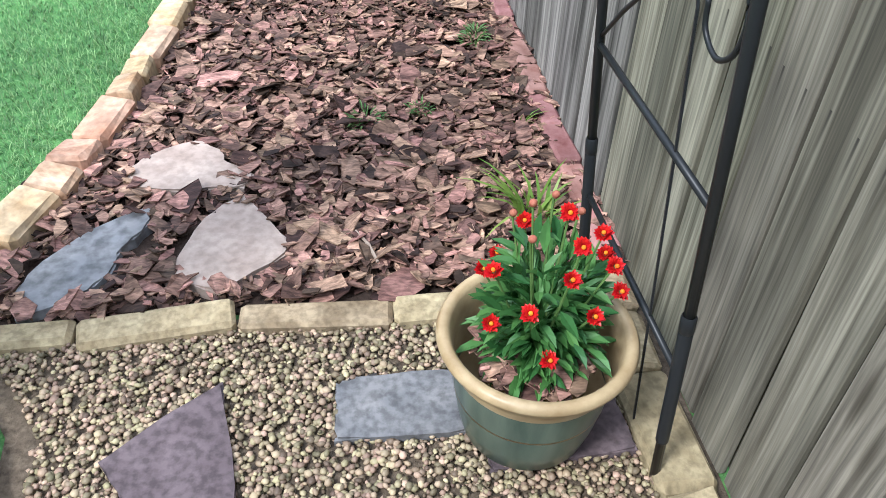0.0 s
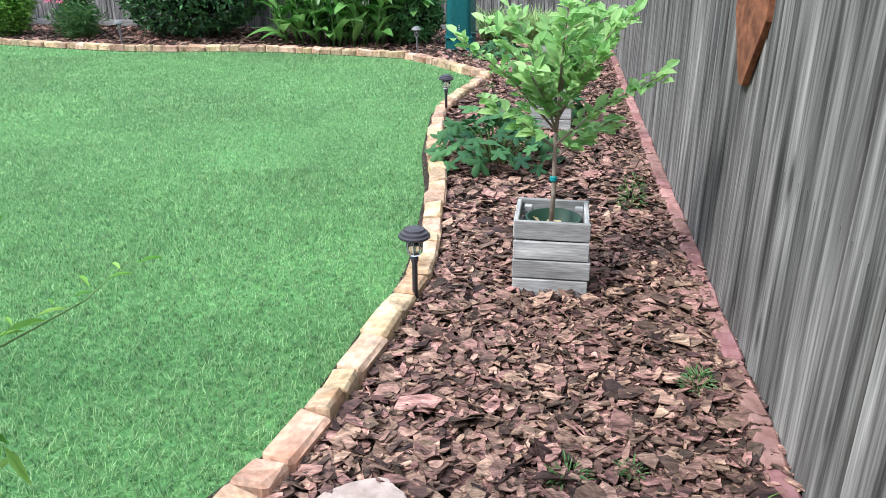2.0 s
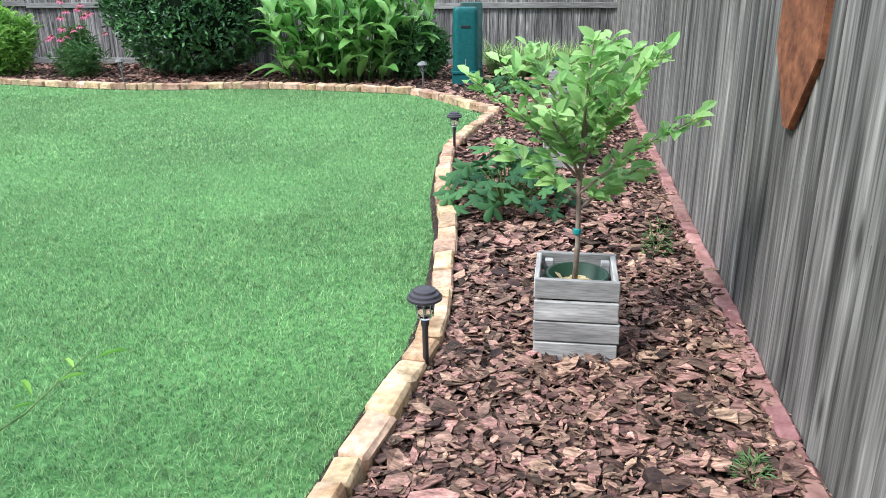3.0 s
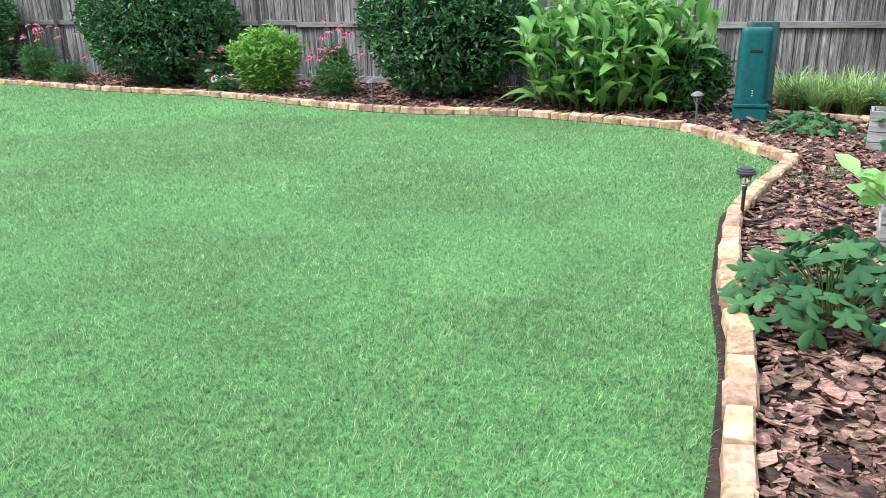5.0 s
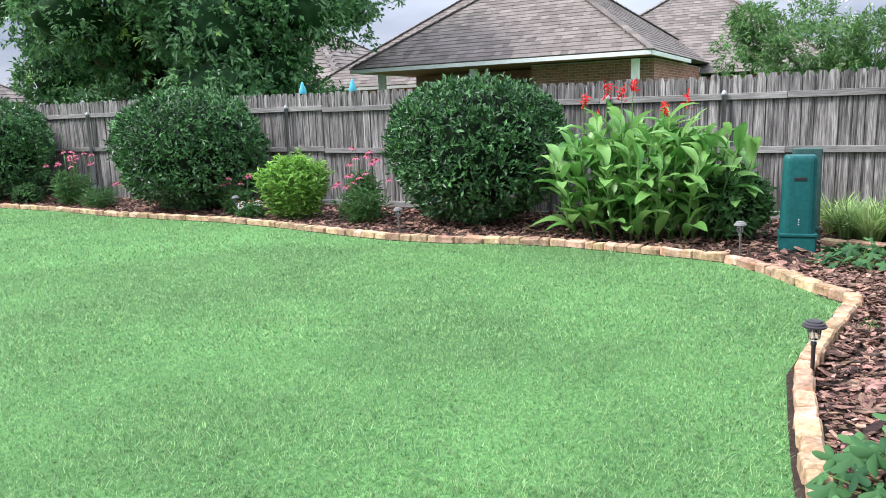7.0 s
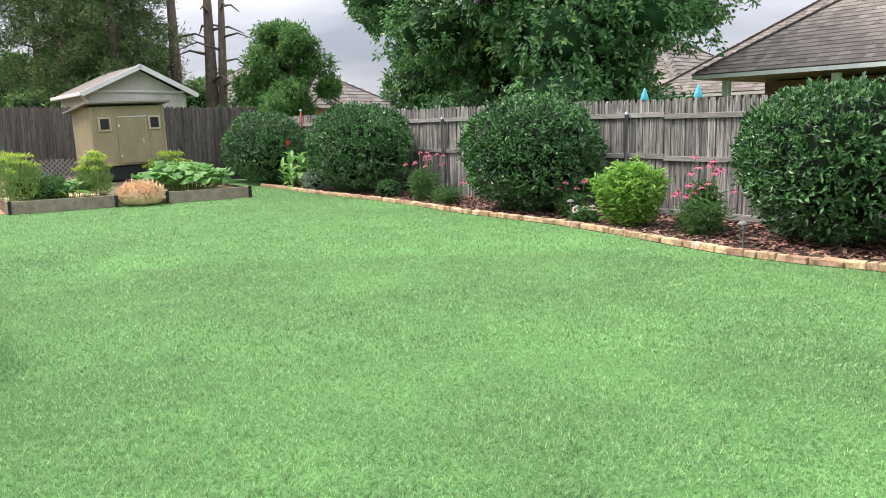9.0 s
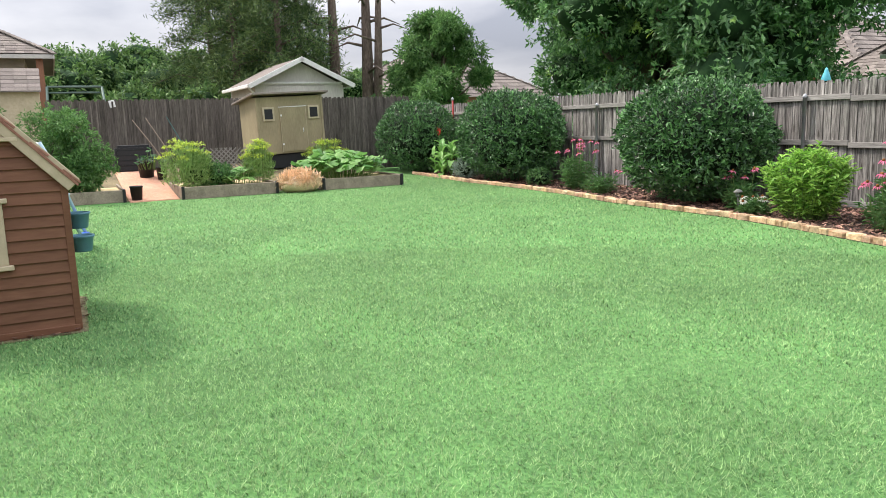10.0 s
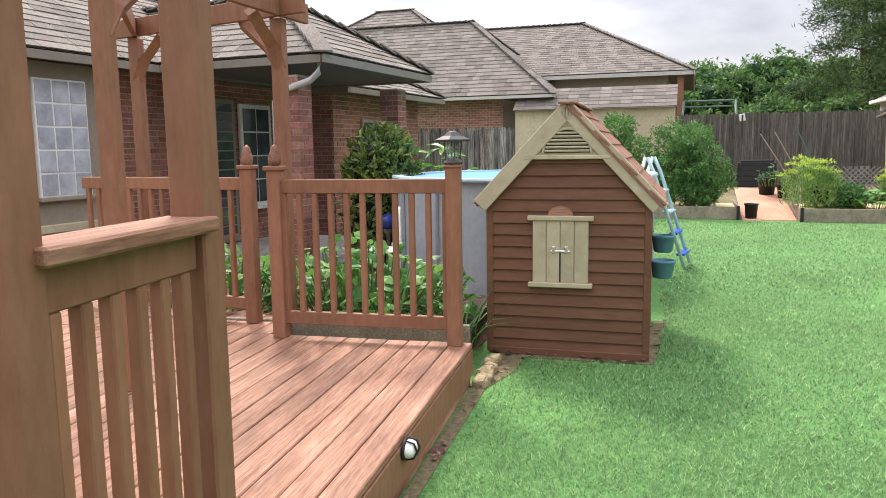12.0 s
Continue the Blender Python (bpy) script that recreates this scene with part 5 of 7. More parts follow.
def canna(x, y, rx, ry, h, stalks, label, seed, flowers, scale=1.0):
    rw = random.Random(seed)
    nr = np.random.default_rng(seed)
    th = thing("canna_clump", label, "plant", pose(x, y, 0.0), "canna clumps")
    for i in range(stalks):
        a, u = i * 2.399, math.sqrt((i + 0.5) / stalks)
        sx, sy = rx * u * math.cos(a), ry * u * math.sin(a)
        sh = h * (1.0 - 0.30 * u * u) * rw.uniform(0.85, 1.06)
        lean = (sx * 0.28, sy * 0.28)
        part("stalk", tube([(sx, sy, 0), (sx + lean[0] * 0.4, sy + lean[1] * 0.4, sh * 0.55), (sx + lean[0], sy + lean[1], sh)], [0.014, 0.011, 0.006], 7), M_STEM, th, smooth=True)
        for k in range(9):
            f = 0.10 + 0.88 * k / 8
            ang = math.degrees(a) - 90 + k * 137 * (0.6 if u > 0.6 else 1.0) + rw.uniform(-35, 35)
            leaf = part("leaf", CANNA[rw.randrange(5)], None, th)
            s = scale * rw.uniform(0.75, 1.12) * (0.8 if k == 8 else 1)
            leaf.matrix_basis = pose(sx + lean[0] * f, sy + lean[1] * f, sh * f, 0, 0, ang) @ pose(0, 0, 0, rw.uniform(16, 58) + (14 if k > 5 else 0), rw.uniform(-12, 12)) @ Matrix.Diagonal((s, s, s, 1))
        if i in flowers:
            top = Vector((sx + lean[0], sy + lean[1], sh))
            tip = top + Vector((rw.uniform(-0.04, 0.04), 0, rw.uniform(0.28, 0.46)))
            part("flower_stalk", tube([top, tip], 0.005, 5), M_STEM, th)
            nn = 26
            pp = np.array(tip[:]) + nr.normal(0, 0.022, (nn, 3)) + np.array([0, 0, 1]) * nr.uniform(-0.06, 0.06, nn)[:, None]
            part("flower", leaf_cloud("flower", pp, nr.normal(0, 1, (nn, 3)) + np.array([0, 0, 0.5]), nr.normal(0, 1, (nn, 3)), 0.07, 0.3, M_RED_PETAL, nr), None, th, "scarlet canna flower spike")
    return th


canna(-2.42, 12.15, 0.98, 0.52, 1.38, 58, "tall canna clump with broad leaves and red flowers", 4, {1, 3, 8, 9, 14, 17, 22})
canna(-19.4, 12.85, 0.6, 0.4, 0.85, 12, "small canna clump near the far fence corner", 9, {4})
shrub(-1.45, 12.25, 0.42, 0.42, 0.78, "dense mid green leafy plant beside the cannas", 12, M_MIDGREEN, 2600, 0.10, "leafy_plant", "plant")
shrub(-18.0, 12.6, 0.5, 0.35, 0.6, "silvery grey-green low bush by the edging", 13, leafy("silver_leaf", (0.17, 0.25, 0.19), (0.33, 0.42, 0.34), 0.7, 0.2), 1500, 0.07, "silver_bush", "bush")
shrub(-14.9, 12.75, 0.35, 0.3, 0.4, "low green plant in the shrub bed", 14, M_MIDGREEN, 900, 0.07, "low_plant", "plant")

# ---- variegated grass beside the utility box ----
M_LIRIOPE = leafy("variegated_strap_leaf", (0.20, 0.36, 0.10), (0.50, 0.64, 0.26), 0.5, 0.35)
for k, (x, y) in enumerate(((-0.25, 12.6), (0.1, 12.75), (0.5, 12.55), (0.85, 12.7), (0.3, 12.35), (0.7, 12.25), (-0.05, 12.35), (1.0, 12.35), (-0.4, 12.95), (0.3, 13.1), (0.8, 13.1))):
    tagged(strap_clump(x, y, 230, 0.55, 0.017, M_LIRIOPE, "pale variegated strap-leaf grass clump by the fence", 20 + k, 0.10), group="variegated grass clumps")

# ---- green utility pedestals ----
M_UTILITY = surf("green_utility_plastic", (0.008, 0.085, 0.085), (0.017, 0.125, 0.122), 20, 0.42, 0.1, stain=0.12, depth=0.002)
M_UTILITY_OLD = surf("faded_green_steel", (0.03, 0.08, 0.07), (0.06, 0.13, 0.115), 16, 0.55, 0.15, stain=0.2, depth=0.002)


def hood(w, d, z0, z1, corner, dome):
    """A moulded cover with rounded upright corners, a slight taper and a domed top."""
    bm = bmesh.new()
    rings = []
    steps = [(z0, 1.0), (z1 - dome * w * 1.4, 0.955)] + [(z1 - dome * w * 1.4 * (1 - math.sin(a)), 0.955 * (1 - dome * 1.1 * (1 - math.cos(a)))) for a in np.linspace(0.3, math.pi / 2, 6)]
    for z, k in steps:
        ring = []
        for cx, cy, a0 in ((1, 1, 0), (-1, 1, 90), (-1, -1, 180), (1, -1, 270)):
            for j in range(5):
                a, r = radians(a0 + 22.5 * j), corner * w
                ring.append(bm.verts.new((k * (cx * (w / 2 - r) + r * math.cos(a)), k * (cy * (d / 2 - r) + r * math.sin(a)), z)))
        rings.append(ring)
    for a, b in zip(rings, rings[1:]):
        for i in range(20):
            bm.faces.new((a[i], a[(i + 1) % 20], b[(i + 1) % 20], b[i]))
    bm.faces.new(rings[-1])
    return bm


def utility_box(x, y, w, d, h, mat, label, turn, rounded):
    th = thing("utility_pedestal", label, "utility box", pose(x, y, 0.0, 0, 0, turn), "utility pedestals")
    part("base", box(w * 1.07, d * 1.07, h * 0.16, 0.012, (0, 0, h * 0.08), 0.97, 2), mat, th)
    part("collar", box(w * 1.10, d * 1.10, h * 0.035, 0.006, (0, 0, h * 0.178)), mat, th)
    part("cover", hood(w, d, h * 0.195, h, 0.22 if rounded else 0.05, 0.16 if rounded else 0.02), mat, th, smooth=False)
    part("handle_slot", box(w * 0.36, 0.012, h * 0.035, 0.003, (0, -d / 2 * 0.965, h * 0.76)), M_BLACK_PLASTIC, th, "dark moulded handle recess")
    for k in range(3):
        part("label_dot", box(0.012, 0.006, 0.012, 0.002, (0, -d / 2 * 0.995, h * (0.29 + 0.025 * k))), M_WHITE, th, "small white marking")
    return th


utility_box(-0.73, 11.78, 0.33, 0.28, 0.99, M_UTILITY, "dark teal green plastic utility pedestal on mulch", 8, True)
utility_box(-0.69, 12.24, 0.29, 0.28, 1.03, M_UTILITY_OLD, "faded green steel utility pedestal behind the newer one", 8, False)

# ---- small things on the back fence ----
rp = thing("metal_pole", "thin red painted metal pole by the fence corner", "pole", pose(-20.8, 13.72, 0))
part("shaft", tube([(0, 0, -0.05), (0.01, 0, 1.2), (0.0, 0, 2.12)], 0.03, 8), plain("red_paint", (0.30, 0.035, 0.03), 0.5), rp, smooth=True)
part("knob", lathe([(0.03, 2.10), (0.04, 2.12), (0.04, 2.16), (0.0, 2.19)], 10), M_STEEL, rp, smooth=True)
sign = part("fence_plaque", box(0.16, 0.015, 0.16, 0.004), plain("brown_metal", (0.16, 0.07, 0.04), 0.6), None, m=pose(-6.45, 13.94, 1.46))
tagged(sign, "small brown metal plaque on the fence", "plaque")
M_TEAL = plain("turquoise_plastic", (0.10, 0.46, 0.56), 0.4)
for x in (-9.55, -8.4):
    fd = thing("bird_feeder", "turquoise plastic bird feeder on a pole behind the fence", "bird feeder", pose(x, 15.0, 0), "turquoise feeders")
    part("pole", tube([(0, 0, 0), (0, 0, 2.0)], 0.012, 8), M_BLACK, fd)
    part("canopy", lathe([(0.075, 1.98), (0.08, 2.0), (0.06, 2.08), (0.035, 2.14), (0.03, 2.17), (0.012, 2.2), (0, 2.21)], 16), M_TEAL, fd, smooth=True)


# ---- deck with pergola ----
DECK = pose(-6.16, 2.17, 0, 0, 0, 5)
DZ = 0.28
deck = thing("deck", "low timber deck with worn red-brown boards and brown fascia", "deck", DECK)
db = random.Random(8)


def deck_planks(x0, x1, y0, y1):
    y = y1
    while y > y0:
        part("plank", box_mesh(x1 - x0, 0.136, 0.035, 0.005, M_DECK_BOARD), None, deck, m=pose((x0 + x1) / 2 + db.uniform(-0.004, 0.004), y - 0.07, DZ - 0.0175 + db.uniform(-0.0015, 0.0015)))
        y -= 0.142


deck_planks(0.0, 3.75, -4.4, 0.0)
deck_planks(-1.3, -0.004, -4.4, -1.42)
part("fascia", box_mesh(3.75, 0.036, 0.17, 0.004, M_DECK_BROWN), None, deck, m=pose(1.875, -0.016, DZ - 0.125))
part("skirt", box_mesh(3.75, 0.03, 0.13, 0.004, M_DECK_BOARD), None, deck, "worn reddish skirt board", pose(1.875, -0.03, 0.05))
part("fascia", box_mesh(0.036, 1.4, 0.2, 0.004, M_DECK_BROWN), None, deck, m=pose(0.0, -0.72, DZ - 0.14))
lamp = part("deck_light", lathe([(0.0, 0.012), (0.03, 0.012), (0.05, 0.0), (0.052, -0.004), (0.0, -0.004)], 20), M_BLACK, deck, "round caged white deck light", pose(1.60, 0.012, 0.215, -90) @ Matrix.Diagonal((1.3, 0.95, 1.2, 1)), True)
M_OPAL = plain("opal_glass", (0.78, 0.78, 0.75), 0.3)
part("opal_lens", lathe([(0.042, 0.0), (0.042, 0.016), (0.034, 0.030), (0.018, 0.038), (0, 0.04)], 20), M_OPAL, lamp, smooth=True)
for k in (-0.018, 0.018):
    part("guard_bar", tube([(k, -0.046, 0.002), (k, -0.036, 0.034), (k, 0, 0.045), (k, 0.036, 0.034), (k, 0.046, 0.002)], 0.004, 6), M_BLACK, lamp)

RAIL_Z = 1.345


def rail_post(parent, x, y, h, finial=False, w=0.09):
    po = part("post", box_mesh(w, w, h, 0.005, M_DECK_BROWN), None, parent, m=pose(x, y, DZ + h / 2))
    if finial:
        part("post_cap", box(w * 1.35, w * 1.35, 0.03, 0.006, (0, 0, h / 2 + 0.015)), M_DECK_BROWN, po)
        part("finial", lathe([(0.025, h / 2 + 0.03), (0.042, h / 2 + 0.045), (0.045, h / 2 + 0.08), (0.028, h / 2 + 0.13), (0.026, h / 2 + 0.15), (0.0, h / 2 + 0.175)], 14), M_DECK_BOARD, po, "turned wooden finial", smooth=True)
    else:
        part("post_cap", box(w * 1.15, w * 1.15, 0.018, 0.004, (0, 0, h / 2 + 0.009)), M_DECK_BROWN, po)
    return po


def railing(x0, y0, x1, y1, cap, label, ends=(None, None), step=0.108):
    th = thing("deck_railing", label, "railing", DECK, "deck railings")
    d = Vector((x1 - x0, y1 - y0, 0))
    l, turn = d.length, math.degrees(math.atan2(d.y, d.x))
    mid = ((x0 + x1) / 2, (y0 + y1) / 2)
    part("top_rail", box_mesh(l, 0.04, 0.09, 0.004, M_DECK_BROWN), None, th, m=pose(*mid, RAIL_Z - 0.05, 0, 0, turn))
    if cap:
        part("cap_rail", box_mesh(l + 0.06, 0.14, 0.036, 0.006, M_DECK_BOARD), None, th, "flat sun-worn cap board", pose(*mid, RAIL_Z + 0.014, 0, 0, turn))
    part("bottom_rail", box_mesh(l, 0.04, 0.085, 0.004, M_DECK_BROWN), None, th, m=pose(*mid, DZ + 0.14, 0, 0, turn))
    nb = max(2, round(l / step))
    for k in range(nb):
        u = (k + 0.5) / nb
        part("baluster", box_mesh(0.036, 0.034, RAIL_Z - DZ - 0.277, 0.004, M_DECK_BROWN), None, th,
             m=pose(x0 + d.x * u, y0 + d.y * u, (RAIL_Z + DZ) / 2 + 0.0435, 0, 0, turn))
    for end, (x, y) in zip(ends, ((x0, y0), (x1, y1))):
        if end:
            rail_post(th, x, y, *end)
    return th


railing(0.06, -0.10, 0.06, -1.30, False, "brown wooden deck railing with square balusters", ((1.13,), (1.12, True)))
railing(-0.31, -1.69, -0.62, -3.3, False, "brown wooden deck railing along the house side", ((1.12, True), None))
railing(3.07, -0.09, 3.60, -0.075, True, "brown wooden railing with a flat worn cap board", (None, None), 0.092)

pergola = thing("pergola", "brown timber pergola with knee braces over the deck", "pergola", DECK)
PTOP = 2.45
PP = {"a": (3.02, -0.095), "b": (3.645, -0.075), "c": (1.27, -1.62), "d": (-0.40, -1.45), "e": (-0.92, -2.95)}
for k, (x, y) in PP.items():
    part("post", box_mesh(0.09, 0.09, PTOP - DZ, 0.006, M_DECK_BROWN), None, pergola, m=pose(x, y, (PTOP + DZ) / 2))


def beam(a, b, z, h=0.14, over=0.3, name="beam", off=0.0):
    d = Vector((b[0] - a[0], b[1] - a[1], 0))
    l, turn = d.length + 2 * over, math.degrees(math.atan2(d.y, d.x))
    part(name, box_mesh(round(l, 2), 0.04, h, 0.004, M_DECK_BROWN), None, pergola, m=pose((a[0] + b[0]) / 2, (a[1] + b[1]) / 2, z, 0, 0, turn) @ pose(0, off, 0))


def brace(p, q, drop=0.34):
    d = Vector((q[0] - p[0], q[1] - p[1], 0)).normalized() * drop
    part("knee_brace", tube([(p[0], p[1], PTOP - drop), (p[0] + d.x * 0.3, p[1] + d.y * 0.3, PTOP - drop * 0.55), (p[0] + d.x, p[1] + d.y, PTOP)], 0.052, 4), M_DECK_BROWN, pergola)


beam(PP["d"], PP["e"], PTOP + 0.07, off=0.06)
beam(PP["d"], PP["c"], PTOP + 0.07, off=0.06)
beam(PP["c"], PP["e"], PTOP + 0.07)
beam(PP["a"], PP["c"], PTOP + 0.2, over=0.2)
beam(PP["a"], PP["b"], PTOP + 0.07, over=0.4, off=0.06)
brace(PP["d"], PP["e"])
brace(PP["d"], PP["c"])
brace(PP["c"], PP["d"])
brace(PP["c"], PP["e"])
brace(PP["e"], PP["d"])

# lantern-shaped feeder on the corner post
M_GREY_METAL = plain("grey_weathered_metal", (0.08, 0.078, 0.075), 0.5, 0.5)
lt = thing("post_lantern", "grey metal lantern feeder on the railing post", "lantern", DECK @ pose(0.06, -0.10, DZ + 1.15))
part("base", lathe([(0.0, 0), (0.055, 0), (0.06, 0.012), (0.045, 0.03), (0.0, 0.03)], 12), M_GREY_METAL, lt)
part("glass", lathe([(0.04, 0.03), (0.05, 0.14), (0.047, 0.14), (0.037, 0.03)], 12), M_LENS, lt)
for k in range(4):
    a = k * math.pi / 2 + 0.4
    part("bar", tube([(0.045 * math.cos(a), 0.045 * math.sin(a), 0.02), (0.055 * math.cos(a), 0.055 * math.sin(a), 0.15)], 0.004, 5), M_GREY_METAL, lt)
part("roof", lathe([(0.11, 0.14), (0.112, 0.152), (0.06, 0.175), (0.03, 0.20), (0, 0.205)], 4), M_GREY_METAL, lt)

# loose stones at the deck's corner
for k in range(6):
    r = random.Random(k)
    st = part("edge_stone", stone_mesh(0.12, 0.09, 0.07, 90 + k, M_KERBSTONE, 0.014), None, None, m=pose(-6.16 - 0.105 * k, 2.225 - 0.012 * k + 0.02 * (k % 2), 0.024, r.uniform(-8, 8), r.uniform(-8, 8), r.uniform(-12, 12)))
    tagged(st, "rough tan sandstone lump at the deck corner", "stone", "stones by the deck")

# ---- playhouse ----
PH = pose(-6.968, 2.085, 0, 0, 0, 2)
ph = thing("playhouse", "brown lap-sided playhouse with beige trim and shingled roof", "playhouse", PH)
W, D, EAVE, APEX = 1.12, 1.35, 1.20, 1.80
mid_y = W / 2


def roof_z(y):
    return EAVE + (APEX - 0.03 - EAVE) * (1 - abs(y - mid_y) / mid_y)


core = bmesh.new()
prof = [(0.02, 0.03), (W - 0.02, 0.03), (W - 0.02, EAVE - 0.02), (mid_y, APEX - 0.06), (0.02, EAVE - 0.02)]
fr = [core.verts.new((-0.02, y, z)) for y, z in prof]
bk = [core.verts.new((-D + 0.02, y, z)) for y, z in prof]
core.faces.new(fr), core.faces.new(bk)
for i in range(5):
    core.faces.new((fr[i], fr[(i + 1) % 5], bk[(i + 1) % 5], bk[i]))
part("frame_walls", core, M_SIDING, ph)
z = 0.06
while z < 1.50:
    y0 = 0.0 if z < EAVE else (z + 0.045 - EAVE) / (APEX - EAVE) * mid_y
    part("siding_board", box_mesh(0.018, round(W - 2 * y0, 2), 0.094, 0.003, M_SIDING), None, ph, m=pose(-0.002, mid_y, z + 0.02, 0, -10, 0))
    if z < EAVE - 0.05:
        part("siding_board", box_mesh(D, 0.018, 0.094, 0.003, M_SIDING), None, ph, m=pose(-D / 2, W + 0.002, z + 0.02, 10, 0, 0))
    z += 0.086
part("bottom_board", box_mesh(0.035, W + 0.02, 0.05, 0.003, M_SIDING), None, ph, m=pose(0.006, mid_y, 0.03))
for y in (-0.004, W + 0.004):
    part("corner_trim", box_mesh(0.055, 0.05, EAVE - 0.03, 0.004, M_SIDING), None, ph, m=pose(-0.012, y, EAVE / 2))
slope = math.degrees(math.atan2(APEX - EAVE, mid_y))
rake_l = math.hypot(APEX - EAVE, mid_y) + 0.13
for s in (-1, 1):
    c = (mid_y + s * (mid_y + 0.06) / 2, (APEX + EAVE) / 2 - 0.065 + 0.02)
    part("rake_board", box_mesh(0.03, round(rake_l, 2), 0.115, 0.004, M_BEIGE), None, ph, "beige rake board", pose(0.035, c[0], c[1], -s * slope, 0, 0))
    rw_ = 7
    for r in range(rw_):
        u = (r + 0.5) / rw_
        yy = mid_y + s * (mid_y + 0.11) * (1 - u)
        zz = EAVE - 0.10 + (APEX + 0.02 - EAVE + 0.10) * u
        n_tab = 8
        for k in range(n_tab):
            xx = (0.06 if s > 0 else 0.03) - (D + 0.09) * (k + 0.5 + 0.25 * (r % 2)) / n_tab
            part("shingle", box_mesh(round((D + 0.09) / n_tab - 0.004, 3), 0.15, 0.018, 0.003, M_SHINGLE_RED), None, ph, m=pose(xx, yy, zz + 0.022 + 0.004 * (k % 2), -s * (slope - 4), 0, 0))
    part("roof_sheet", box_mesh(D + 0.12, round(rake_l + 0.02, 2), 0.018, 0.002, M_SHINGLE_RED), None, ph, m=pose((0.06 if s > 0 else 0.03) - (D + 0.12) / 2, mid_y + s * (mid_y + 0.10) / 2, (EAVE - 0.08 + APEX) / 2, -s * slope, 0, 0))
for k in range(9):
    part("ridge_cap", box_mesh(0.16, 0.12, 0.018, 0.004, M_SHINGLE_RED), None, ph, m=pose(0.0 - 0.155 * k, mid_y, APEX + 0.035, 0, 3, 0))
gable = bmesh.new()
gp = [(mid_y - 0.30, 1.44), (mid_y + 0.30, 1.44), (mid_y, APEX - 0.03)]
ga = [gable.verts.new((0.012, y, z)) for y, z in gp]
gb = [gable.verts.new((0.030, y, z)) for y, z in gp]
gable.faces.new(ga), gable.faces.new(gb)
for i in range(3):
    gable.faces.new((ga[i], ga[(i + 1) % 3], gb[(i + 1) % 3], gb[i]))
part("gable_panel", gable, M_BEIGE, ph, "beige triangular gable panel")
part("gable_sill", box_mesh(0.035, 0.60, 0.028, 0.004, M_BEIGE), None, ph, m=pose(0.035, mid_y, 1.455))
vent = part("vent", slab([(0.16 * math.cos(a), 0.16 * math.sin(a)) for a in np.linspace(0, math.pi, 17)], 0, 0.008), M_BLACK_PLASTIC, ph, "arched louvred vent", pose(0.030, mid_y, 1.487, 90, 0, 90))
for k in range(6):
    zz = 0.013 + k * 0.025
    hw = math.sqrt(max(0.0, 0.156 ** 2 - zz ** 2))
    part("louvre", box_mesh(round(2 * hw, 3), 0.014, 0.012, 0.002, M_BEIGE), None, vent, m=pose(0, zz, 0.012, 25, 0, 0))
for (a0, a1, r0) in ((0, math.pi, 0.168),):
    part("vent_arch", tube([(r0 * math.cos(a), r0 * math.sin(a), 0.008) for a in np.linspace(a0, a1, 15)], 0.010, 6), M_BEIGE, vent)
for s in (-1, 1):
    part("chevron", box_mesh(0.012, 0.06, 0.015, 0.002, M_BEIGE), None, ph, m=pose(0.034, mid_y + s * 0.022, 1.675, -s * 45, 0, 0))
    part("corner_mould", box_mesh(0.012, 0.07, 0.02, 0.002, M_BEIGE), None, ph, m=pose(0.034, mid_y + s * 0.20, 1.51, -s * 45, 0, 0))
M_CHROME = plain("bright_zinc", (0.75, 0.76, 0.78), 0.25, 0.9)
# shuttered window
WY, WZ0, WZ1 = 0.515, 0.555, 1.005
sh = part("shutters", box_mesh(0.012, 0.40, WZ1 - WZ0, 0.002, M_BEIGE), None, ph, "closed beige wooden shutters", pose(0.012, WY, (WZ0 + WZ1) / 2))
for k in range(4):
    part("shutter_board", box_mesh(0.014, 0.096, WZ1 - WZ0, 0.004, M_BEIGE), None, sh, m=pose(0.012, (k - 1.5) * 0.1, 0))
part("lintel", box_mesh(0.04, 0.47, 0.035, 0.005, M_BEIGE), None, ph, m=pose(0.025, WY, WZ1 + 0.017))
part("sill", box_mesh(0.05, 0.46, 0.035, 0.005, M_BEIGE), None, ph, m=pose(0.028, WY, WZ0 - 0.017))
part("half_round", slab([(0.09 * math.cos(a), 0.07 * math.sin(a)) for a in np.linspace(0, math.pi, 13)], 0, 0.02), M_DECK_BOARD, ph, "half-round worn wooden ornament", pose(0.012, WY, WZ1 + 0.035, 90, 0, 90))
bolt = part("bolt", tube([(0.03, WY - 0.065, 0.785), (0.03, WY + 0.07, 0.785)], 0.010, 8), M_CHROME, ph, "steel sliding bolt")
for s in (-0.045, 0.045):
    part("staple", box(0.02, 0.03, 0.05, 0.004, (0.030, WY + s, 0.795)), M_CHROME, bolt)
part("slot", box_mesh(0.006, 0.013, 0.22, 0.001, M_BLACK_PLASTIC), None, ph, m=pose(0.0275, WY + 0.0, 0.67))

# blue buckets hanging on the playhouse's lawn side
M_BUCKET = plain("grey_blue_plastic", (0.10, 0.24, 0.31), 0.45)
M_PALE_BLUE = plain("pale_blue_plastic", (0.45, 0.6, 0.68), 0.4)
M_ROYAL = plain("royal_blue_plastic", (0.03, 0.12, 0.55), 0.4)
for x, z in ((-0.32, 0.56), (-0.55, 0.72)):
    bk_ = thing("hanging_planter", "grey-blue plastic planter bucket hung on the playhouse wall", "planter", PH @ pose(x, W + 0.105, z), "hanging buckets")
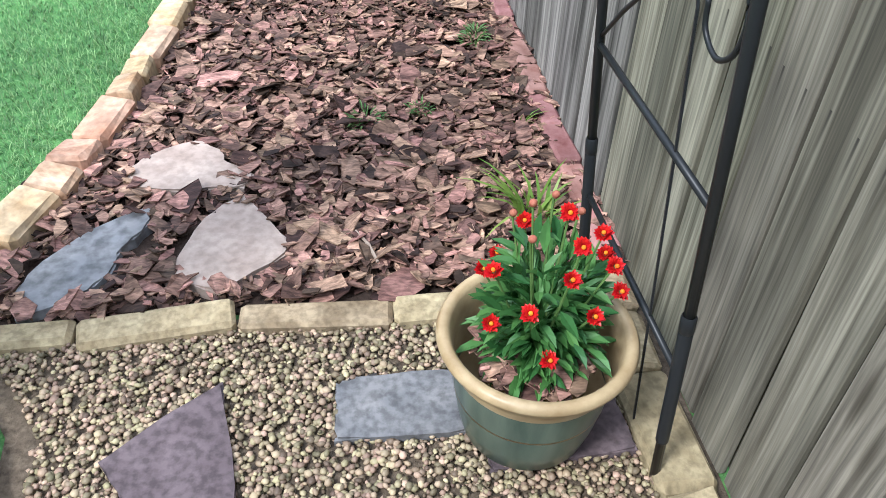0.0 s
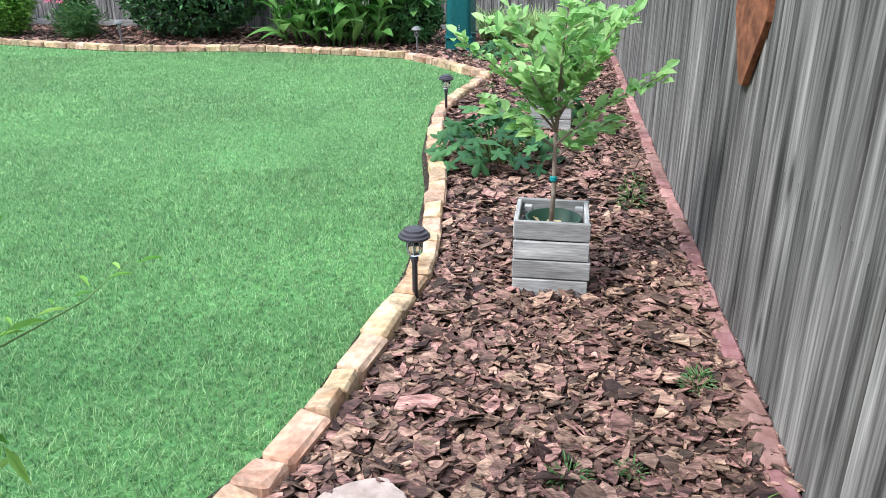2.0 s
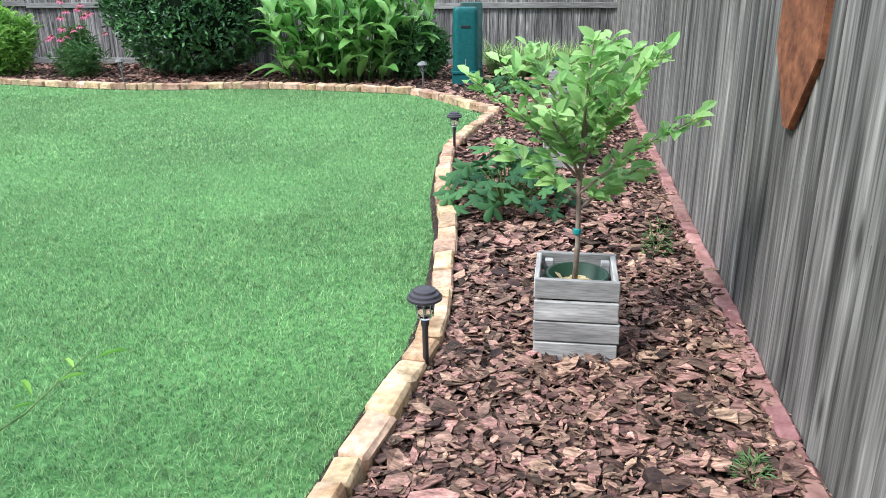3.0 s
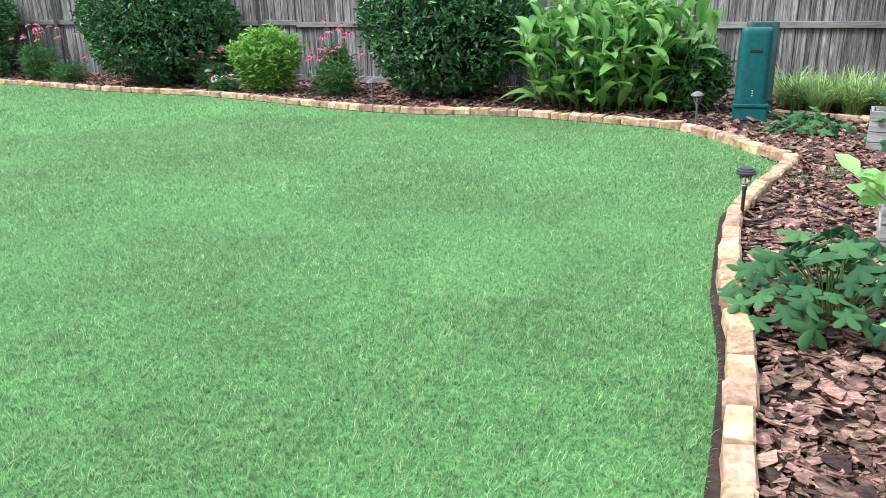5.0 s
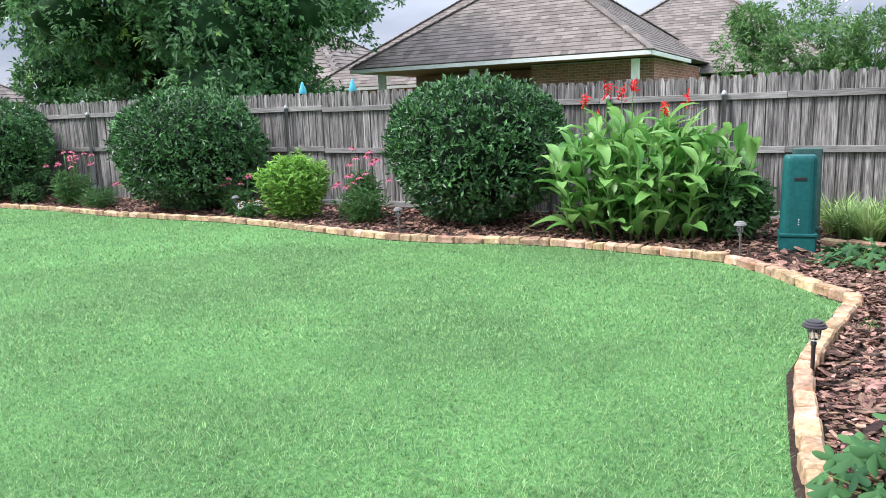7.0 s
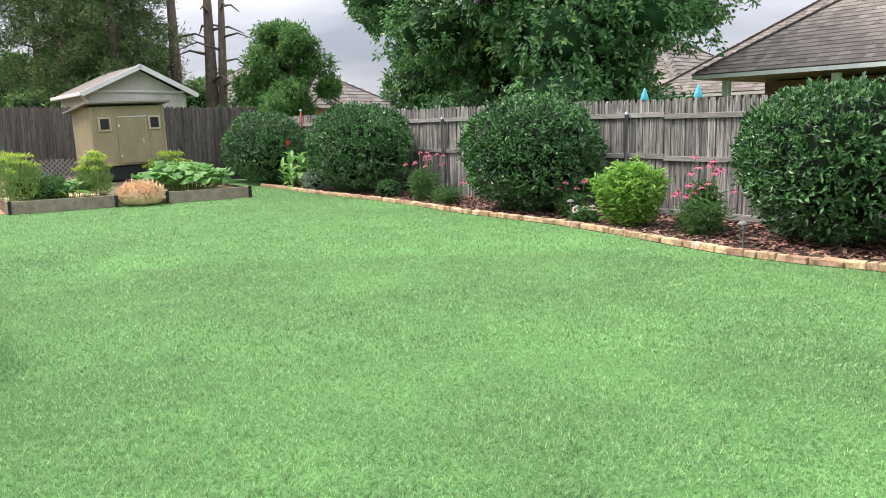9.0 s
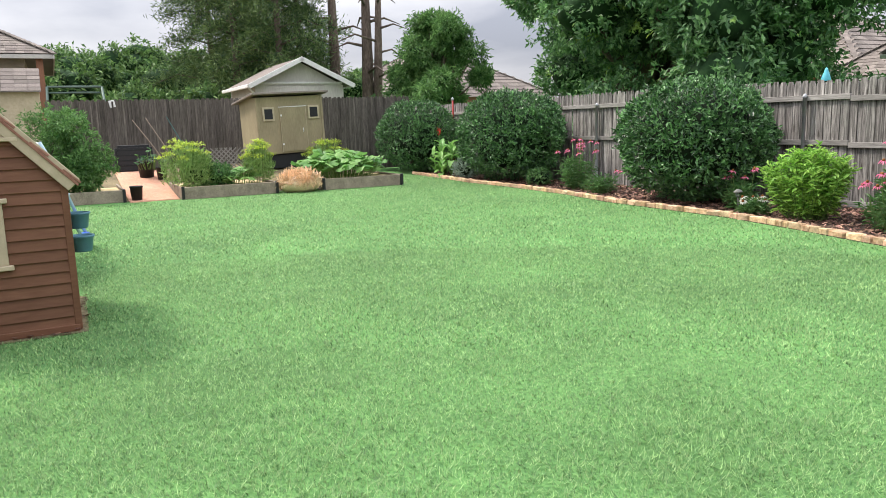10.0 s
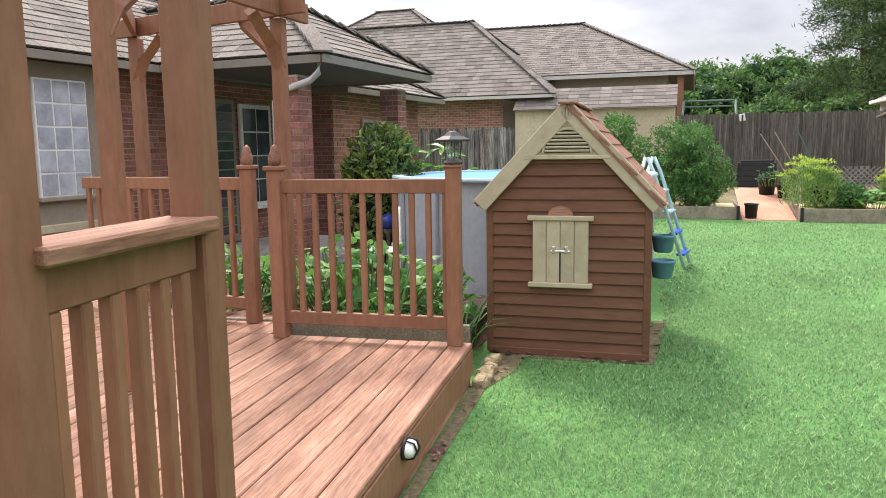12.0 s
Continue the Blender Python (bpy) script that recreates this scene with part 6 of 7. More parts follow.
    part("bucket", lathe([(0.0, 0.0), (0.062, 0.0), (0.07, 0.01), (0.085, 0.11), (0.094, 0.115), (0.094, 0.13), (0.082, 0.13), (0.07, 0.02), (0, 0.015)], 20), M_BUCKET, bk_, smooth=True)
    part("hook", tube([(0, -0.085, 0.10), (0, -0.09, 0.14), (0, -0.07, 0.16)], 0.004, 6), M_STEEL, bk_)
slide = thing("pool_ladder", "pale blue and white folding pool ladder behind the playhouse", "ladder", pose(-11.6, 2.96, 0, 0, 0, -8))
for s in (-0.22, 0.22):
    part("rail", tube([(s, 0.50, 0.02), (s, 0.10, 1.2), (s, 0.02, 1.38)], 0.022, 10), M_PALE_BLUE, slide, smooth=True)
    part("rail", tube([(s, -0.42, 0.02), (s, 0.0, 1.38)], 0.022, 10), M_WHITE, slide, smooth=True)
for k in range(4):
    u = (k + 0.6) / 4.6
    part("tread", box(0.42, 0.10, 0.03, 0.006, (0, 0.50 - 0.42 * u, 0.02 + 1.2 * u)), M_ROYAL if k < 2 else M_PALE_BLUE, slide, "blue plastic tread")

# ---- above-ground pool ----
M_POOL = plain("grey_pool_wall", (0.36, 0.39, 0.42), 0.5)
pool = thing("swimming_pool", "round grey above-ground pool with a blue liner", "pool", pose(-10.55, 1.55, 0))
part("pool_wall", lathe([(1.5, 0), (1.5, 1.18), (1.47, 1.18), (1.47, 0.02), (0, 0.02)], 48), M_POOL, pool)
part("liner", lathe([(1.468, 1.18), (1.462, 1.18), (1.462, 0.04), (0, 0.035)], 48), plain("pool_blue_liner", (0.05, 0.33, 0.6), 0.3), pool, "bright blue liner")
part("pool_cover", lathe([(1.455, 1.10), (1.44, 1.17), (1.3, 1.205), (0.8, 1.215), (0, 1.22)], 48), plain("sky_blue_plastic", (0.07, 0.33, 0.58), 0.35), pool, "sky blue plastic cover", smooth=True)
part("rim", lathe([(1.44, 1.18), (1.56, 1.18), (1.57, 1.20), (1.56, 1.22), (1.44, 1.22), (1.44, 1.18)], 48), M_PALE_BLUE, pool)
for k in range(14):
    a = k * 2 * math.pi / 14
    part("upright", box_mesh(0.05, 0.09, 1.13, 0.006, M_POOL), None, pool, m=pose(1.525 * math.cos(a), 1.525 * math.sin(a), 0.565, 0, 0, math.degrees(a)))

# ---- planting bed behind the railing ----
M_TIMBER = surf("grey_bed_timber", (0.17, 0.135, 0.10), (0.37, 0.31, 0.25), 8, 0.9, 0.5, stretch=(0.6, 7, 7), vary=0.15, stain=0.3, stain_scale=2, depth=0.004)
kbed = thing("timber_bed", "grey timber raised bed behind the deck railing", "raised bed", pose(-6.75, 0.55, 0, 0, 0, 7))
for k in range(2):
    part("timber", box_mesh(0.05, 2.9, 0.14, 0.005, M_TIMBER), None, kbed, m=pose(0.35, 0, 0.08 + 0.145 * k))
part("soil", box(1.2, 2.8, 0.2, 0.01, (-0.3, 0, 0.12)), M_SOIL, kbed)
M_BEAN = leafy("bean_leaf", (0.05, 0.18, 0.04), (0.22, 0.44, 0.11), 0.5, 0.35, per_object=True)
M_SQUASH = leafy("squash_leaf", (0.09, 0.27, 0.06), (0.27, 0.50, 0.15), 0.5, 0.4, per_object=True)
BIG = [mesh_of("leaf", lobed_leaf(0.13 + 0.012 * k, 30 + k, 0.26), M_SQUASH, True) for k in range(4)]


def leafy_patch(x, y, rx, ry, h, count, label, seed, base=0.0, name="squash_plant", meshes=BIG, low=0.45):
    rw = random.Random(seed)
    th = thing(name, label, "plant", pose(x, y, base), "leafy vegetable plants")
    for k in range(count):
        a, u = k * 2.399, math.sqrt((k + 0.5) / count)
        px, py = rx * u * math.cos(a), ry * u * math.sin(a)
        pz = max(0.06, h * rw.uniform(low, 1.0) * (1.05 - 0.5 * u * u))
        part("stem", tube([(px * 0.7, py * 0.7, 0), (px, py, pz)], 0.006, 5), M_STEM, th)
        leaf = part("leaf", rw.choice(meshes), None, th)
        leaf.matrix_basis = pose(px, py, pz, rw.uniform(-25, 35) * (1.0 if low > 0.3 else 1.8), rw.uniform(-25, 25) * (1.0 if low > 0.3 else 1.8), rw.uniform(0, 360))
    return th


SMALL = [mesh_of("leaf", lobed_leaf(0.055 + 0.008 * k, 50 + k, 0.26), M_BEAN, True) for k in range(4)]
leafy_patch(-7.05, 1.0, 0.55, 0.95, 0.62, 300, "leafy green bean plants behind the deck railing", 3, 0.22, "bean_plant", SMALL, 0.1)
strap_clump(-6.85, 1.35, 70, 0.85, 0.010, M_MIDGREEN, "tall green feathery stalks behind the deck railing", 45, 0.22)
strap_clump(-6.95, 0.75, 60, 0.75, 0.010, M_MIDGREEN, "tall green feathery stalks behind the deck railing", 46, 0.22)
leafy_patch(-6.95, -0.2, 0.5, 0.65, 0.5, 120, "green squash plants behind the deck railing", 5, 0.22, "squash_plant", SMALL, 0.1)
strap_clump(-6.78, 1.88, 60, 0.75, 0.012, M_MIDGREEN, "tall green feathery grass plant beside the playhouse", 44, 0.12)


soil_yard = part("garden_soil", slab([(-17.3, -3.4), (-6.3, -3.4), (-6.35, 0.2), (-6.98, 1.95), (-9.0, 2.0), (-12.6, 0.4), (-17.3, -0.4)], -0.01, 0.006),
                 surf("red_brown_soil", (0.10, 0.055, 0.038), (0.27, 0.165, 0.12), 14, 0.95, 0.6, stain=0.35, stain_scale=1.6, depth=0.015), None)
tagged(soil_yard, "bare red-brown soil between deck, porch and pool", "soil", kind="structure")
gazing = thing("garden_globe", "dark blue glass globe on a short stand", "ornament", pose(-10.0, 0.02, 0))
part("stand", lathe([(0.0, 0.0), (0.09, 0.0), (0.085, 0.02), (0.03, 0.06), (0.025, 0.5), (0.06, 0.56), (0.05, 0.58), (0, 0.57)], 16), M_TRUNK, gazing, smooth=True)
part("globe", lathe([(0.1 * math.sin(a), 0.66 - 0.1 * math.cos(a)) for a in np.linspace(0, math.pi, 15)], 20), plain("dark_blue_glass", (0.03, 0.06, 0.24), 0.1), gazing, smooth=True)

# ---- houses ----
def brick_panel(parent, a, b, z0, z1, normal, label="", name="bricks"):
    """A wall face from a to b in running bond: mortar behind, bricks proud of it."""
    d = Vector((b[0] - a[0], b[1] - a[1], 0))
    l = d.length
    d.normalize()
    nv = Vector((normal[0], normal[1], 0)).normalized()
    fr = []
    rr = np.random.default_rng(int(abs(a[0] * 100 + a[1] * 10)) + 1)
    z, row = z0, 0
    while z < z1 - 0.02:
        s = -0.105 * (row % 2)
        while s < l - 0.02:
            s0, s1 = max(s, 0), min(s + 0.2, l)
            if s1 - s0 > 0.03:
                c = Vector((a[0], a[1], 0)) + d * (s0 + s1) / 2 + nv * (-0.010 + rr.uniform(0, 0.003)) + Vector((0, 0, z + 0.033))
                fr.append([c[:], (d * (s1 - s0))[:], (nv * 0.03)[:], (0, 0, 0.066)])
            s += 0.212
        z += 0.077
        row += 1
    ob = part(name, many_boxes(name, fr, M_HOUSE_BRICK), None, parent, label or "red-brown bricks in running bond")
    tagged(ob, kind="stuff")


def solid(parent, name, x0, x1, y0, y1, z0, z1, mat, label=""):
    return part(name, box(x1 - x0, y1 - y0, z1 - z0, 0.0, ((x0 + x1) / 2, (y0 + y1) / 2, (z0 + z1) / 2)), mat, parent, label)


def hip_roof(parent, x0, x1, y0, y1, z, pitch, mat, rows=0.2, tab=0.32, ridge_mat=None, sides="nsew"):
    """A hipped roof: sheathing, shingle courses on each slope, ridge and hip caps, fascia and gutter."""
    rr = np.random.default_rng(int(abs(x0 * 7 + y0 * 3)) + 2)
    half = min(x1 - x0, y1 - y0) / 2
    zt = z + pitch * half
    bm = bmesh.new()
    base = [bm.verts.new(p) for p in ((x0, y0, z), (x1, y0, z), (x1, y1, z), (x0, y1, z))]
    if x1 - x0 > y1 - y0:
        r1, r2 = (x0 + half, (y0 + y1) / 2, zt), (x1 - half, (y0 + y1) / 2, zt)
    else:
        r1, r2 = ((x0 + x1) / 2, y0 + half, zt), ((x0 + x1) / 2, y1 - half, zt)
    a, b = bm.verts.new(r1), bm.verts.new(r2)
    bm.faces.new(base)
    if x1 - x0 > y1 - y0:
        quads = ((base[0], base[1], b, a), (base[2], base[3], a, b))
        tris = ((base[1], base[2], b), (base[3], base[0], a))
        hips = ((base[0], a), (base[3], a), (base[1], b), (base[2], b))
    else:
        quads = ((base[1], base[2], b, a), (base[3], base[0], a, b))
        tris = ((base[0], base[1], a), (base[2], base[3], b))
        hips = ((base[0], a), (base[1], a), (base[2], b), (base[3], b))
    for f in quads + tris:
        bm.faces.new(f)
    lines = [(Vector(p.co), Vector(q.co)) for p, q in hips] + [(Vector(r1), Vector(r2))]
    roof = part("roof", bm, mat, parent)
    k = math.sqrt(1 + pitch * pitch)
    fr = []
    for s in sides:
        l = x1 - x0 if s in "ns" else y1 - y0
        d = 0.0
        row = 0
        while d < half:
            u0, u1 = d, l - d
            u = u0 - tab * rr.uniform(0, 1)
            while u < u1:
                w = tab * rr.uniform(0.7, 1.3)
                c0, c1 = max(u, u0), min(u + w, u1)
                if c1 - c0 > 0.05:
                    uc, dc = (c0 + c1) / 2, d + rows * 0.5
                    zz = z + pitch * dc + 0.014 + rr.uniform(0, 0.005)
                    th_ = 0.012
                    if s == "s":
                        c, ax, up = (x0 + uc, y0 + dc, zz), (1, 0, 0), (0, 1 / k, pitch / k)
                    elif s == "n":
                        c, ax, up = (x0 + uc, y1 - dc, zz), (1, 0, 0), (0, -1 / k, pitch / k)
                    elif s == "w":
                        c, ax, up = (x0 + dc, y0 + uc, zz), (0, 1, 0), (1 / k, 0, pitch / k)
                    else:
                        c, ax, up = (x1 - dc, y0 + uc, zz), (0, 1, 0), (-1 / k, 0, pitch / k)
                    ax, up = np.array(ax, float), np.array(up, float)
                    nn = np.cross(ax, up)
                    nn = nn if nn[2] > 0 else -nn
                    up = up - nn * 0.06
                    fr.append([c, ax * (c1 - c0 - 0.006), up * rows * k * 1.12, nn * th_])
                u += w
            d += rows
            row += 1
    tagged(part("shingles", many_boxes("shingles", fr, mat), None, roof, "weathered brown-grey asphalt shingles"), kind="stuff")
    for p, q in lines:
        n = max(2, int((q - p).length / 0.21))
        caps = []
        d = (q - p).normalized()
        s = d.cross(Vector((0, 0, 1))).normalized()
        for i in range(n):
            c = p.lerp(q, (i + 0.5) / n) + Vector((0, 0, 0.045))
            caps.append([c[:], (d * 0.27 + Vector((0, 0, 0.045)))[:], (s * 0.22)[:], (s.cross(d) * 0.022)[:]])
        tagged(part("ridge_cap", many_boxes("ridge_cap", caps, mat), None, roof), kind="stuff")
    return roof


def eaves(parent, x0, x1, y0, y1, z, mat, depth=0.10, under=None):
    for (a, b, c, d) in ((x0, x1, y0 - 0.02, y0 + 0.02), (x0, x1, y1 - 0.02, y1 + 0.02), (x0 - 0.02, x0 + 0.02, y0 + 0.03, y1 - 0.03), (x1 - 0.02, x1 + 0.02, y0 + 0.03, y1 - 0.03)):
        solid(parent, "fascia", a, b, c, d, z - depth, z - 0.006, mat, "painted eave board and gutter")
    part("soffit", box(x1 - x0 - 0.06, y1 - y0 - 0.06, 0.03, 0.0, ((x0 + x1) / 2, (y0 + y1) / 2, z - depth * 0.6)), under or mat, parent)


M_PALE_TRIM = plain("pale_grey_trim", (0.5, 0.48, 0.45), 0.5)
M_TRIM = plain("taupe_trim_paint", (0.30, 0.255, 0.20), 0.6)
# darkened against bounce from the lawn, so eave shade sits in the colour
M_SOFFIT_SHADE = plain("shade_grey_soffit", (0.12, 0.11, 0.10), 0.6)
M_GUTTER = plain("taupe_gutter", (0.23, 0.20, 0.17), 0.45)
M_PANE = surf("pale_blind_pane", (0.30, 0.33, 0.38), (0.55, 0.59, 0.65), 5, 0.06, 0.0, stain=0.2, spec=0.6)
M_DARK_PANE = surf("dark_window_pane", (0.03, 0.04, 0.05), (0.10, 0.13, 0.15), 2, 0.04, 0.0, stain=0.3, spec=0.6)


def window(parent, x, y, z, w, h, turn, cols, rows, pane, frame_mat, label, border=0.12):
    """A framed window with muntins; it faces its own -y side."""
    wi = part("window", box(w + border, 0.05, h + border, 0.006), frame_mat, parent, label, pose(x, y, z, 0, 0, turn))
    for i in range(cols):
        for j in range(rows):
            part("pane", box_mesh(round(w / cols - 0.022, 3), 0.008, round(h / rows - 0.022, 3), 0.002, pane), None, wi, m=pose((i + 0.5) * w / cols - w / 2, -0.028, (j + 0.5) * h / rows - h / 2))
    part("sill", box(w + 0.08 + border, 0.09, 0.05, 0.008, (0, -0.03, -h / 2 - 0.02 - border / 2)), frame_mat if border > 0.1 else M_TRIM, wi)
    return wi


# the house beside the deck
house = thing("house", "red-brown brick house with shingled hip roof and porch", "house", pose(-9.69, -0.70, 0, 0, 0, -4))
solid(house, "wall", -4.4, 5.2, -9.0, -2.75, 0, 2.62, M_MORTAR, "brick wall core")
brick_panel(house, (-4.3, -2.75), (0.60, -2.75), 0.05, 2.55, (0, 1))
brick_panel(house, (2.7, -2.75), (4.4, -2.75), 0.05, 2.55, (0, 1))
part("bay", box(2.05, 0.30, 1.90, 0.01, (1.65, -2.74, 1.60)), M_TRIM, house, "taupe panelled window bay")
part("bay_skirt", box(2.12, 0.36, 0.10, 0.01, (1.65, -2.74, 0.68)), M_BEIGE, house)
window(house, 1.34, -2.575, 1.70, 0.70, 1.30, 180, 3, 5, M_PANE, M_WHITE, "white grid window with drawn pale blind", 0.02)
window(house, 2.25, -2.575, 1.70, 0.70, 1.30, 180, 3, 5, M_PANE, M_WHITE, "white grid window with drawn pale blind", 0.02)
hip_roof(house, -4.6, 5.8, -9.6, -2.30, 2.64, 0.62, M_SHINGLE, 0.15, 0.3, sides="ne")
eaves(house, -4.6, 5.8, -9.6, -2.30, 2.63, M_GUTTER, 0.10, M_SOFFIT_SHADE)
# wing beyond the porch
solid(house, "wing_wall", -7.0, -3.5, -7.5, -1.85, 0, 2.5, M_MORTAR, "brick wall core")
brick_panel(house, (-7.0, -1.85), (-3.5, -1.85), 0.05, 2.46, (0, 1))
brick_panel(house, (-3.5, -2.72), (-3.5, -1.85), 0.05, 2.46, (1, 0))
window(house, -4.75, -1.82, 1.62, 0.5, 0.8, 180, 1, 2, M_DARK_PANE, M_TRIM, "small dark window in the brick wing", 0.10)
hip_roof(house, -7.4, -3.2, -7.9, -1.40, 2.56, 0.5, M_SHINGLE, 0.15, 0.3, sides="nw")
eaves(house, -7.4, -3.2, -7.9, -1.40, 2.55, M_GUTTER, 0.10, M_SOFFIT_SHADE)
# porch
hip_roof(house, -3.16, 0.02, -5.6, 0.10, 2.645, 0.62, M_SHINGLE, 0.15, 0.3, sides="new")
eaves(house, -3.16, 0.02, -5.6, 0.10, 2.635, M_GUTTER, 0.10, M_SOFFIT_SHADE)
for cx, cy in ((-0.20, -0.45), (-2.80, -0.38)):
    s = 0.145
    col = part("column", box(2 * s, 2 * s, 2.42, 0.0, (cx, cy, 1.21)), M_MORTAR, house, "square brick porch column")
    for a, b, nn in (((cx - s, cy + s), (cx + s, cy + s), (0, 1)), ((cx + s, cy - s), (cx + s, cy + s), (1, 0)), ((cx - s, cy - s), (cx - s, cy + s), (-1, 0))):
        brick_panel(col, a, b, 0.02, 2.42, nn)
part("porch_floor", box(3.1, 2.6, 0.12, 0.01, (-1.55, -1.35, 0.06)), surf("concrete", (0.33, 0.31, 0.28), (0.48, 0.46, 0.43), 12, 0.9, 0.3), house)
window(house, -1.55, -2.71, 1.25, 0.7, 2.0, 180, 1, 14, M_DARK_PANE, M_TRIM, "dark glazed back door with slatted blind")
window(house, -2.5, -2.71, 1.45, 0.7, 1.5, 180, 2, 4, M_DARK_PANE, M_WHITE, "grid window under the porch")
part("downspout", tube([(-0.01, 0.03, 2.56), (-0.01, 0.01, 2.42), (-0.01, -0.10, 2.34), (-0.01, -0.48, 2.24), (-0.01, -0.60, 2.12), (-0.01, -0.62, 0.1)], 0.04, 8), M_PALE_TRIM, house, "painted gutter downspout", smooth=True)
shrub(-10.5, -0.25, 0.62, 0.5, 1.86, "glossy green yellow-tipped shrub beside the porch", 21, leafy("glossy_yellow_green_leaf", (0.04, 0.10, 0.03), (0.24, 0.30, 0.07), 0.35, 0.2), 3200, 0.12, "porch_shrub")
leafy_patch(-12.4, -0.1, 0.5, 0.5, 1.5, 34, "broad-leaved green plant beyond the porch", 11, 0.1, "broad_leaf_plant", CANNA)

bench = thing("patio_chair", "white wire patio chair near the porch column", "chair", pose(-9.0, 0.35, 0.0, 0, 0, 20))
for sx in (-0.2, 0.2):
    for sy in (-0.2, 0.2):
        part("leg", tube([(sx, sy, 0), (sx * 0.9, sy * 0.9, 0.45)], 0.012, 8), M_WHITE, bench)
part("seat", lathe([(0, 0.45), (0.22, 0.45), (0.23, 0.46), (0.22, 0.47), (0, 0.47)], 20), M_WHITE, bench)
part("backrest", tube([(0.2 * math.cos(a), 0.2, 0.46 + 0.45 * math.sin(a)) for a in np.linspace(0, math.pi, 13)], 0.012, 8), M_WHITE, bench)

# neighbour to the west
west = thing("neighbour_house", "brick neighbour house with broad brown shingle roofs", "house", pose(0, 0, 0))
solid(west, "wall", -46.0, -25.47, -20.0, -2.32, 0, 3.06, M_MORTAR, "brick wall core")
brick_panel(west, (-25.47, -9.0), (-25.47, -2.32), 0.9, 3.04, (1, 0))
hip_roof(west, -32.0, -24.9, -20.6, -0.61, 3.13, 0.8, M_SHINGLE, 0.17, 0.3, sides="en")
hip_roof(west, -47.6, -31.9, -20.4, -2.74, 3.15, 0.70, M_SHINGLE, 0.25, 0.42, sides="en")
eaves(west, -32.0, -24.9, -20.6, -0.61, 3.12, M_PALE_TRIM, 0.10, M_SOFFIT_SHADE)
garage = thing("neighbour_garage", "beige neighbour building with shingled roofs and white eaves", "house", pose(0, 0, 0))
solid(garage, "wall", -36.0, -28.5, -9.0, 2.6, 0, 3.88, M_TRIM)
hip_roof(garage, -36.4, -28.05, -12.0, 3.44, 3.94, 0.55, M_SHINGLE, 0.165, 0.3, sides="en")
eaves(garage, -36.4, -28.05, -12.0, 3.44, 3.93, M_PALE_TRIM, 0.13, M_SOFFIT_SHADE)
low = bmesh.new()
q = [low.verts.new(p) for p in ((-24.6, -1.8, 2.62), (-24.6, 3.0, 2.62), (-25.6, 3.0, 3.3), (-25.6, -1.8, 3.3))]
low.faces.new(q)
lr = part("low_roof", low, M_SHINGLE, garage)
tabs = []
for r in range(6):
    for k in range(15):
        y = -1.8 + 4.8 * (k + 0.5) / 15
        tabs.append([(-24.7 - 0.165 * r, y, 2.70 + 0.112 * r), (0, 0.31, 0), (-0.17, 0, 0.105), (0.008, 0, 0.012)])
tagged(part("shingles", many_boxes("shingles", tabs, M_SHINGLE), None, lr), kind="stuff")
solid(garage, "low_wall", -25.3, -24.75, -1.75, 2.95, 0, 2.62, M_BEIGE, "beige painted wall")
solid(garage, "porch_post", -28.4, -28.2, 2.92, 3.12, 0, 3.85, M_DECK_BROWN)
fence("fence_south", "short stretch of grey board fence beside the neighbour house", (-17.3, -0.1), (-17.3, -3.4), 1.95, M_FENCE, 0.142, seed=9)

# neighbour to the north
north = thing("neighbour_house", "brick neighbour house with patio posts and shingle roof", "house", pose(0, 0, 0))
solid(north, "wall", -8.85, -5.2, 25.2, 33, 0, 2.85, M_MORTAR, "brick wall core")
brick_panel(north, (-8.85, 25.2), (-5.2, 25.2), 1.6, 2.82, (0, -1))
brick_panel(north, (-5.2, 25.2), (-5.2, 32.4), 1.6, 2.82, (1, 0))
solid(north, "recess_wall", -19.9, -8.9, 29.9, 38, 0, 2.6, M_HOUSE_BRICK, "shaded brick patio wall")
solid(north, "patio_wall", -14.0, -8.9, 27.2, 29.8, 0, 2.84, M_HOUSE_BRICK, "shaded brick wall under the patio roof")
solid(north, "side_wall", -5.1, -0.9, 33.1, 38, 0, 2.5, M_HOUSE_BRICK, "brick wall of the set-back wing")
hip_roof(north, -20.7, -6.0, 29.5, 45.0, 2.68, 0.74, M_SHINGLE, 0.17, 0.28, sides="sw")
hip_roof(north, -14.4, -4.95, 23.7, 36.0, 2.98, 0.70, M_SHINGLE, 0.17, 0.28, sides="sew")
hip_roof(north, -12.0, -0.4, 32.5, 46.0, 2.6, 0.70, M_SHINGLE, 0.17, 0.28, sides="se")
# brown underside replaces white here to paint the shade below the patio roof
eaves(north, -14.4, -4.95, 23.7, 29.4, 2.97, M_WHITE, 0.12, M_DECK_BROWN)
eaves(north, -20.7, -15.0, 29.5, 40.0, 2.67, M_PALE_TRIM, 0.12)
for x in (-13.6, -10.35, -5.5):
    part("patio_post", box_mesh(0.2, 0.2, 2.8, 0.01, M_WHITE), None, north, "white patio post", pose(x, 24.3, 1.4))
arch = [(-9.9 + 0.6 * math.cos(a), 26.9, 2.0 + 0.42 * math.sin(a)) for a in np.linspace(0, math.pi, 13)]
part("patio_arch", tube(arch, 0.02, 6), M_BLACK, north, "dark metal arch under the patio roof")
farhouse = thing("distant_house", "distant brick house with a brown shingle roof", "house", pose(0, 0, 0))
hip_roof(farhouse, -62, -44, 22, 34, 3.0, 0.6, M_SHINGLE, 0.4, 0.7, sides="es")
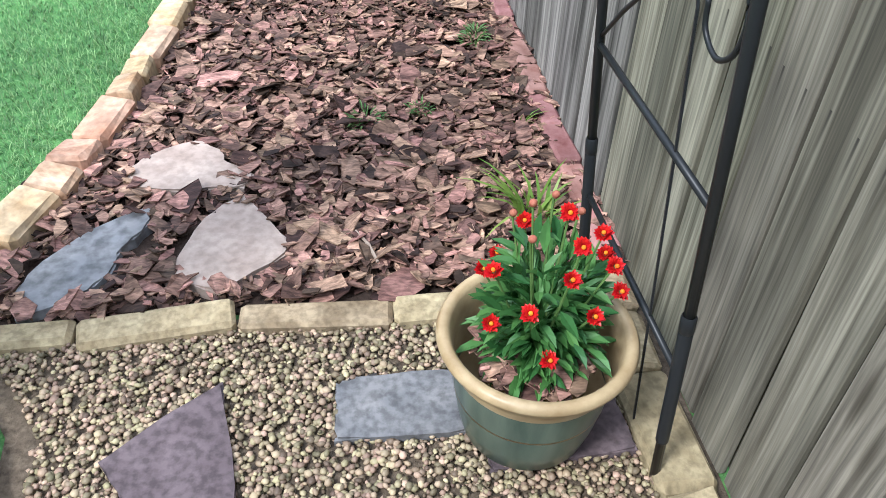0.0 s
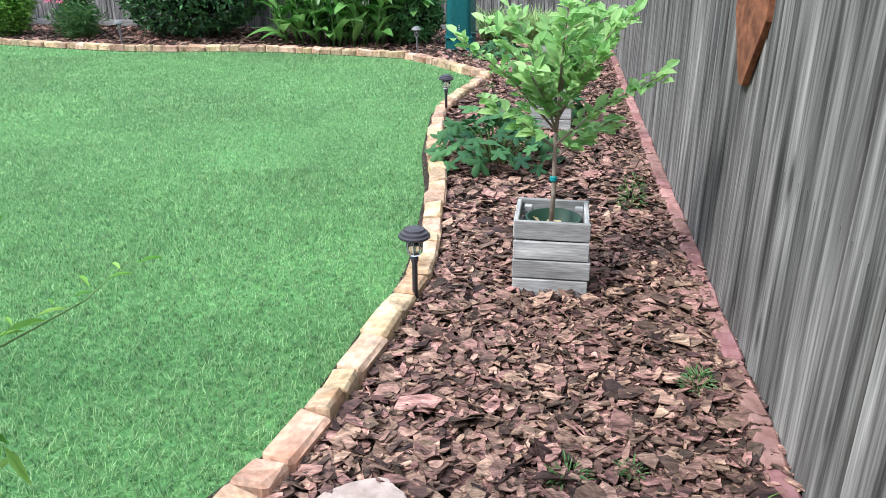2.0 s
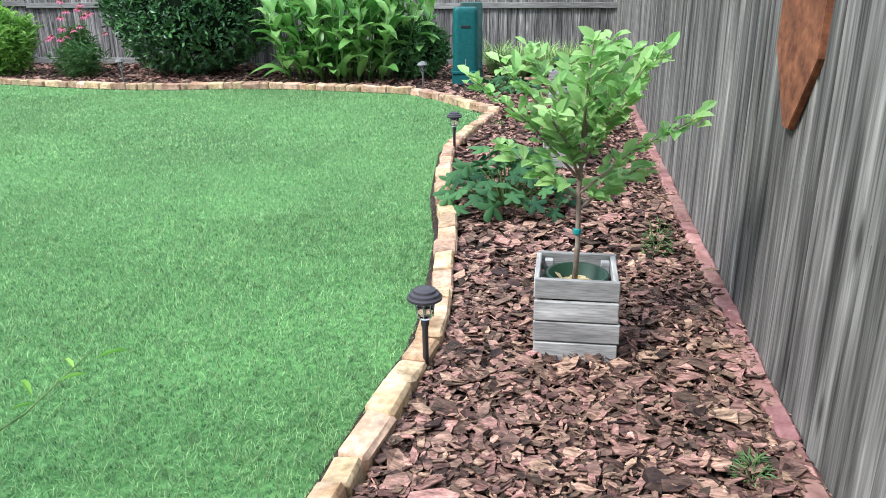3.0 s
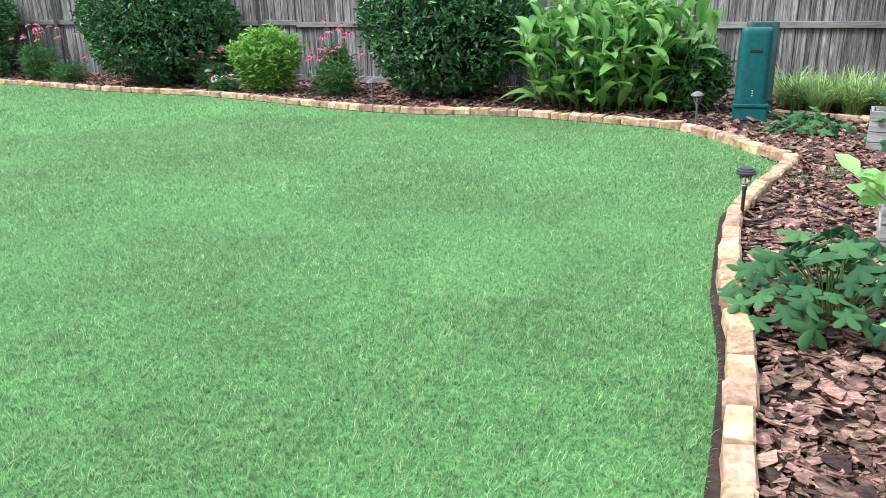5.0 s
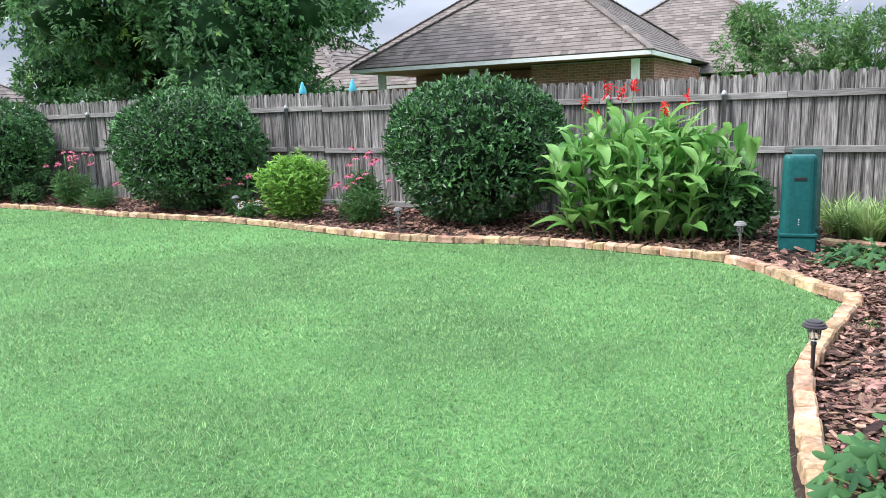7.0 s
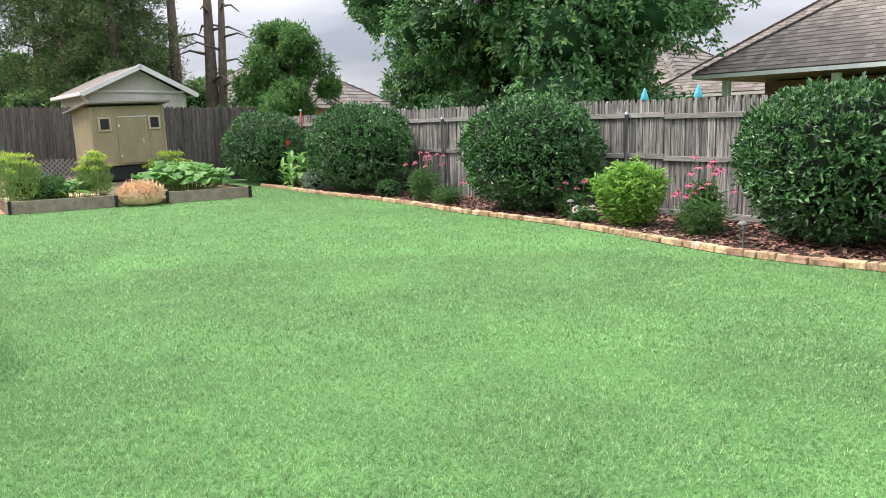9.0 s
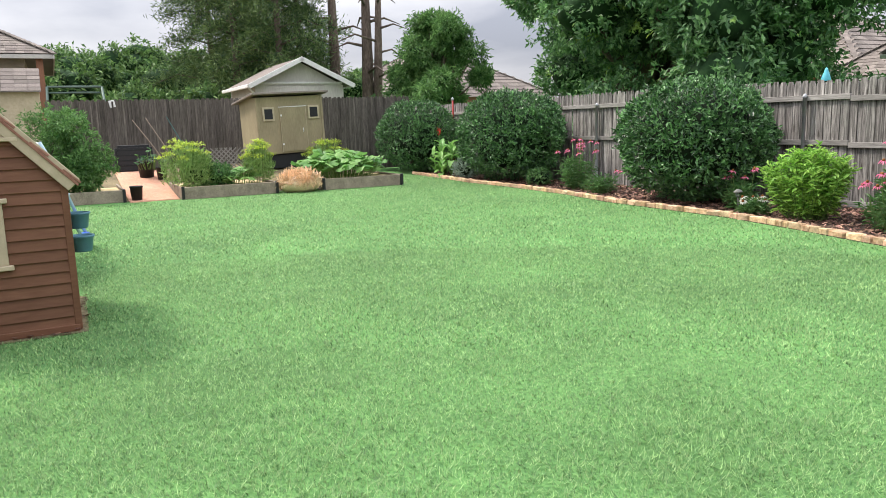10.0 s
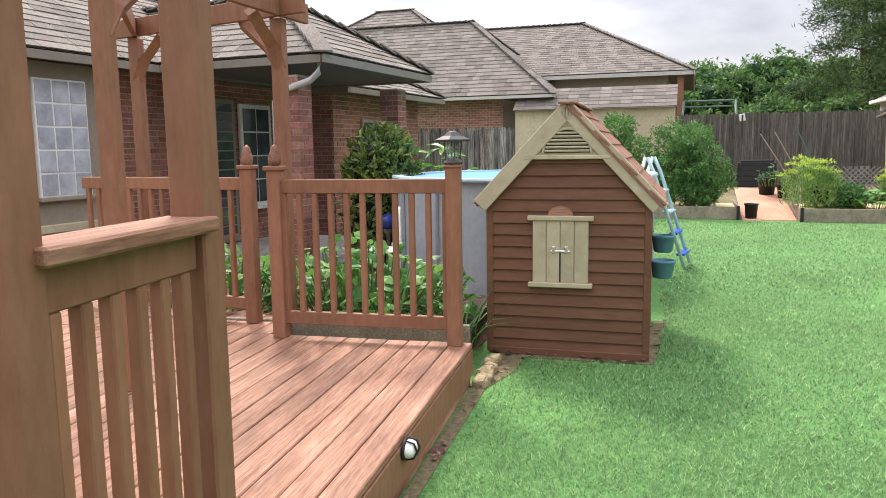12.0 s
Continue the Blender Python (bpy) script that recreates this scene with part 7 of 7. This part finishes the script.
solid(farhouse, "wall", -61.5, -44.4, 22.4, 33.6, 0, 3.0, M_HOUSE_BRICK)
part("vent_pipe", tube([(-52, 28, 6.2), (-52, 28, 7.4)], 0.08, 8), M_STEEL, farhouse)
farhouse2 = thing("distant_house", "distant house roof beyond the large tree", "house", pose(0, 0, 0))
hip_roof(farhouse2, -34, -22, 34, 46, 3.0, 0.62, M_SHINGLE, 0.4, 0.7, sides="es")
solid(farhouse2, "wall", -33.5, -22.5, 34.5, 45.5, 0, 3.0, M_HOUSE_BRICK)

# play frame showing above the west fence
frame_set = thing("swing_frame", "green painted metal swing frame behind the fence", "swing", pose(-27.5, 3.9, 0))
M_SWING = plain("dull_green_paint", (0.11, 0.17, 0.14), 0.5)
part("top_bar", tube([(0, -0.75, 2.9), (0, 0.8, 2.9)], 0.035, 8), M_SWING, frame_set, smooth=True)
part("lower_bar", tube([(0, -0.7, 2.72), (0, 0.75, 2.72)], 0.03, 8), M_SWING, frame_set, smooth=True)
for y in (-0.75, 0.8):
    for x in (-0.8, 0.8):
        part("leg", tube([(0, y, 2.9), (x, y * 1.25, -0.05)], 0.04, 8), M_SWING, frame_set, smooth=True)

# pale hut behind the west fence
M_HUT = surf("pale_grey_siding", (0.50, 0.48, 0.45), (0.64, 0.62, 0.58), 9, 0.7, 0.2, stretch=(6, 6, 0.6), stain=0.12)
hut = thing("garden_hut", "pale siding hut with a white-edged gable roof", "shed", pose(-29.0, 11.6, 0, 0, 0, 0))
part("wall", box(4.2, 3.4, 3.0, 0.01, (-2.1, 0, 1.5)), M_HUT, hut)
gb_ = bmesh.new()
hp = [(-1.7, 2.98), (1.7, 2.98), (0, 3.85)]
a_ = [gb_.verts.new((0.0, y, z)) for y, z in hp]
b_ = [gb_.verts.new((-4.2, y, z)) for y, z in hp]
gb_.faces.new(a_), gb_.faces.new(b_)
for i in range(3):
    gb_.faces.new((a_[i], a_[(i + 1) % 3], b_[(i + 1) % 3], b_[i]))
part("gable", gb_, M_HUT, hut)
part("gable_band", box(0.05, 3.3, 0.07, 0.005, (0.03, 0, 3.08)), M_WHITE, hut)
for s in (-1, 1):
    part("roof_slope", box_mesh(4.7, 2.25, 0.06, 0.006, M_SHINGLE), None, hut, m=pose(-1.95, s * 0.98, 3.46, -s * 26, 0, 0))
    part("barge_board", box_mesh(0.05, 2.28, 0.17, 0.006, M_WHITE), None, hut, "white barge board", pose(0.42, s * 0.98, 3.44, -s * 26, 0, 0))
    part("gutter", box_mesh(4.7, 0.10, 0.12, 0.01, M_WHITE), None, hut, m=pose(-1.95, s * 2.0, 2.96))
part("downspout", tube([(0.1, -1.95, 2.9), (0.06, -1.75, 2.7), (0.06, -1.72, 0.2)], 0.045, 8), M_WHITE, hut)

# ---- coop, beds and garden clutter ----
M_COOP = surf("olive_beige_paint", (0.27, 0.228, 0.14), (0.35, 0.30, 0.19), 12, 0.65, 0.2, stretch=(4, 4, 0.7), vary=0.04, stain=0.15)
GZ = 0.34
coop = thing("garden_coop", "olive-beige wooden coop with two small windows and door", "shed", pose(-21.0, 8.95, GZ, 2.0, 0, 6))
part("body", box(1.3, 1.90, 1.5, 0.008, (-0.65, 0, 0.44 + 0.75)), M_COOP, coop)
part("roof", box(1.75, 2.16, 0.05, 0.006, (0, 0, 0)), M_GUTTER, coop, "thin sloping lean-to roof", pose(-0.70, 0.0, 1.93, 0, -7, 0))
for s in (-0.9, 0.9):
    for x in (-0.1, -1.2):
        part("leg", box_mesh(0.1, 0.1, 0.46, 0.005, M_TIMBER), None, coop, m=pose(x, s, 0.23))
# no real skirt: a black block paints the shade beneath the raised floor
part("skirt", box(1.2, 1.9, 0.36, 0.01, (-0.66, 0, 0.24)), M_BLACK_PLASTIC, coop, "black block standing in for shade under the coop floor")
dr = part("door", box_mesh(0.03, 0.72, 1.16, 0.005, M_COOP), None, coop, "beige door with white hinges", pose(0.016, 0.06, 1.07))
part("door_trim", box(0.015, 0.80, 0.02, 0.002, (0.02, 0, 0.6)), M_WHITE, dr)
for s in (-1, 1):
    part("door_edge", box(0.012, 0.014, 1.16, 0.002, (0.02, s * 0.365, 0)), M_BEIGE, dr)
    part("hinge", box(0.012, 0.05, 0.05, 0.003, (0.022, -0.34, s * 0.38)), M_WHITE, dr)
part("handle", tube([(0.03, 0.25, -0.08), (0.06, 0.25, -0.05), (0.03, 0.25, 0.02)], 0.012, 8), M_WHITE, dr)
for s in (-0.62, 0.66):
    wi = part("window", box_mesh(0.03, 0.32, 0.36, 0.005, M_BEIGE), None, coop, "small dark square window", pose(0.016, s, 1.50))
    part("pane", box_mesh(0.01, 0.22, 0.26, 0.003, M_BLACK_PLASTIC), None, wi, m=pose(0.017, 0, 0))
for y in (-1.0, 1.0):
    part("corner_board", box_mesh(0.02, 0.06, 1.5, 0.003, M_COOP), None, coop, m=pose(0.011, y * 0.91, 1.19))


def raised_bed(x0, x1, y0, y1, h, label, z=0.0):
    th = thing("raised_bed", label, "raised bed", pose((x0 + x1) / 2, (y0 + y1) / 2, z), "vegetable beds")
    w, d = x1 - x0, y1 - y0
    for s in (-1, 1):
        part("board", box_mesh(0.045, round(d, 2), h, 0.006, M_TIMBER), None, th, m=pose(s * (w / 2 - 0.022), 0, h / 2))
        part("board", box_mesh(0.045, round(w - 0.1, 2), h, 0.006, M_TIMBER), None, th, m=pose(0, s * (d / 2 - 0.022), h / 2, 0, 0, 90))
        for q_ in (-1, 1):
            part("corner_stake", box_mesh(0.06, 0.06, h + 0.04, 0.004, M_BLACK_PLASTIC), None, th, m=pose(s * (w / 2 + 0.03), q_ * (d / 2 - 0.03), h / 2))
    part("soil", box(w - 0.1, d - 0.1, h * 0.8, 0.01, (0, 0, h * 0.4)), M_STRAW, th, "straw-covered soil")
    return th


raised_bed(-20.2, -17.75, 5.5, 7.6, 0.26, "grey timber raised bed with dill and herbs")
raised_bed(-20.2, -17.7, 8.62, 10.65, 0.26, "grey timber raised bed full of squash")
raised_bed(-20.8, -18.1, 0.6, 4.42, 0.26, "grey timber raised bed with tomato plants")
wk = bmesh.new()
wv = [[wk.verts.new((x, y, z)) for y in (4.47, 5.48)] for x, z in ((-17.88, 0.0), (-17.89, 0.022), (-18.2, 0.03), (-21.7, 0.452), (-22.2, 0.452))]
for a, b in zip(wv, wv[1:]):
    wk.faces.new((a[0], a[1], b[1], b[0]))
walkway = part("chip_walk", wk, surf("pinkish_wood_chips", (0.48, 0.22, 0.14), (0.72, 0.42, 0.29), 24, 0.9, 0.8, stain=0.25, fine=0.4, depth=0.02), None)
tagged(walkway, "pinkish wood chip path between vegetable beds", "path", kind="structure")

bale = thing("straw_bale", "loose golden straw bale between the raised beds", "straw", pose(-17.75, 8.10, 0))
bb = bmesh.new()
bmesh.ops.create_icosphere(bb, subdivisions=3, radius=1.0)
for v in bb.verts:
    k = 1 + 0.15 * noise.noise(v.co * 3)
    v.co = Vector((v.co.x * 0.36 * k, max(-1, min(1, v.co.y * 1.2)) * 0.42 * k, max(0.0, 0.2 + v.co.z * 0.24 * k)))
M_BALE = surf("golden_straw", (0.70, 0.46, 0.29), (0.95, 0.74, 0.52), 30, 0.9, 0.5, stretch=(1, 3, 2), vary=0.2, island=True, depth=0.006)
part("bale", bb, M_BALE, bale, smooth=True)
ns = 1500
dd_ = unit_rows(rng.normal(0, 1, (ns, 3)))
dd_[:, 2] = np.abs(dd_[:, 2])
part("loose_straw", leaf_cloud("loose_straw", dd_ * np.array([0.36, 0.45, 0.26]) + np.array([0, 0, 0.19]), rng.normal(0, 1, (ns, 3)), dd_, 0.17, 0.035, M_BALE, rng), None, bale)

M_DILL = leafy("dill_yellow_green", (0.36, 0.52, 0.05), (0.62, 0.74, 0.13), 0.6, 0.35)
M_DILL_LOW = leafy("dill_feather", (0.18, 0.34, 0.09), (0.36, 0.52, 0.19), 0.6, 0.35)


def dill(x, y, r, h, label, seed, z=0.2):
    rw = np.random.default_rng(seed)
    th = thing("dill_plant", label, "plant", pose(x, y, z), "dill plants")
    nn = 1500
    a, q_ = rw.uniform(0, 6.283, nn), np.sqrt(rw.uniform(0, 1, nn)) * r
    p = np.stack([q_ * np.cos(a), q_ * np.sin(a), rw.uniform(0.05, 0.85, nn) ** 0.8 * h * (1 - 0.5 * (q_ / r) ** 2)], 1)
    part("foliage", leaf_cloud("foliage", p, rw.normal(0, 0.6, (nn, 3)) + np.array([0, 0, 0.8]), rw.normal(0, 1, (nn, 3)), 0.13, 0.06, M_DILL_LOW, rw), None, th)
    for k in range(16):
        b, u = k * 2.4, math.sqrt((k + 0.5) / 16) * r
        top = (u * math.cos(b), u * math.sin(b), h * (1.0 - 0.42 * (u / r) ** 2) * rw.uniform(0.86, 1.02))
        part("stalk", tube([(top[0] * 0.5, top[1] * 0.5, 0), top], 0.006, 5), M_STEM, th)
        m_ = 60
        c, e = rw.uniform(0, 6.283, m_), np.sqrt(rw.uniform(0, 1, m_)) * 0.14
        pp = np.stack([top[0] + e * np.cos(c), top[1] + e * np.sin(c), top[2] + 0.05 - e * 0.3 + rw.normal(0, 0.012, m_)], 1)
        umbel = part("flower_head", leaf_cloud("umbel", pp, rw.normal(0, 1, (m_, 3)), np.tile([0, 0, 1.0], (m_, 1)), 0.055, 0.3, M_DILL, rw), None, th, "yellow dill flower head")
        tagged(umbel, kind="stuff")
    return th


dill(-18.6, 5.75, 0.52, 1.12, "tall feathery dill with yellow flower heads", 1)
dill(-18.7, 7.4, 0.34, 1.05, "tall feathery dill with yellow flower heads", 2)
dill(-20.0, 9.5, 0.55, 0.95, "feathery dill with yellow flower heads behind the squash", 3)
shrub(-18.9, 6.5, 0.45, 0.4, 0.72, "bushy green herb plant in the raised bed", 33, M_MIDGREEN, 1500, 0.10, "herb_plant", "plant", 0.3)
shrub(-18.8, 6.0, 0.35, 0.35, 1.05, "feathery grey-green herb plant in the raised bed", 34, M_DILL_LOW, 1300, 0.10, "herb_plant", "plant", 0.3)
leafy_patch(-18.75, 9.45, 0.9, 1.12, 0.70, 200, "spreading squash plant with large green leaves", 21, 0.2)
leafy_patch(-18.6, 6.95, 0.3, 0.4, 0.4, 26, "green squash plant in the raised bed", 22, 0.2)
M_TOMATO = leafy("tomato_leaf", (0.05, 0.15, 0.04), (0.19, 0.36, 0.11), 0.6, 0.3, vary=0.25)
for x, y, r, h, lab in ((-18.15, 4.64, 0.13, 0.3, "black plastic nursery pot beside the path"), (-20.9, 5.15, 0.2, 0.42, "black plastic nursery pot with leafy plant"), (-20.4, 5.45, 0.13, 0.28, "small black nursery pot on the path")):
    np_ = thing("nursery_pot", lab, "pot", pose(x, y, 0.0), "black nursery pots")
    zb = 0.0 if x > -18.5 else 0.30
    part("tub", lathe([(0, zb), (r * 0.8, zb), (r, zb + h), (r * 1.07, zb + h), (r * 1.07, zb + h + 0.03), (r * 0.95, zb + h + 0.03), (r * 0.9, zb + h * 0.85), (0, zb + h * 0.85)], 20), M_BLACK_PLASTIC, np_, smooth=True)
leafy_patch(-20.6, 5.25, 0.38, 0.4, 0.5, 26, "green leafy plant in black nursery pots", 23, 0.55, "potted_plant", FIGS)
comp = thing("compost_bin", "black plastic compost bin by the fence", "bin", pose(-22.3, 5.0, 0.34))
part("bin_body", box(0.7, 1.0, 0.78, 0.06, (0, 0, 0.39), 0.88, 2), M_BLACK_PLASTIC, comp)
for k in range(5):
    part("slat", box(0.01, 0.9 - 0.02 * k, 0.03, 0.002, (0.345 - 0.008 * k, 0, 0.14 + 0.13 * k)), M_BLACK, comp)
lat = thing("lattice_panel", "grey wooden lattice panel beside the coop", "lattice", pose(-21.4, 7.15, 0.34))
for k in range(8):
    for s in (-1, 1):
        part("lath", box_mesh(0.012, 0.03, 0.78, 0.002, M_RAIL), None, lat, m=pose(0.006 * s, -0.42 + 0.12 * k, 0.36, s * 45, 0, 0))
for k, (y, t_) in enumerate(((6.0, 28), (6.25, 24), (6.7, 20))):
    po = part("garden_stick", tube([(0, 0, 0), (0.02, 0.01, 0.8), (0.0, 0.0, 1.7)], [0.02, 0.018, 0.012], 7), M_TWIG if k < 2 else M_UTILITY_OLD, None, m=pose(-23.4, y, 0.42, t_, -24, 0))
    tagged(po, "bare wooden garden pole leaning on the fence", "pole")
bag = part("white_tag", box(0.02, 0.16, 0.2, 0.01), M_WHITE, None, m=pose(-24.482, 4.75, 2.26, 10, 0, 0))
tagged(bag, "white tag hanging on the fence top", "tag")

# ---- trees and tall plants ----
M_OAK = leafy("oak_leaf", (0.045, 0.14, 0.055), (0.21, 0.41, 0.145), 0.42, 0.32, vary=0.3, tips=((0.34, 0.52, 0.11), 1.1, 0.635), spec=0.5)
M_TREE2 = leafy("mid_tree_leaf", (0.05, 0.15, 0.04), (0.20, 0.37, 0.12), 0.5, 0.35)
M_PINE = leafy("pine_needles", (0.03, 0.085, 0.034), (0.19, 0.28, 0.09), 0.6, 0.2, vary=0.4)
M_HEDGE_FAR = leafy("far_tree_leaf", (0.045, 0.125, 0.038), (0.20, 0.34, 0.105), 0.6, 0.25, vary=0.4)
M_MYRTLE = leafy("myrtle_leaf", (0.07, 0.17, 0.05), (0.19, 0.33, 0.11), 0.5, 0.35)


def tree(x, y, blobs, trunk_h, trunk_r, mat, label, seed, leaf=0.2, per=900, lw=0.28, name="tree", lean=0.0, category="tree", dense=0.0):
    """A tapered trunk, limbs to each mass of the crown, and tufts of leaves with gaps between. dense: size of the dark
    balls that paint the inner shade.
    """
    rw = np.random.default_rng(seed)
    th = thing(name, label, category, pose(x, y, 0))
    top = max(b[2] for b in blobs)
    part("trunk", tube([(0, 0, -0.1), (lean * 0.3, 0.03, trunk_h * 0.5), (lean, 0, trunk_h), (lean * 1.2, 0, top * 0.85)], [trunk_r * 1.25, trunk_r, trunk_r * 0.75, trunk_r * 0.2], 10), M_TRUNK, th, smooth=True)
    pos, way, up = [], [], []
    heart = bmesh.new()
    for bx, by, bz, br in blobs:
        part("limb", tube([(lean * 0.9, 0, min(trunk_h, bz) * 0.9), (bx * 0.5 + lean * 0.4, by * 0.5, (trunk_h + bz) / 2), (bx, by, bz)], [trunk_r * 0.5, trunk_r * 0.3, trunk_r * 0.08], 7), M_TRUNK, th, smooth=True)
        # solid dark balls behind the leaves give the crown its inner shade
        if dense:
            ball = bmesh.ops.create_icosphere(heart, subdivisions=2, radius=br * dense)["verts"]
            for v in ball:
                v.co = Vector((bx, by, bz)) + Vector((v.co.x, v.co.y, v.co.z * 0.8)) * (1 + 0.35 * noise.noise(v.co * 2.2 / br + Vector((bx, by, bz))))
        # sprays: leaves fan out from the end of each twig
        tn = per // 12
        d = unit_rows(rw.normal(0, 1, (tn, 3)))
        lump = np.array([noise.noise(Vector(q) * 2.1 + Vector((bx, by, bz))) + 0.5 * noise.noise(Vector(q) * 5.3 + Vector((by, bz, bx))) for q in d])
        c = np.array([bx, by, bz]) + d * (br * (0.84 + 0.30 * lump) * rw.uniform(0.55, 1, tn) ** 0.35)[:, None] * np.array([1, 1, 0.82])
        dd = np.repeat(d, 12, 0)
        pos.append(np.repeat(c, 12, 0) + rw.normal(0, leaf * 0.38, (tn * 12, 3)))
        way.append(rw.normal(0, 0.62, (tn * 12, 3)) + dd * 0.6 + np.array([0, 0, -0.2]))
        up.append(dd * 0.6 + rw.normal(0, 0.4, (tn * 12, 3)) + np.array([0, 0, 0.7]))
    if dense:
        part("inner_crown", heart, M_CROWN_SHADE, th, "dark balls painted as the shade inside the crown", smooth=True)
    else:
        heart.free()
    part("crown", leaf_cloud("crown", np.concatenate(pos), np.concatenate(way), np.concatenate(up), leaf, lw, mat, rw, leaf > 0.086), None, th)
    return th


def blob_set(seed, n, rx, ry, z0, z1, r):
    rr = random.Random(seed)
    return [(rx * rr.uniform(-1, 1), ry * rr.uniform(-1, 1), z0 + (z1 - z0) * rr.uniform(0, 1), r * rr.uniform(0.75, 1.2)) for _ in range(n)]


tree(-19.3, 2.75, blob_set(91, 20, 0.7, 1.0, 0.45, 2.0, 0.44), 0.5, 0.03, M_TOMATO, "tall tangled green tomato plants in a cage", 35, 0.10, 650, 0.28, "tomato_plant", 0.0, "plant")
tree(-18.75, 3.55, blob_set(92, 12, 0.45, 0.5, 0.35, 1.1, 0.36), 0.3, 0.02, M_TOMATO, "dense green tomato plant at the bed corner", 36, 0.09, 550, 0.28, "tomato_plant", 0.0, "plant")
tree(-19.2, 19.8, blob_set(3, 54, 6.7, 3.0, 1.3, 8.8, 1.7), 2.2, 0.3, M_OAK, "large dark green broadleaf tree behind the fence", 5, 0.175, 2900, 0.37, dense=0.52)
cone = random.Random(7)
mid_blobs = []
for k in range(64):
    u = (k / 63) ** 0.85
    reach = 3.3 * (1 - 0.82 * u)
    mid_blobs.append((reach * cone.uniform(-1, 1), reach * 0.7 * cone.uniform(-1, 1), 1.7 + 3.6 * u + cone.uniform(-0.3, 0.5), cone.uniform(0.35, 0.75) * (1 - 0.3 * u)))
tree(-28.2, 17.0, mid_blobs, 1.8, 0.12, M_TREE2, "mid-sized light green tree behind the fence corner", 6, 0.21, 620, 0.22, dense=0.28)
tree(-0.2, 16.6, blob_set(9, 18, 1.6, 0.8, 1.7, 2.9, 0.5), 1.2, 0.06, M_MYRTLE, "leafy crape myrtle with white blossoms behind the fence", 8, 0.085, 1000, 0.26, "crape_myrtle")
mf = np.random.default_rng(2)
wf = leaf_cloud("blossom", np.stack([mf.uniform(-1.6, 1.6, 60), mf.uniform(-0.8, -0.2, 60), mf.uniform(2.2, 3.2, 60)], 1).repeat(5, 0) + mf.normal(0, 0.04, (300, 3)), mf.normal(0, 1, (300, 3)), mf.normal(0, 1, (300, 3)), 0.045, 0.4, M_WHITE_PETAL, mf)
part("blossom", wf, None, bpy.data.objects["crape_myrtle"], "small white blossoms")


def pine(x, y, h, r, label, seed, first=3.2, bare=False, spread=2.6, lean=0.0):
    rw = np.random.default_rng(seed)
    th = thing("pine_tree", label, "tree", pose(x, y, 0), "tall pines")
    part("trunk", tube([(0, 0, -0.1), (lean * 0.4, 0.05, h * 0.4), (lean, 0, h)], [r * 1.2, r, r * 0.35], 10), M_TRUNK, th, smooth=True)
    pos, way, up = [], [], []
    nb = 11 if bare else 34
    for k in range(nb):
        z = first + (h - first) * (k + rw.uniform(0, 1)) / nb
        a = k * 2.4 + rw.uniform(-0.4, 0.4)
        l = spread * (1 - 0.55 * (z - first) / (h - first)) * rw.uniform(0.6, 1.1)
        p = [Vector((lean * z / h, 0, z)), Vector((lean * z / h + l * 0.55 * math.cos(a), l * 0.55 * math.sin(a), z + 0.12 * l)), Vector((lean * z / h + l * math.cos(a), l * math.sin(a), z - 0.06 * l))]
        part("limb", tube(p, [r * 0.32, r * 0.2, 0.015], 6), M_TRUNK, th, smooth=True)
        if not bare:
            for u in np.linspace(0.3, 1, 8):
                q_ = p[0].lerp(p[1], u * 2) if u < 0.5 else p[1].lerp(p[2], u * 2 - 1)
                n_ = 74
                pos.append(np.array(q_[:]) + rw.normal(0, 0.34, (n_, 3)) * np.array([1, 1, 0.6]))
                way.append(rw.normal(0, 0.7, (n_, 3)) + np.array([0.5 * math.cos(a), 0.5 * math.sin(a), 0.25]))
                up.append(rw.normal(0, 1, (n_, 3)) + np.array([0, 0, 0.5]))
    if not bare:
        part("needles", leaf_cloud("needles", np.concatenate(pos), np.concatenate(way), np.concatenate(up), 0.26, 0.11, M_PINE, rw, True), None, th)
    return th


for k, (x, y, h, r) in enumerate(((-38, 11.2, 13, 0.17), (-35.5, 12.6, 12, 0.15), (-39, 14.6, 13, 0.17), (-41, 13.0, 13, 0.16), (-43, 11.0, 12, 0.15))):
    pine(x, y, h, r, "tall dark green pine with bare lower trunk", 40 + k, 2.4 + 0.2 * k, spread=3.0)
pine(-36, 15.4, 12, 0.24, "tall pine trunk with sparse bare limbs", 51, 3.0, True, 2.2)
pine(-35, 16.6, 11, 0.26, "tall pine trunk with sparse bare limbs", 52, 3.4, True, 2.4, 0.4)
pine(-35, 17.0, 10, 0.2, "tall leaning pine trunk with bare limbs", 53, 3.6, True, 2.4, 1.2)
for k, (x, y, s) in enumerate(((-44, 3.6, 1.0), (-42, 0.6, 0.9), (-47, 6.0, 1.15), (-45, -2.5, 1.0), (-50, 9.5, 1.2), (-52, 13.5, 1.2), (-48, 18.5, 1.0), (-60, 24, 1.3), (-52, 1.5, 1.2), (-40, 4.6, 0.55), (-38, 8.0, 0.6), (-39, 12.5, 0.6))):
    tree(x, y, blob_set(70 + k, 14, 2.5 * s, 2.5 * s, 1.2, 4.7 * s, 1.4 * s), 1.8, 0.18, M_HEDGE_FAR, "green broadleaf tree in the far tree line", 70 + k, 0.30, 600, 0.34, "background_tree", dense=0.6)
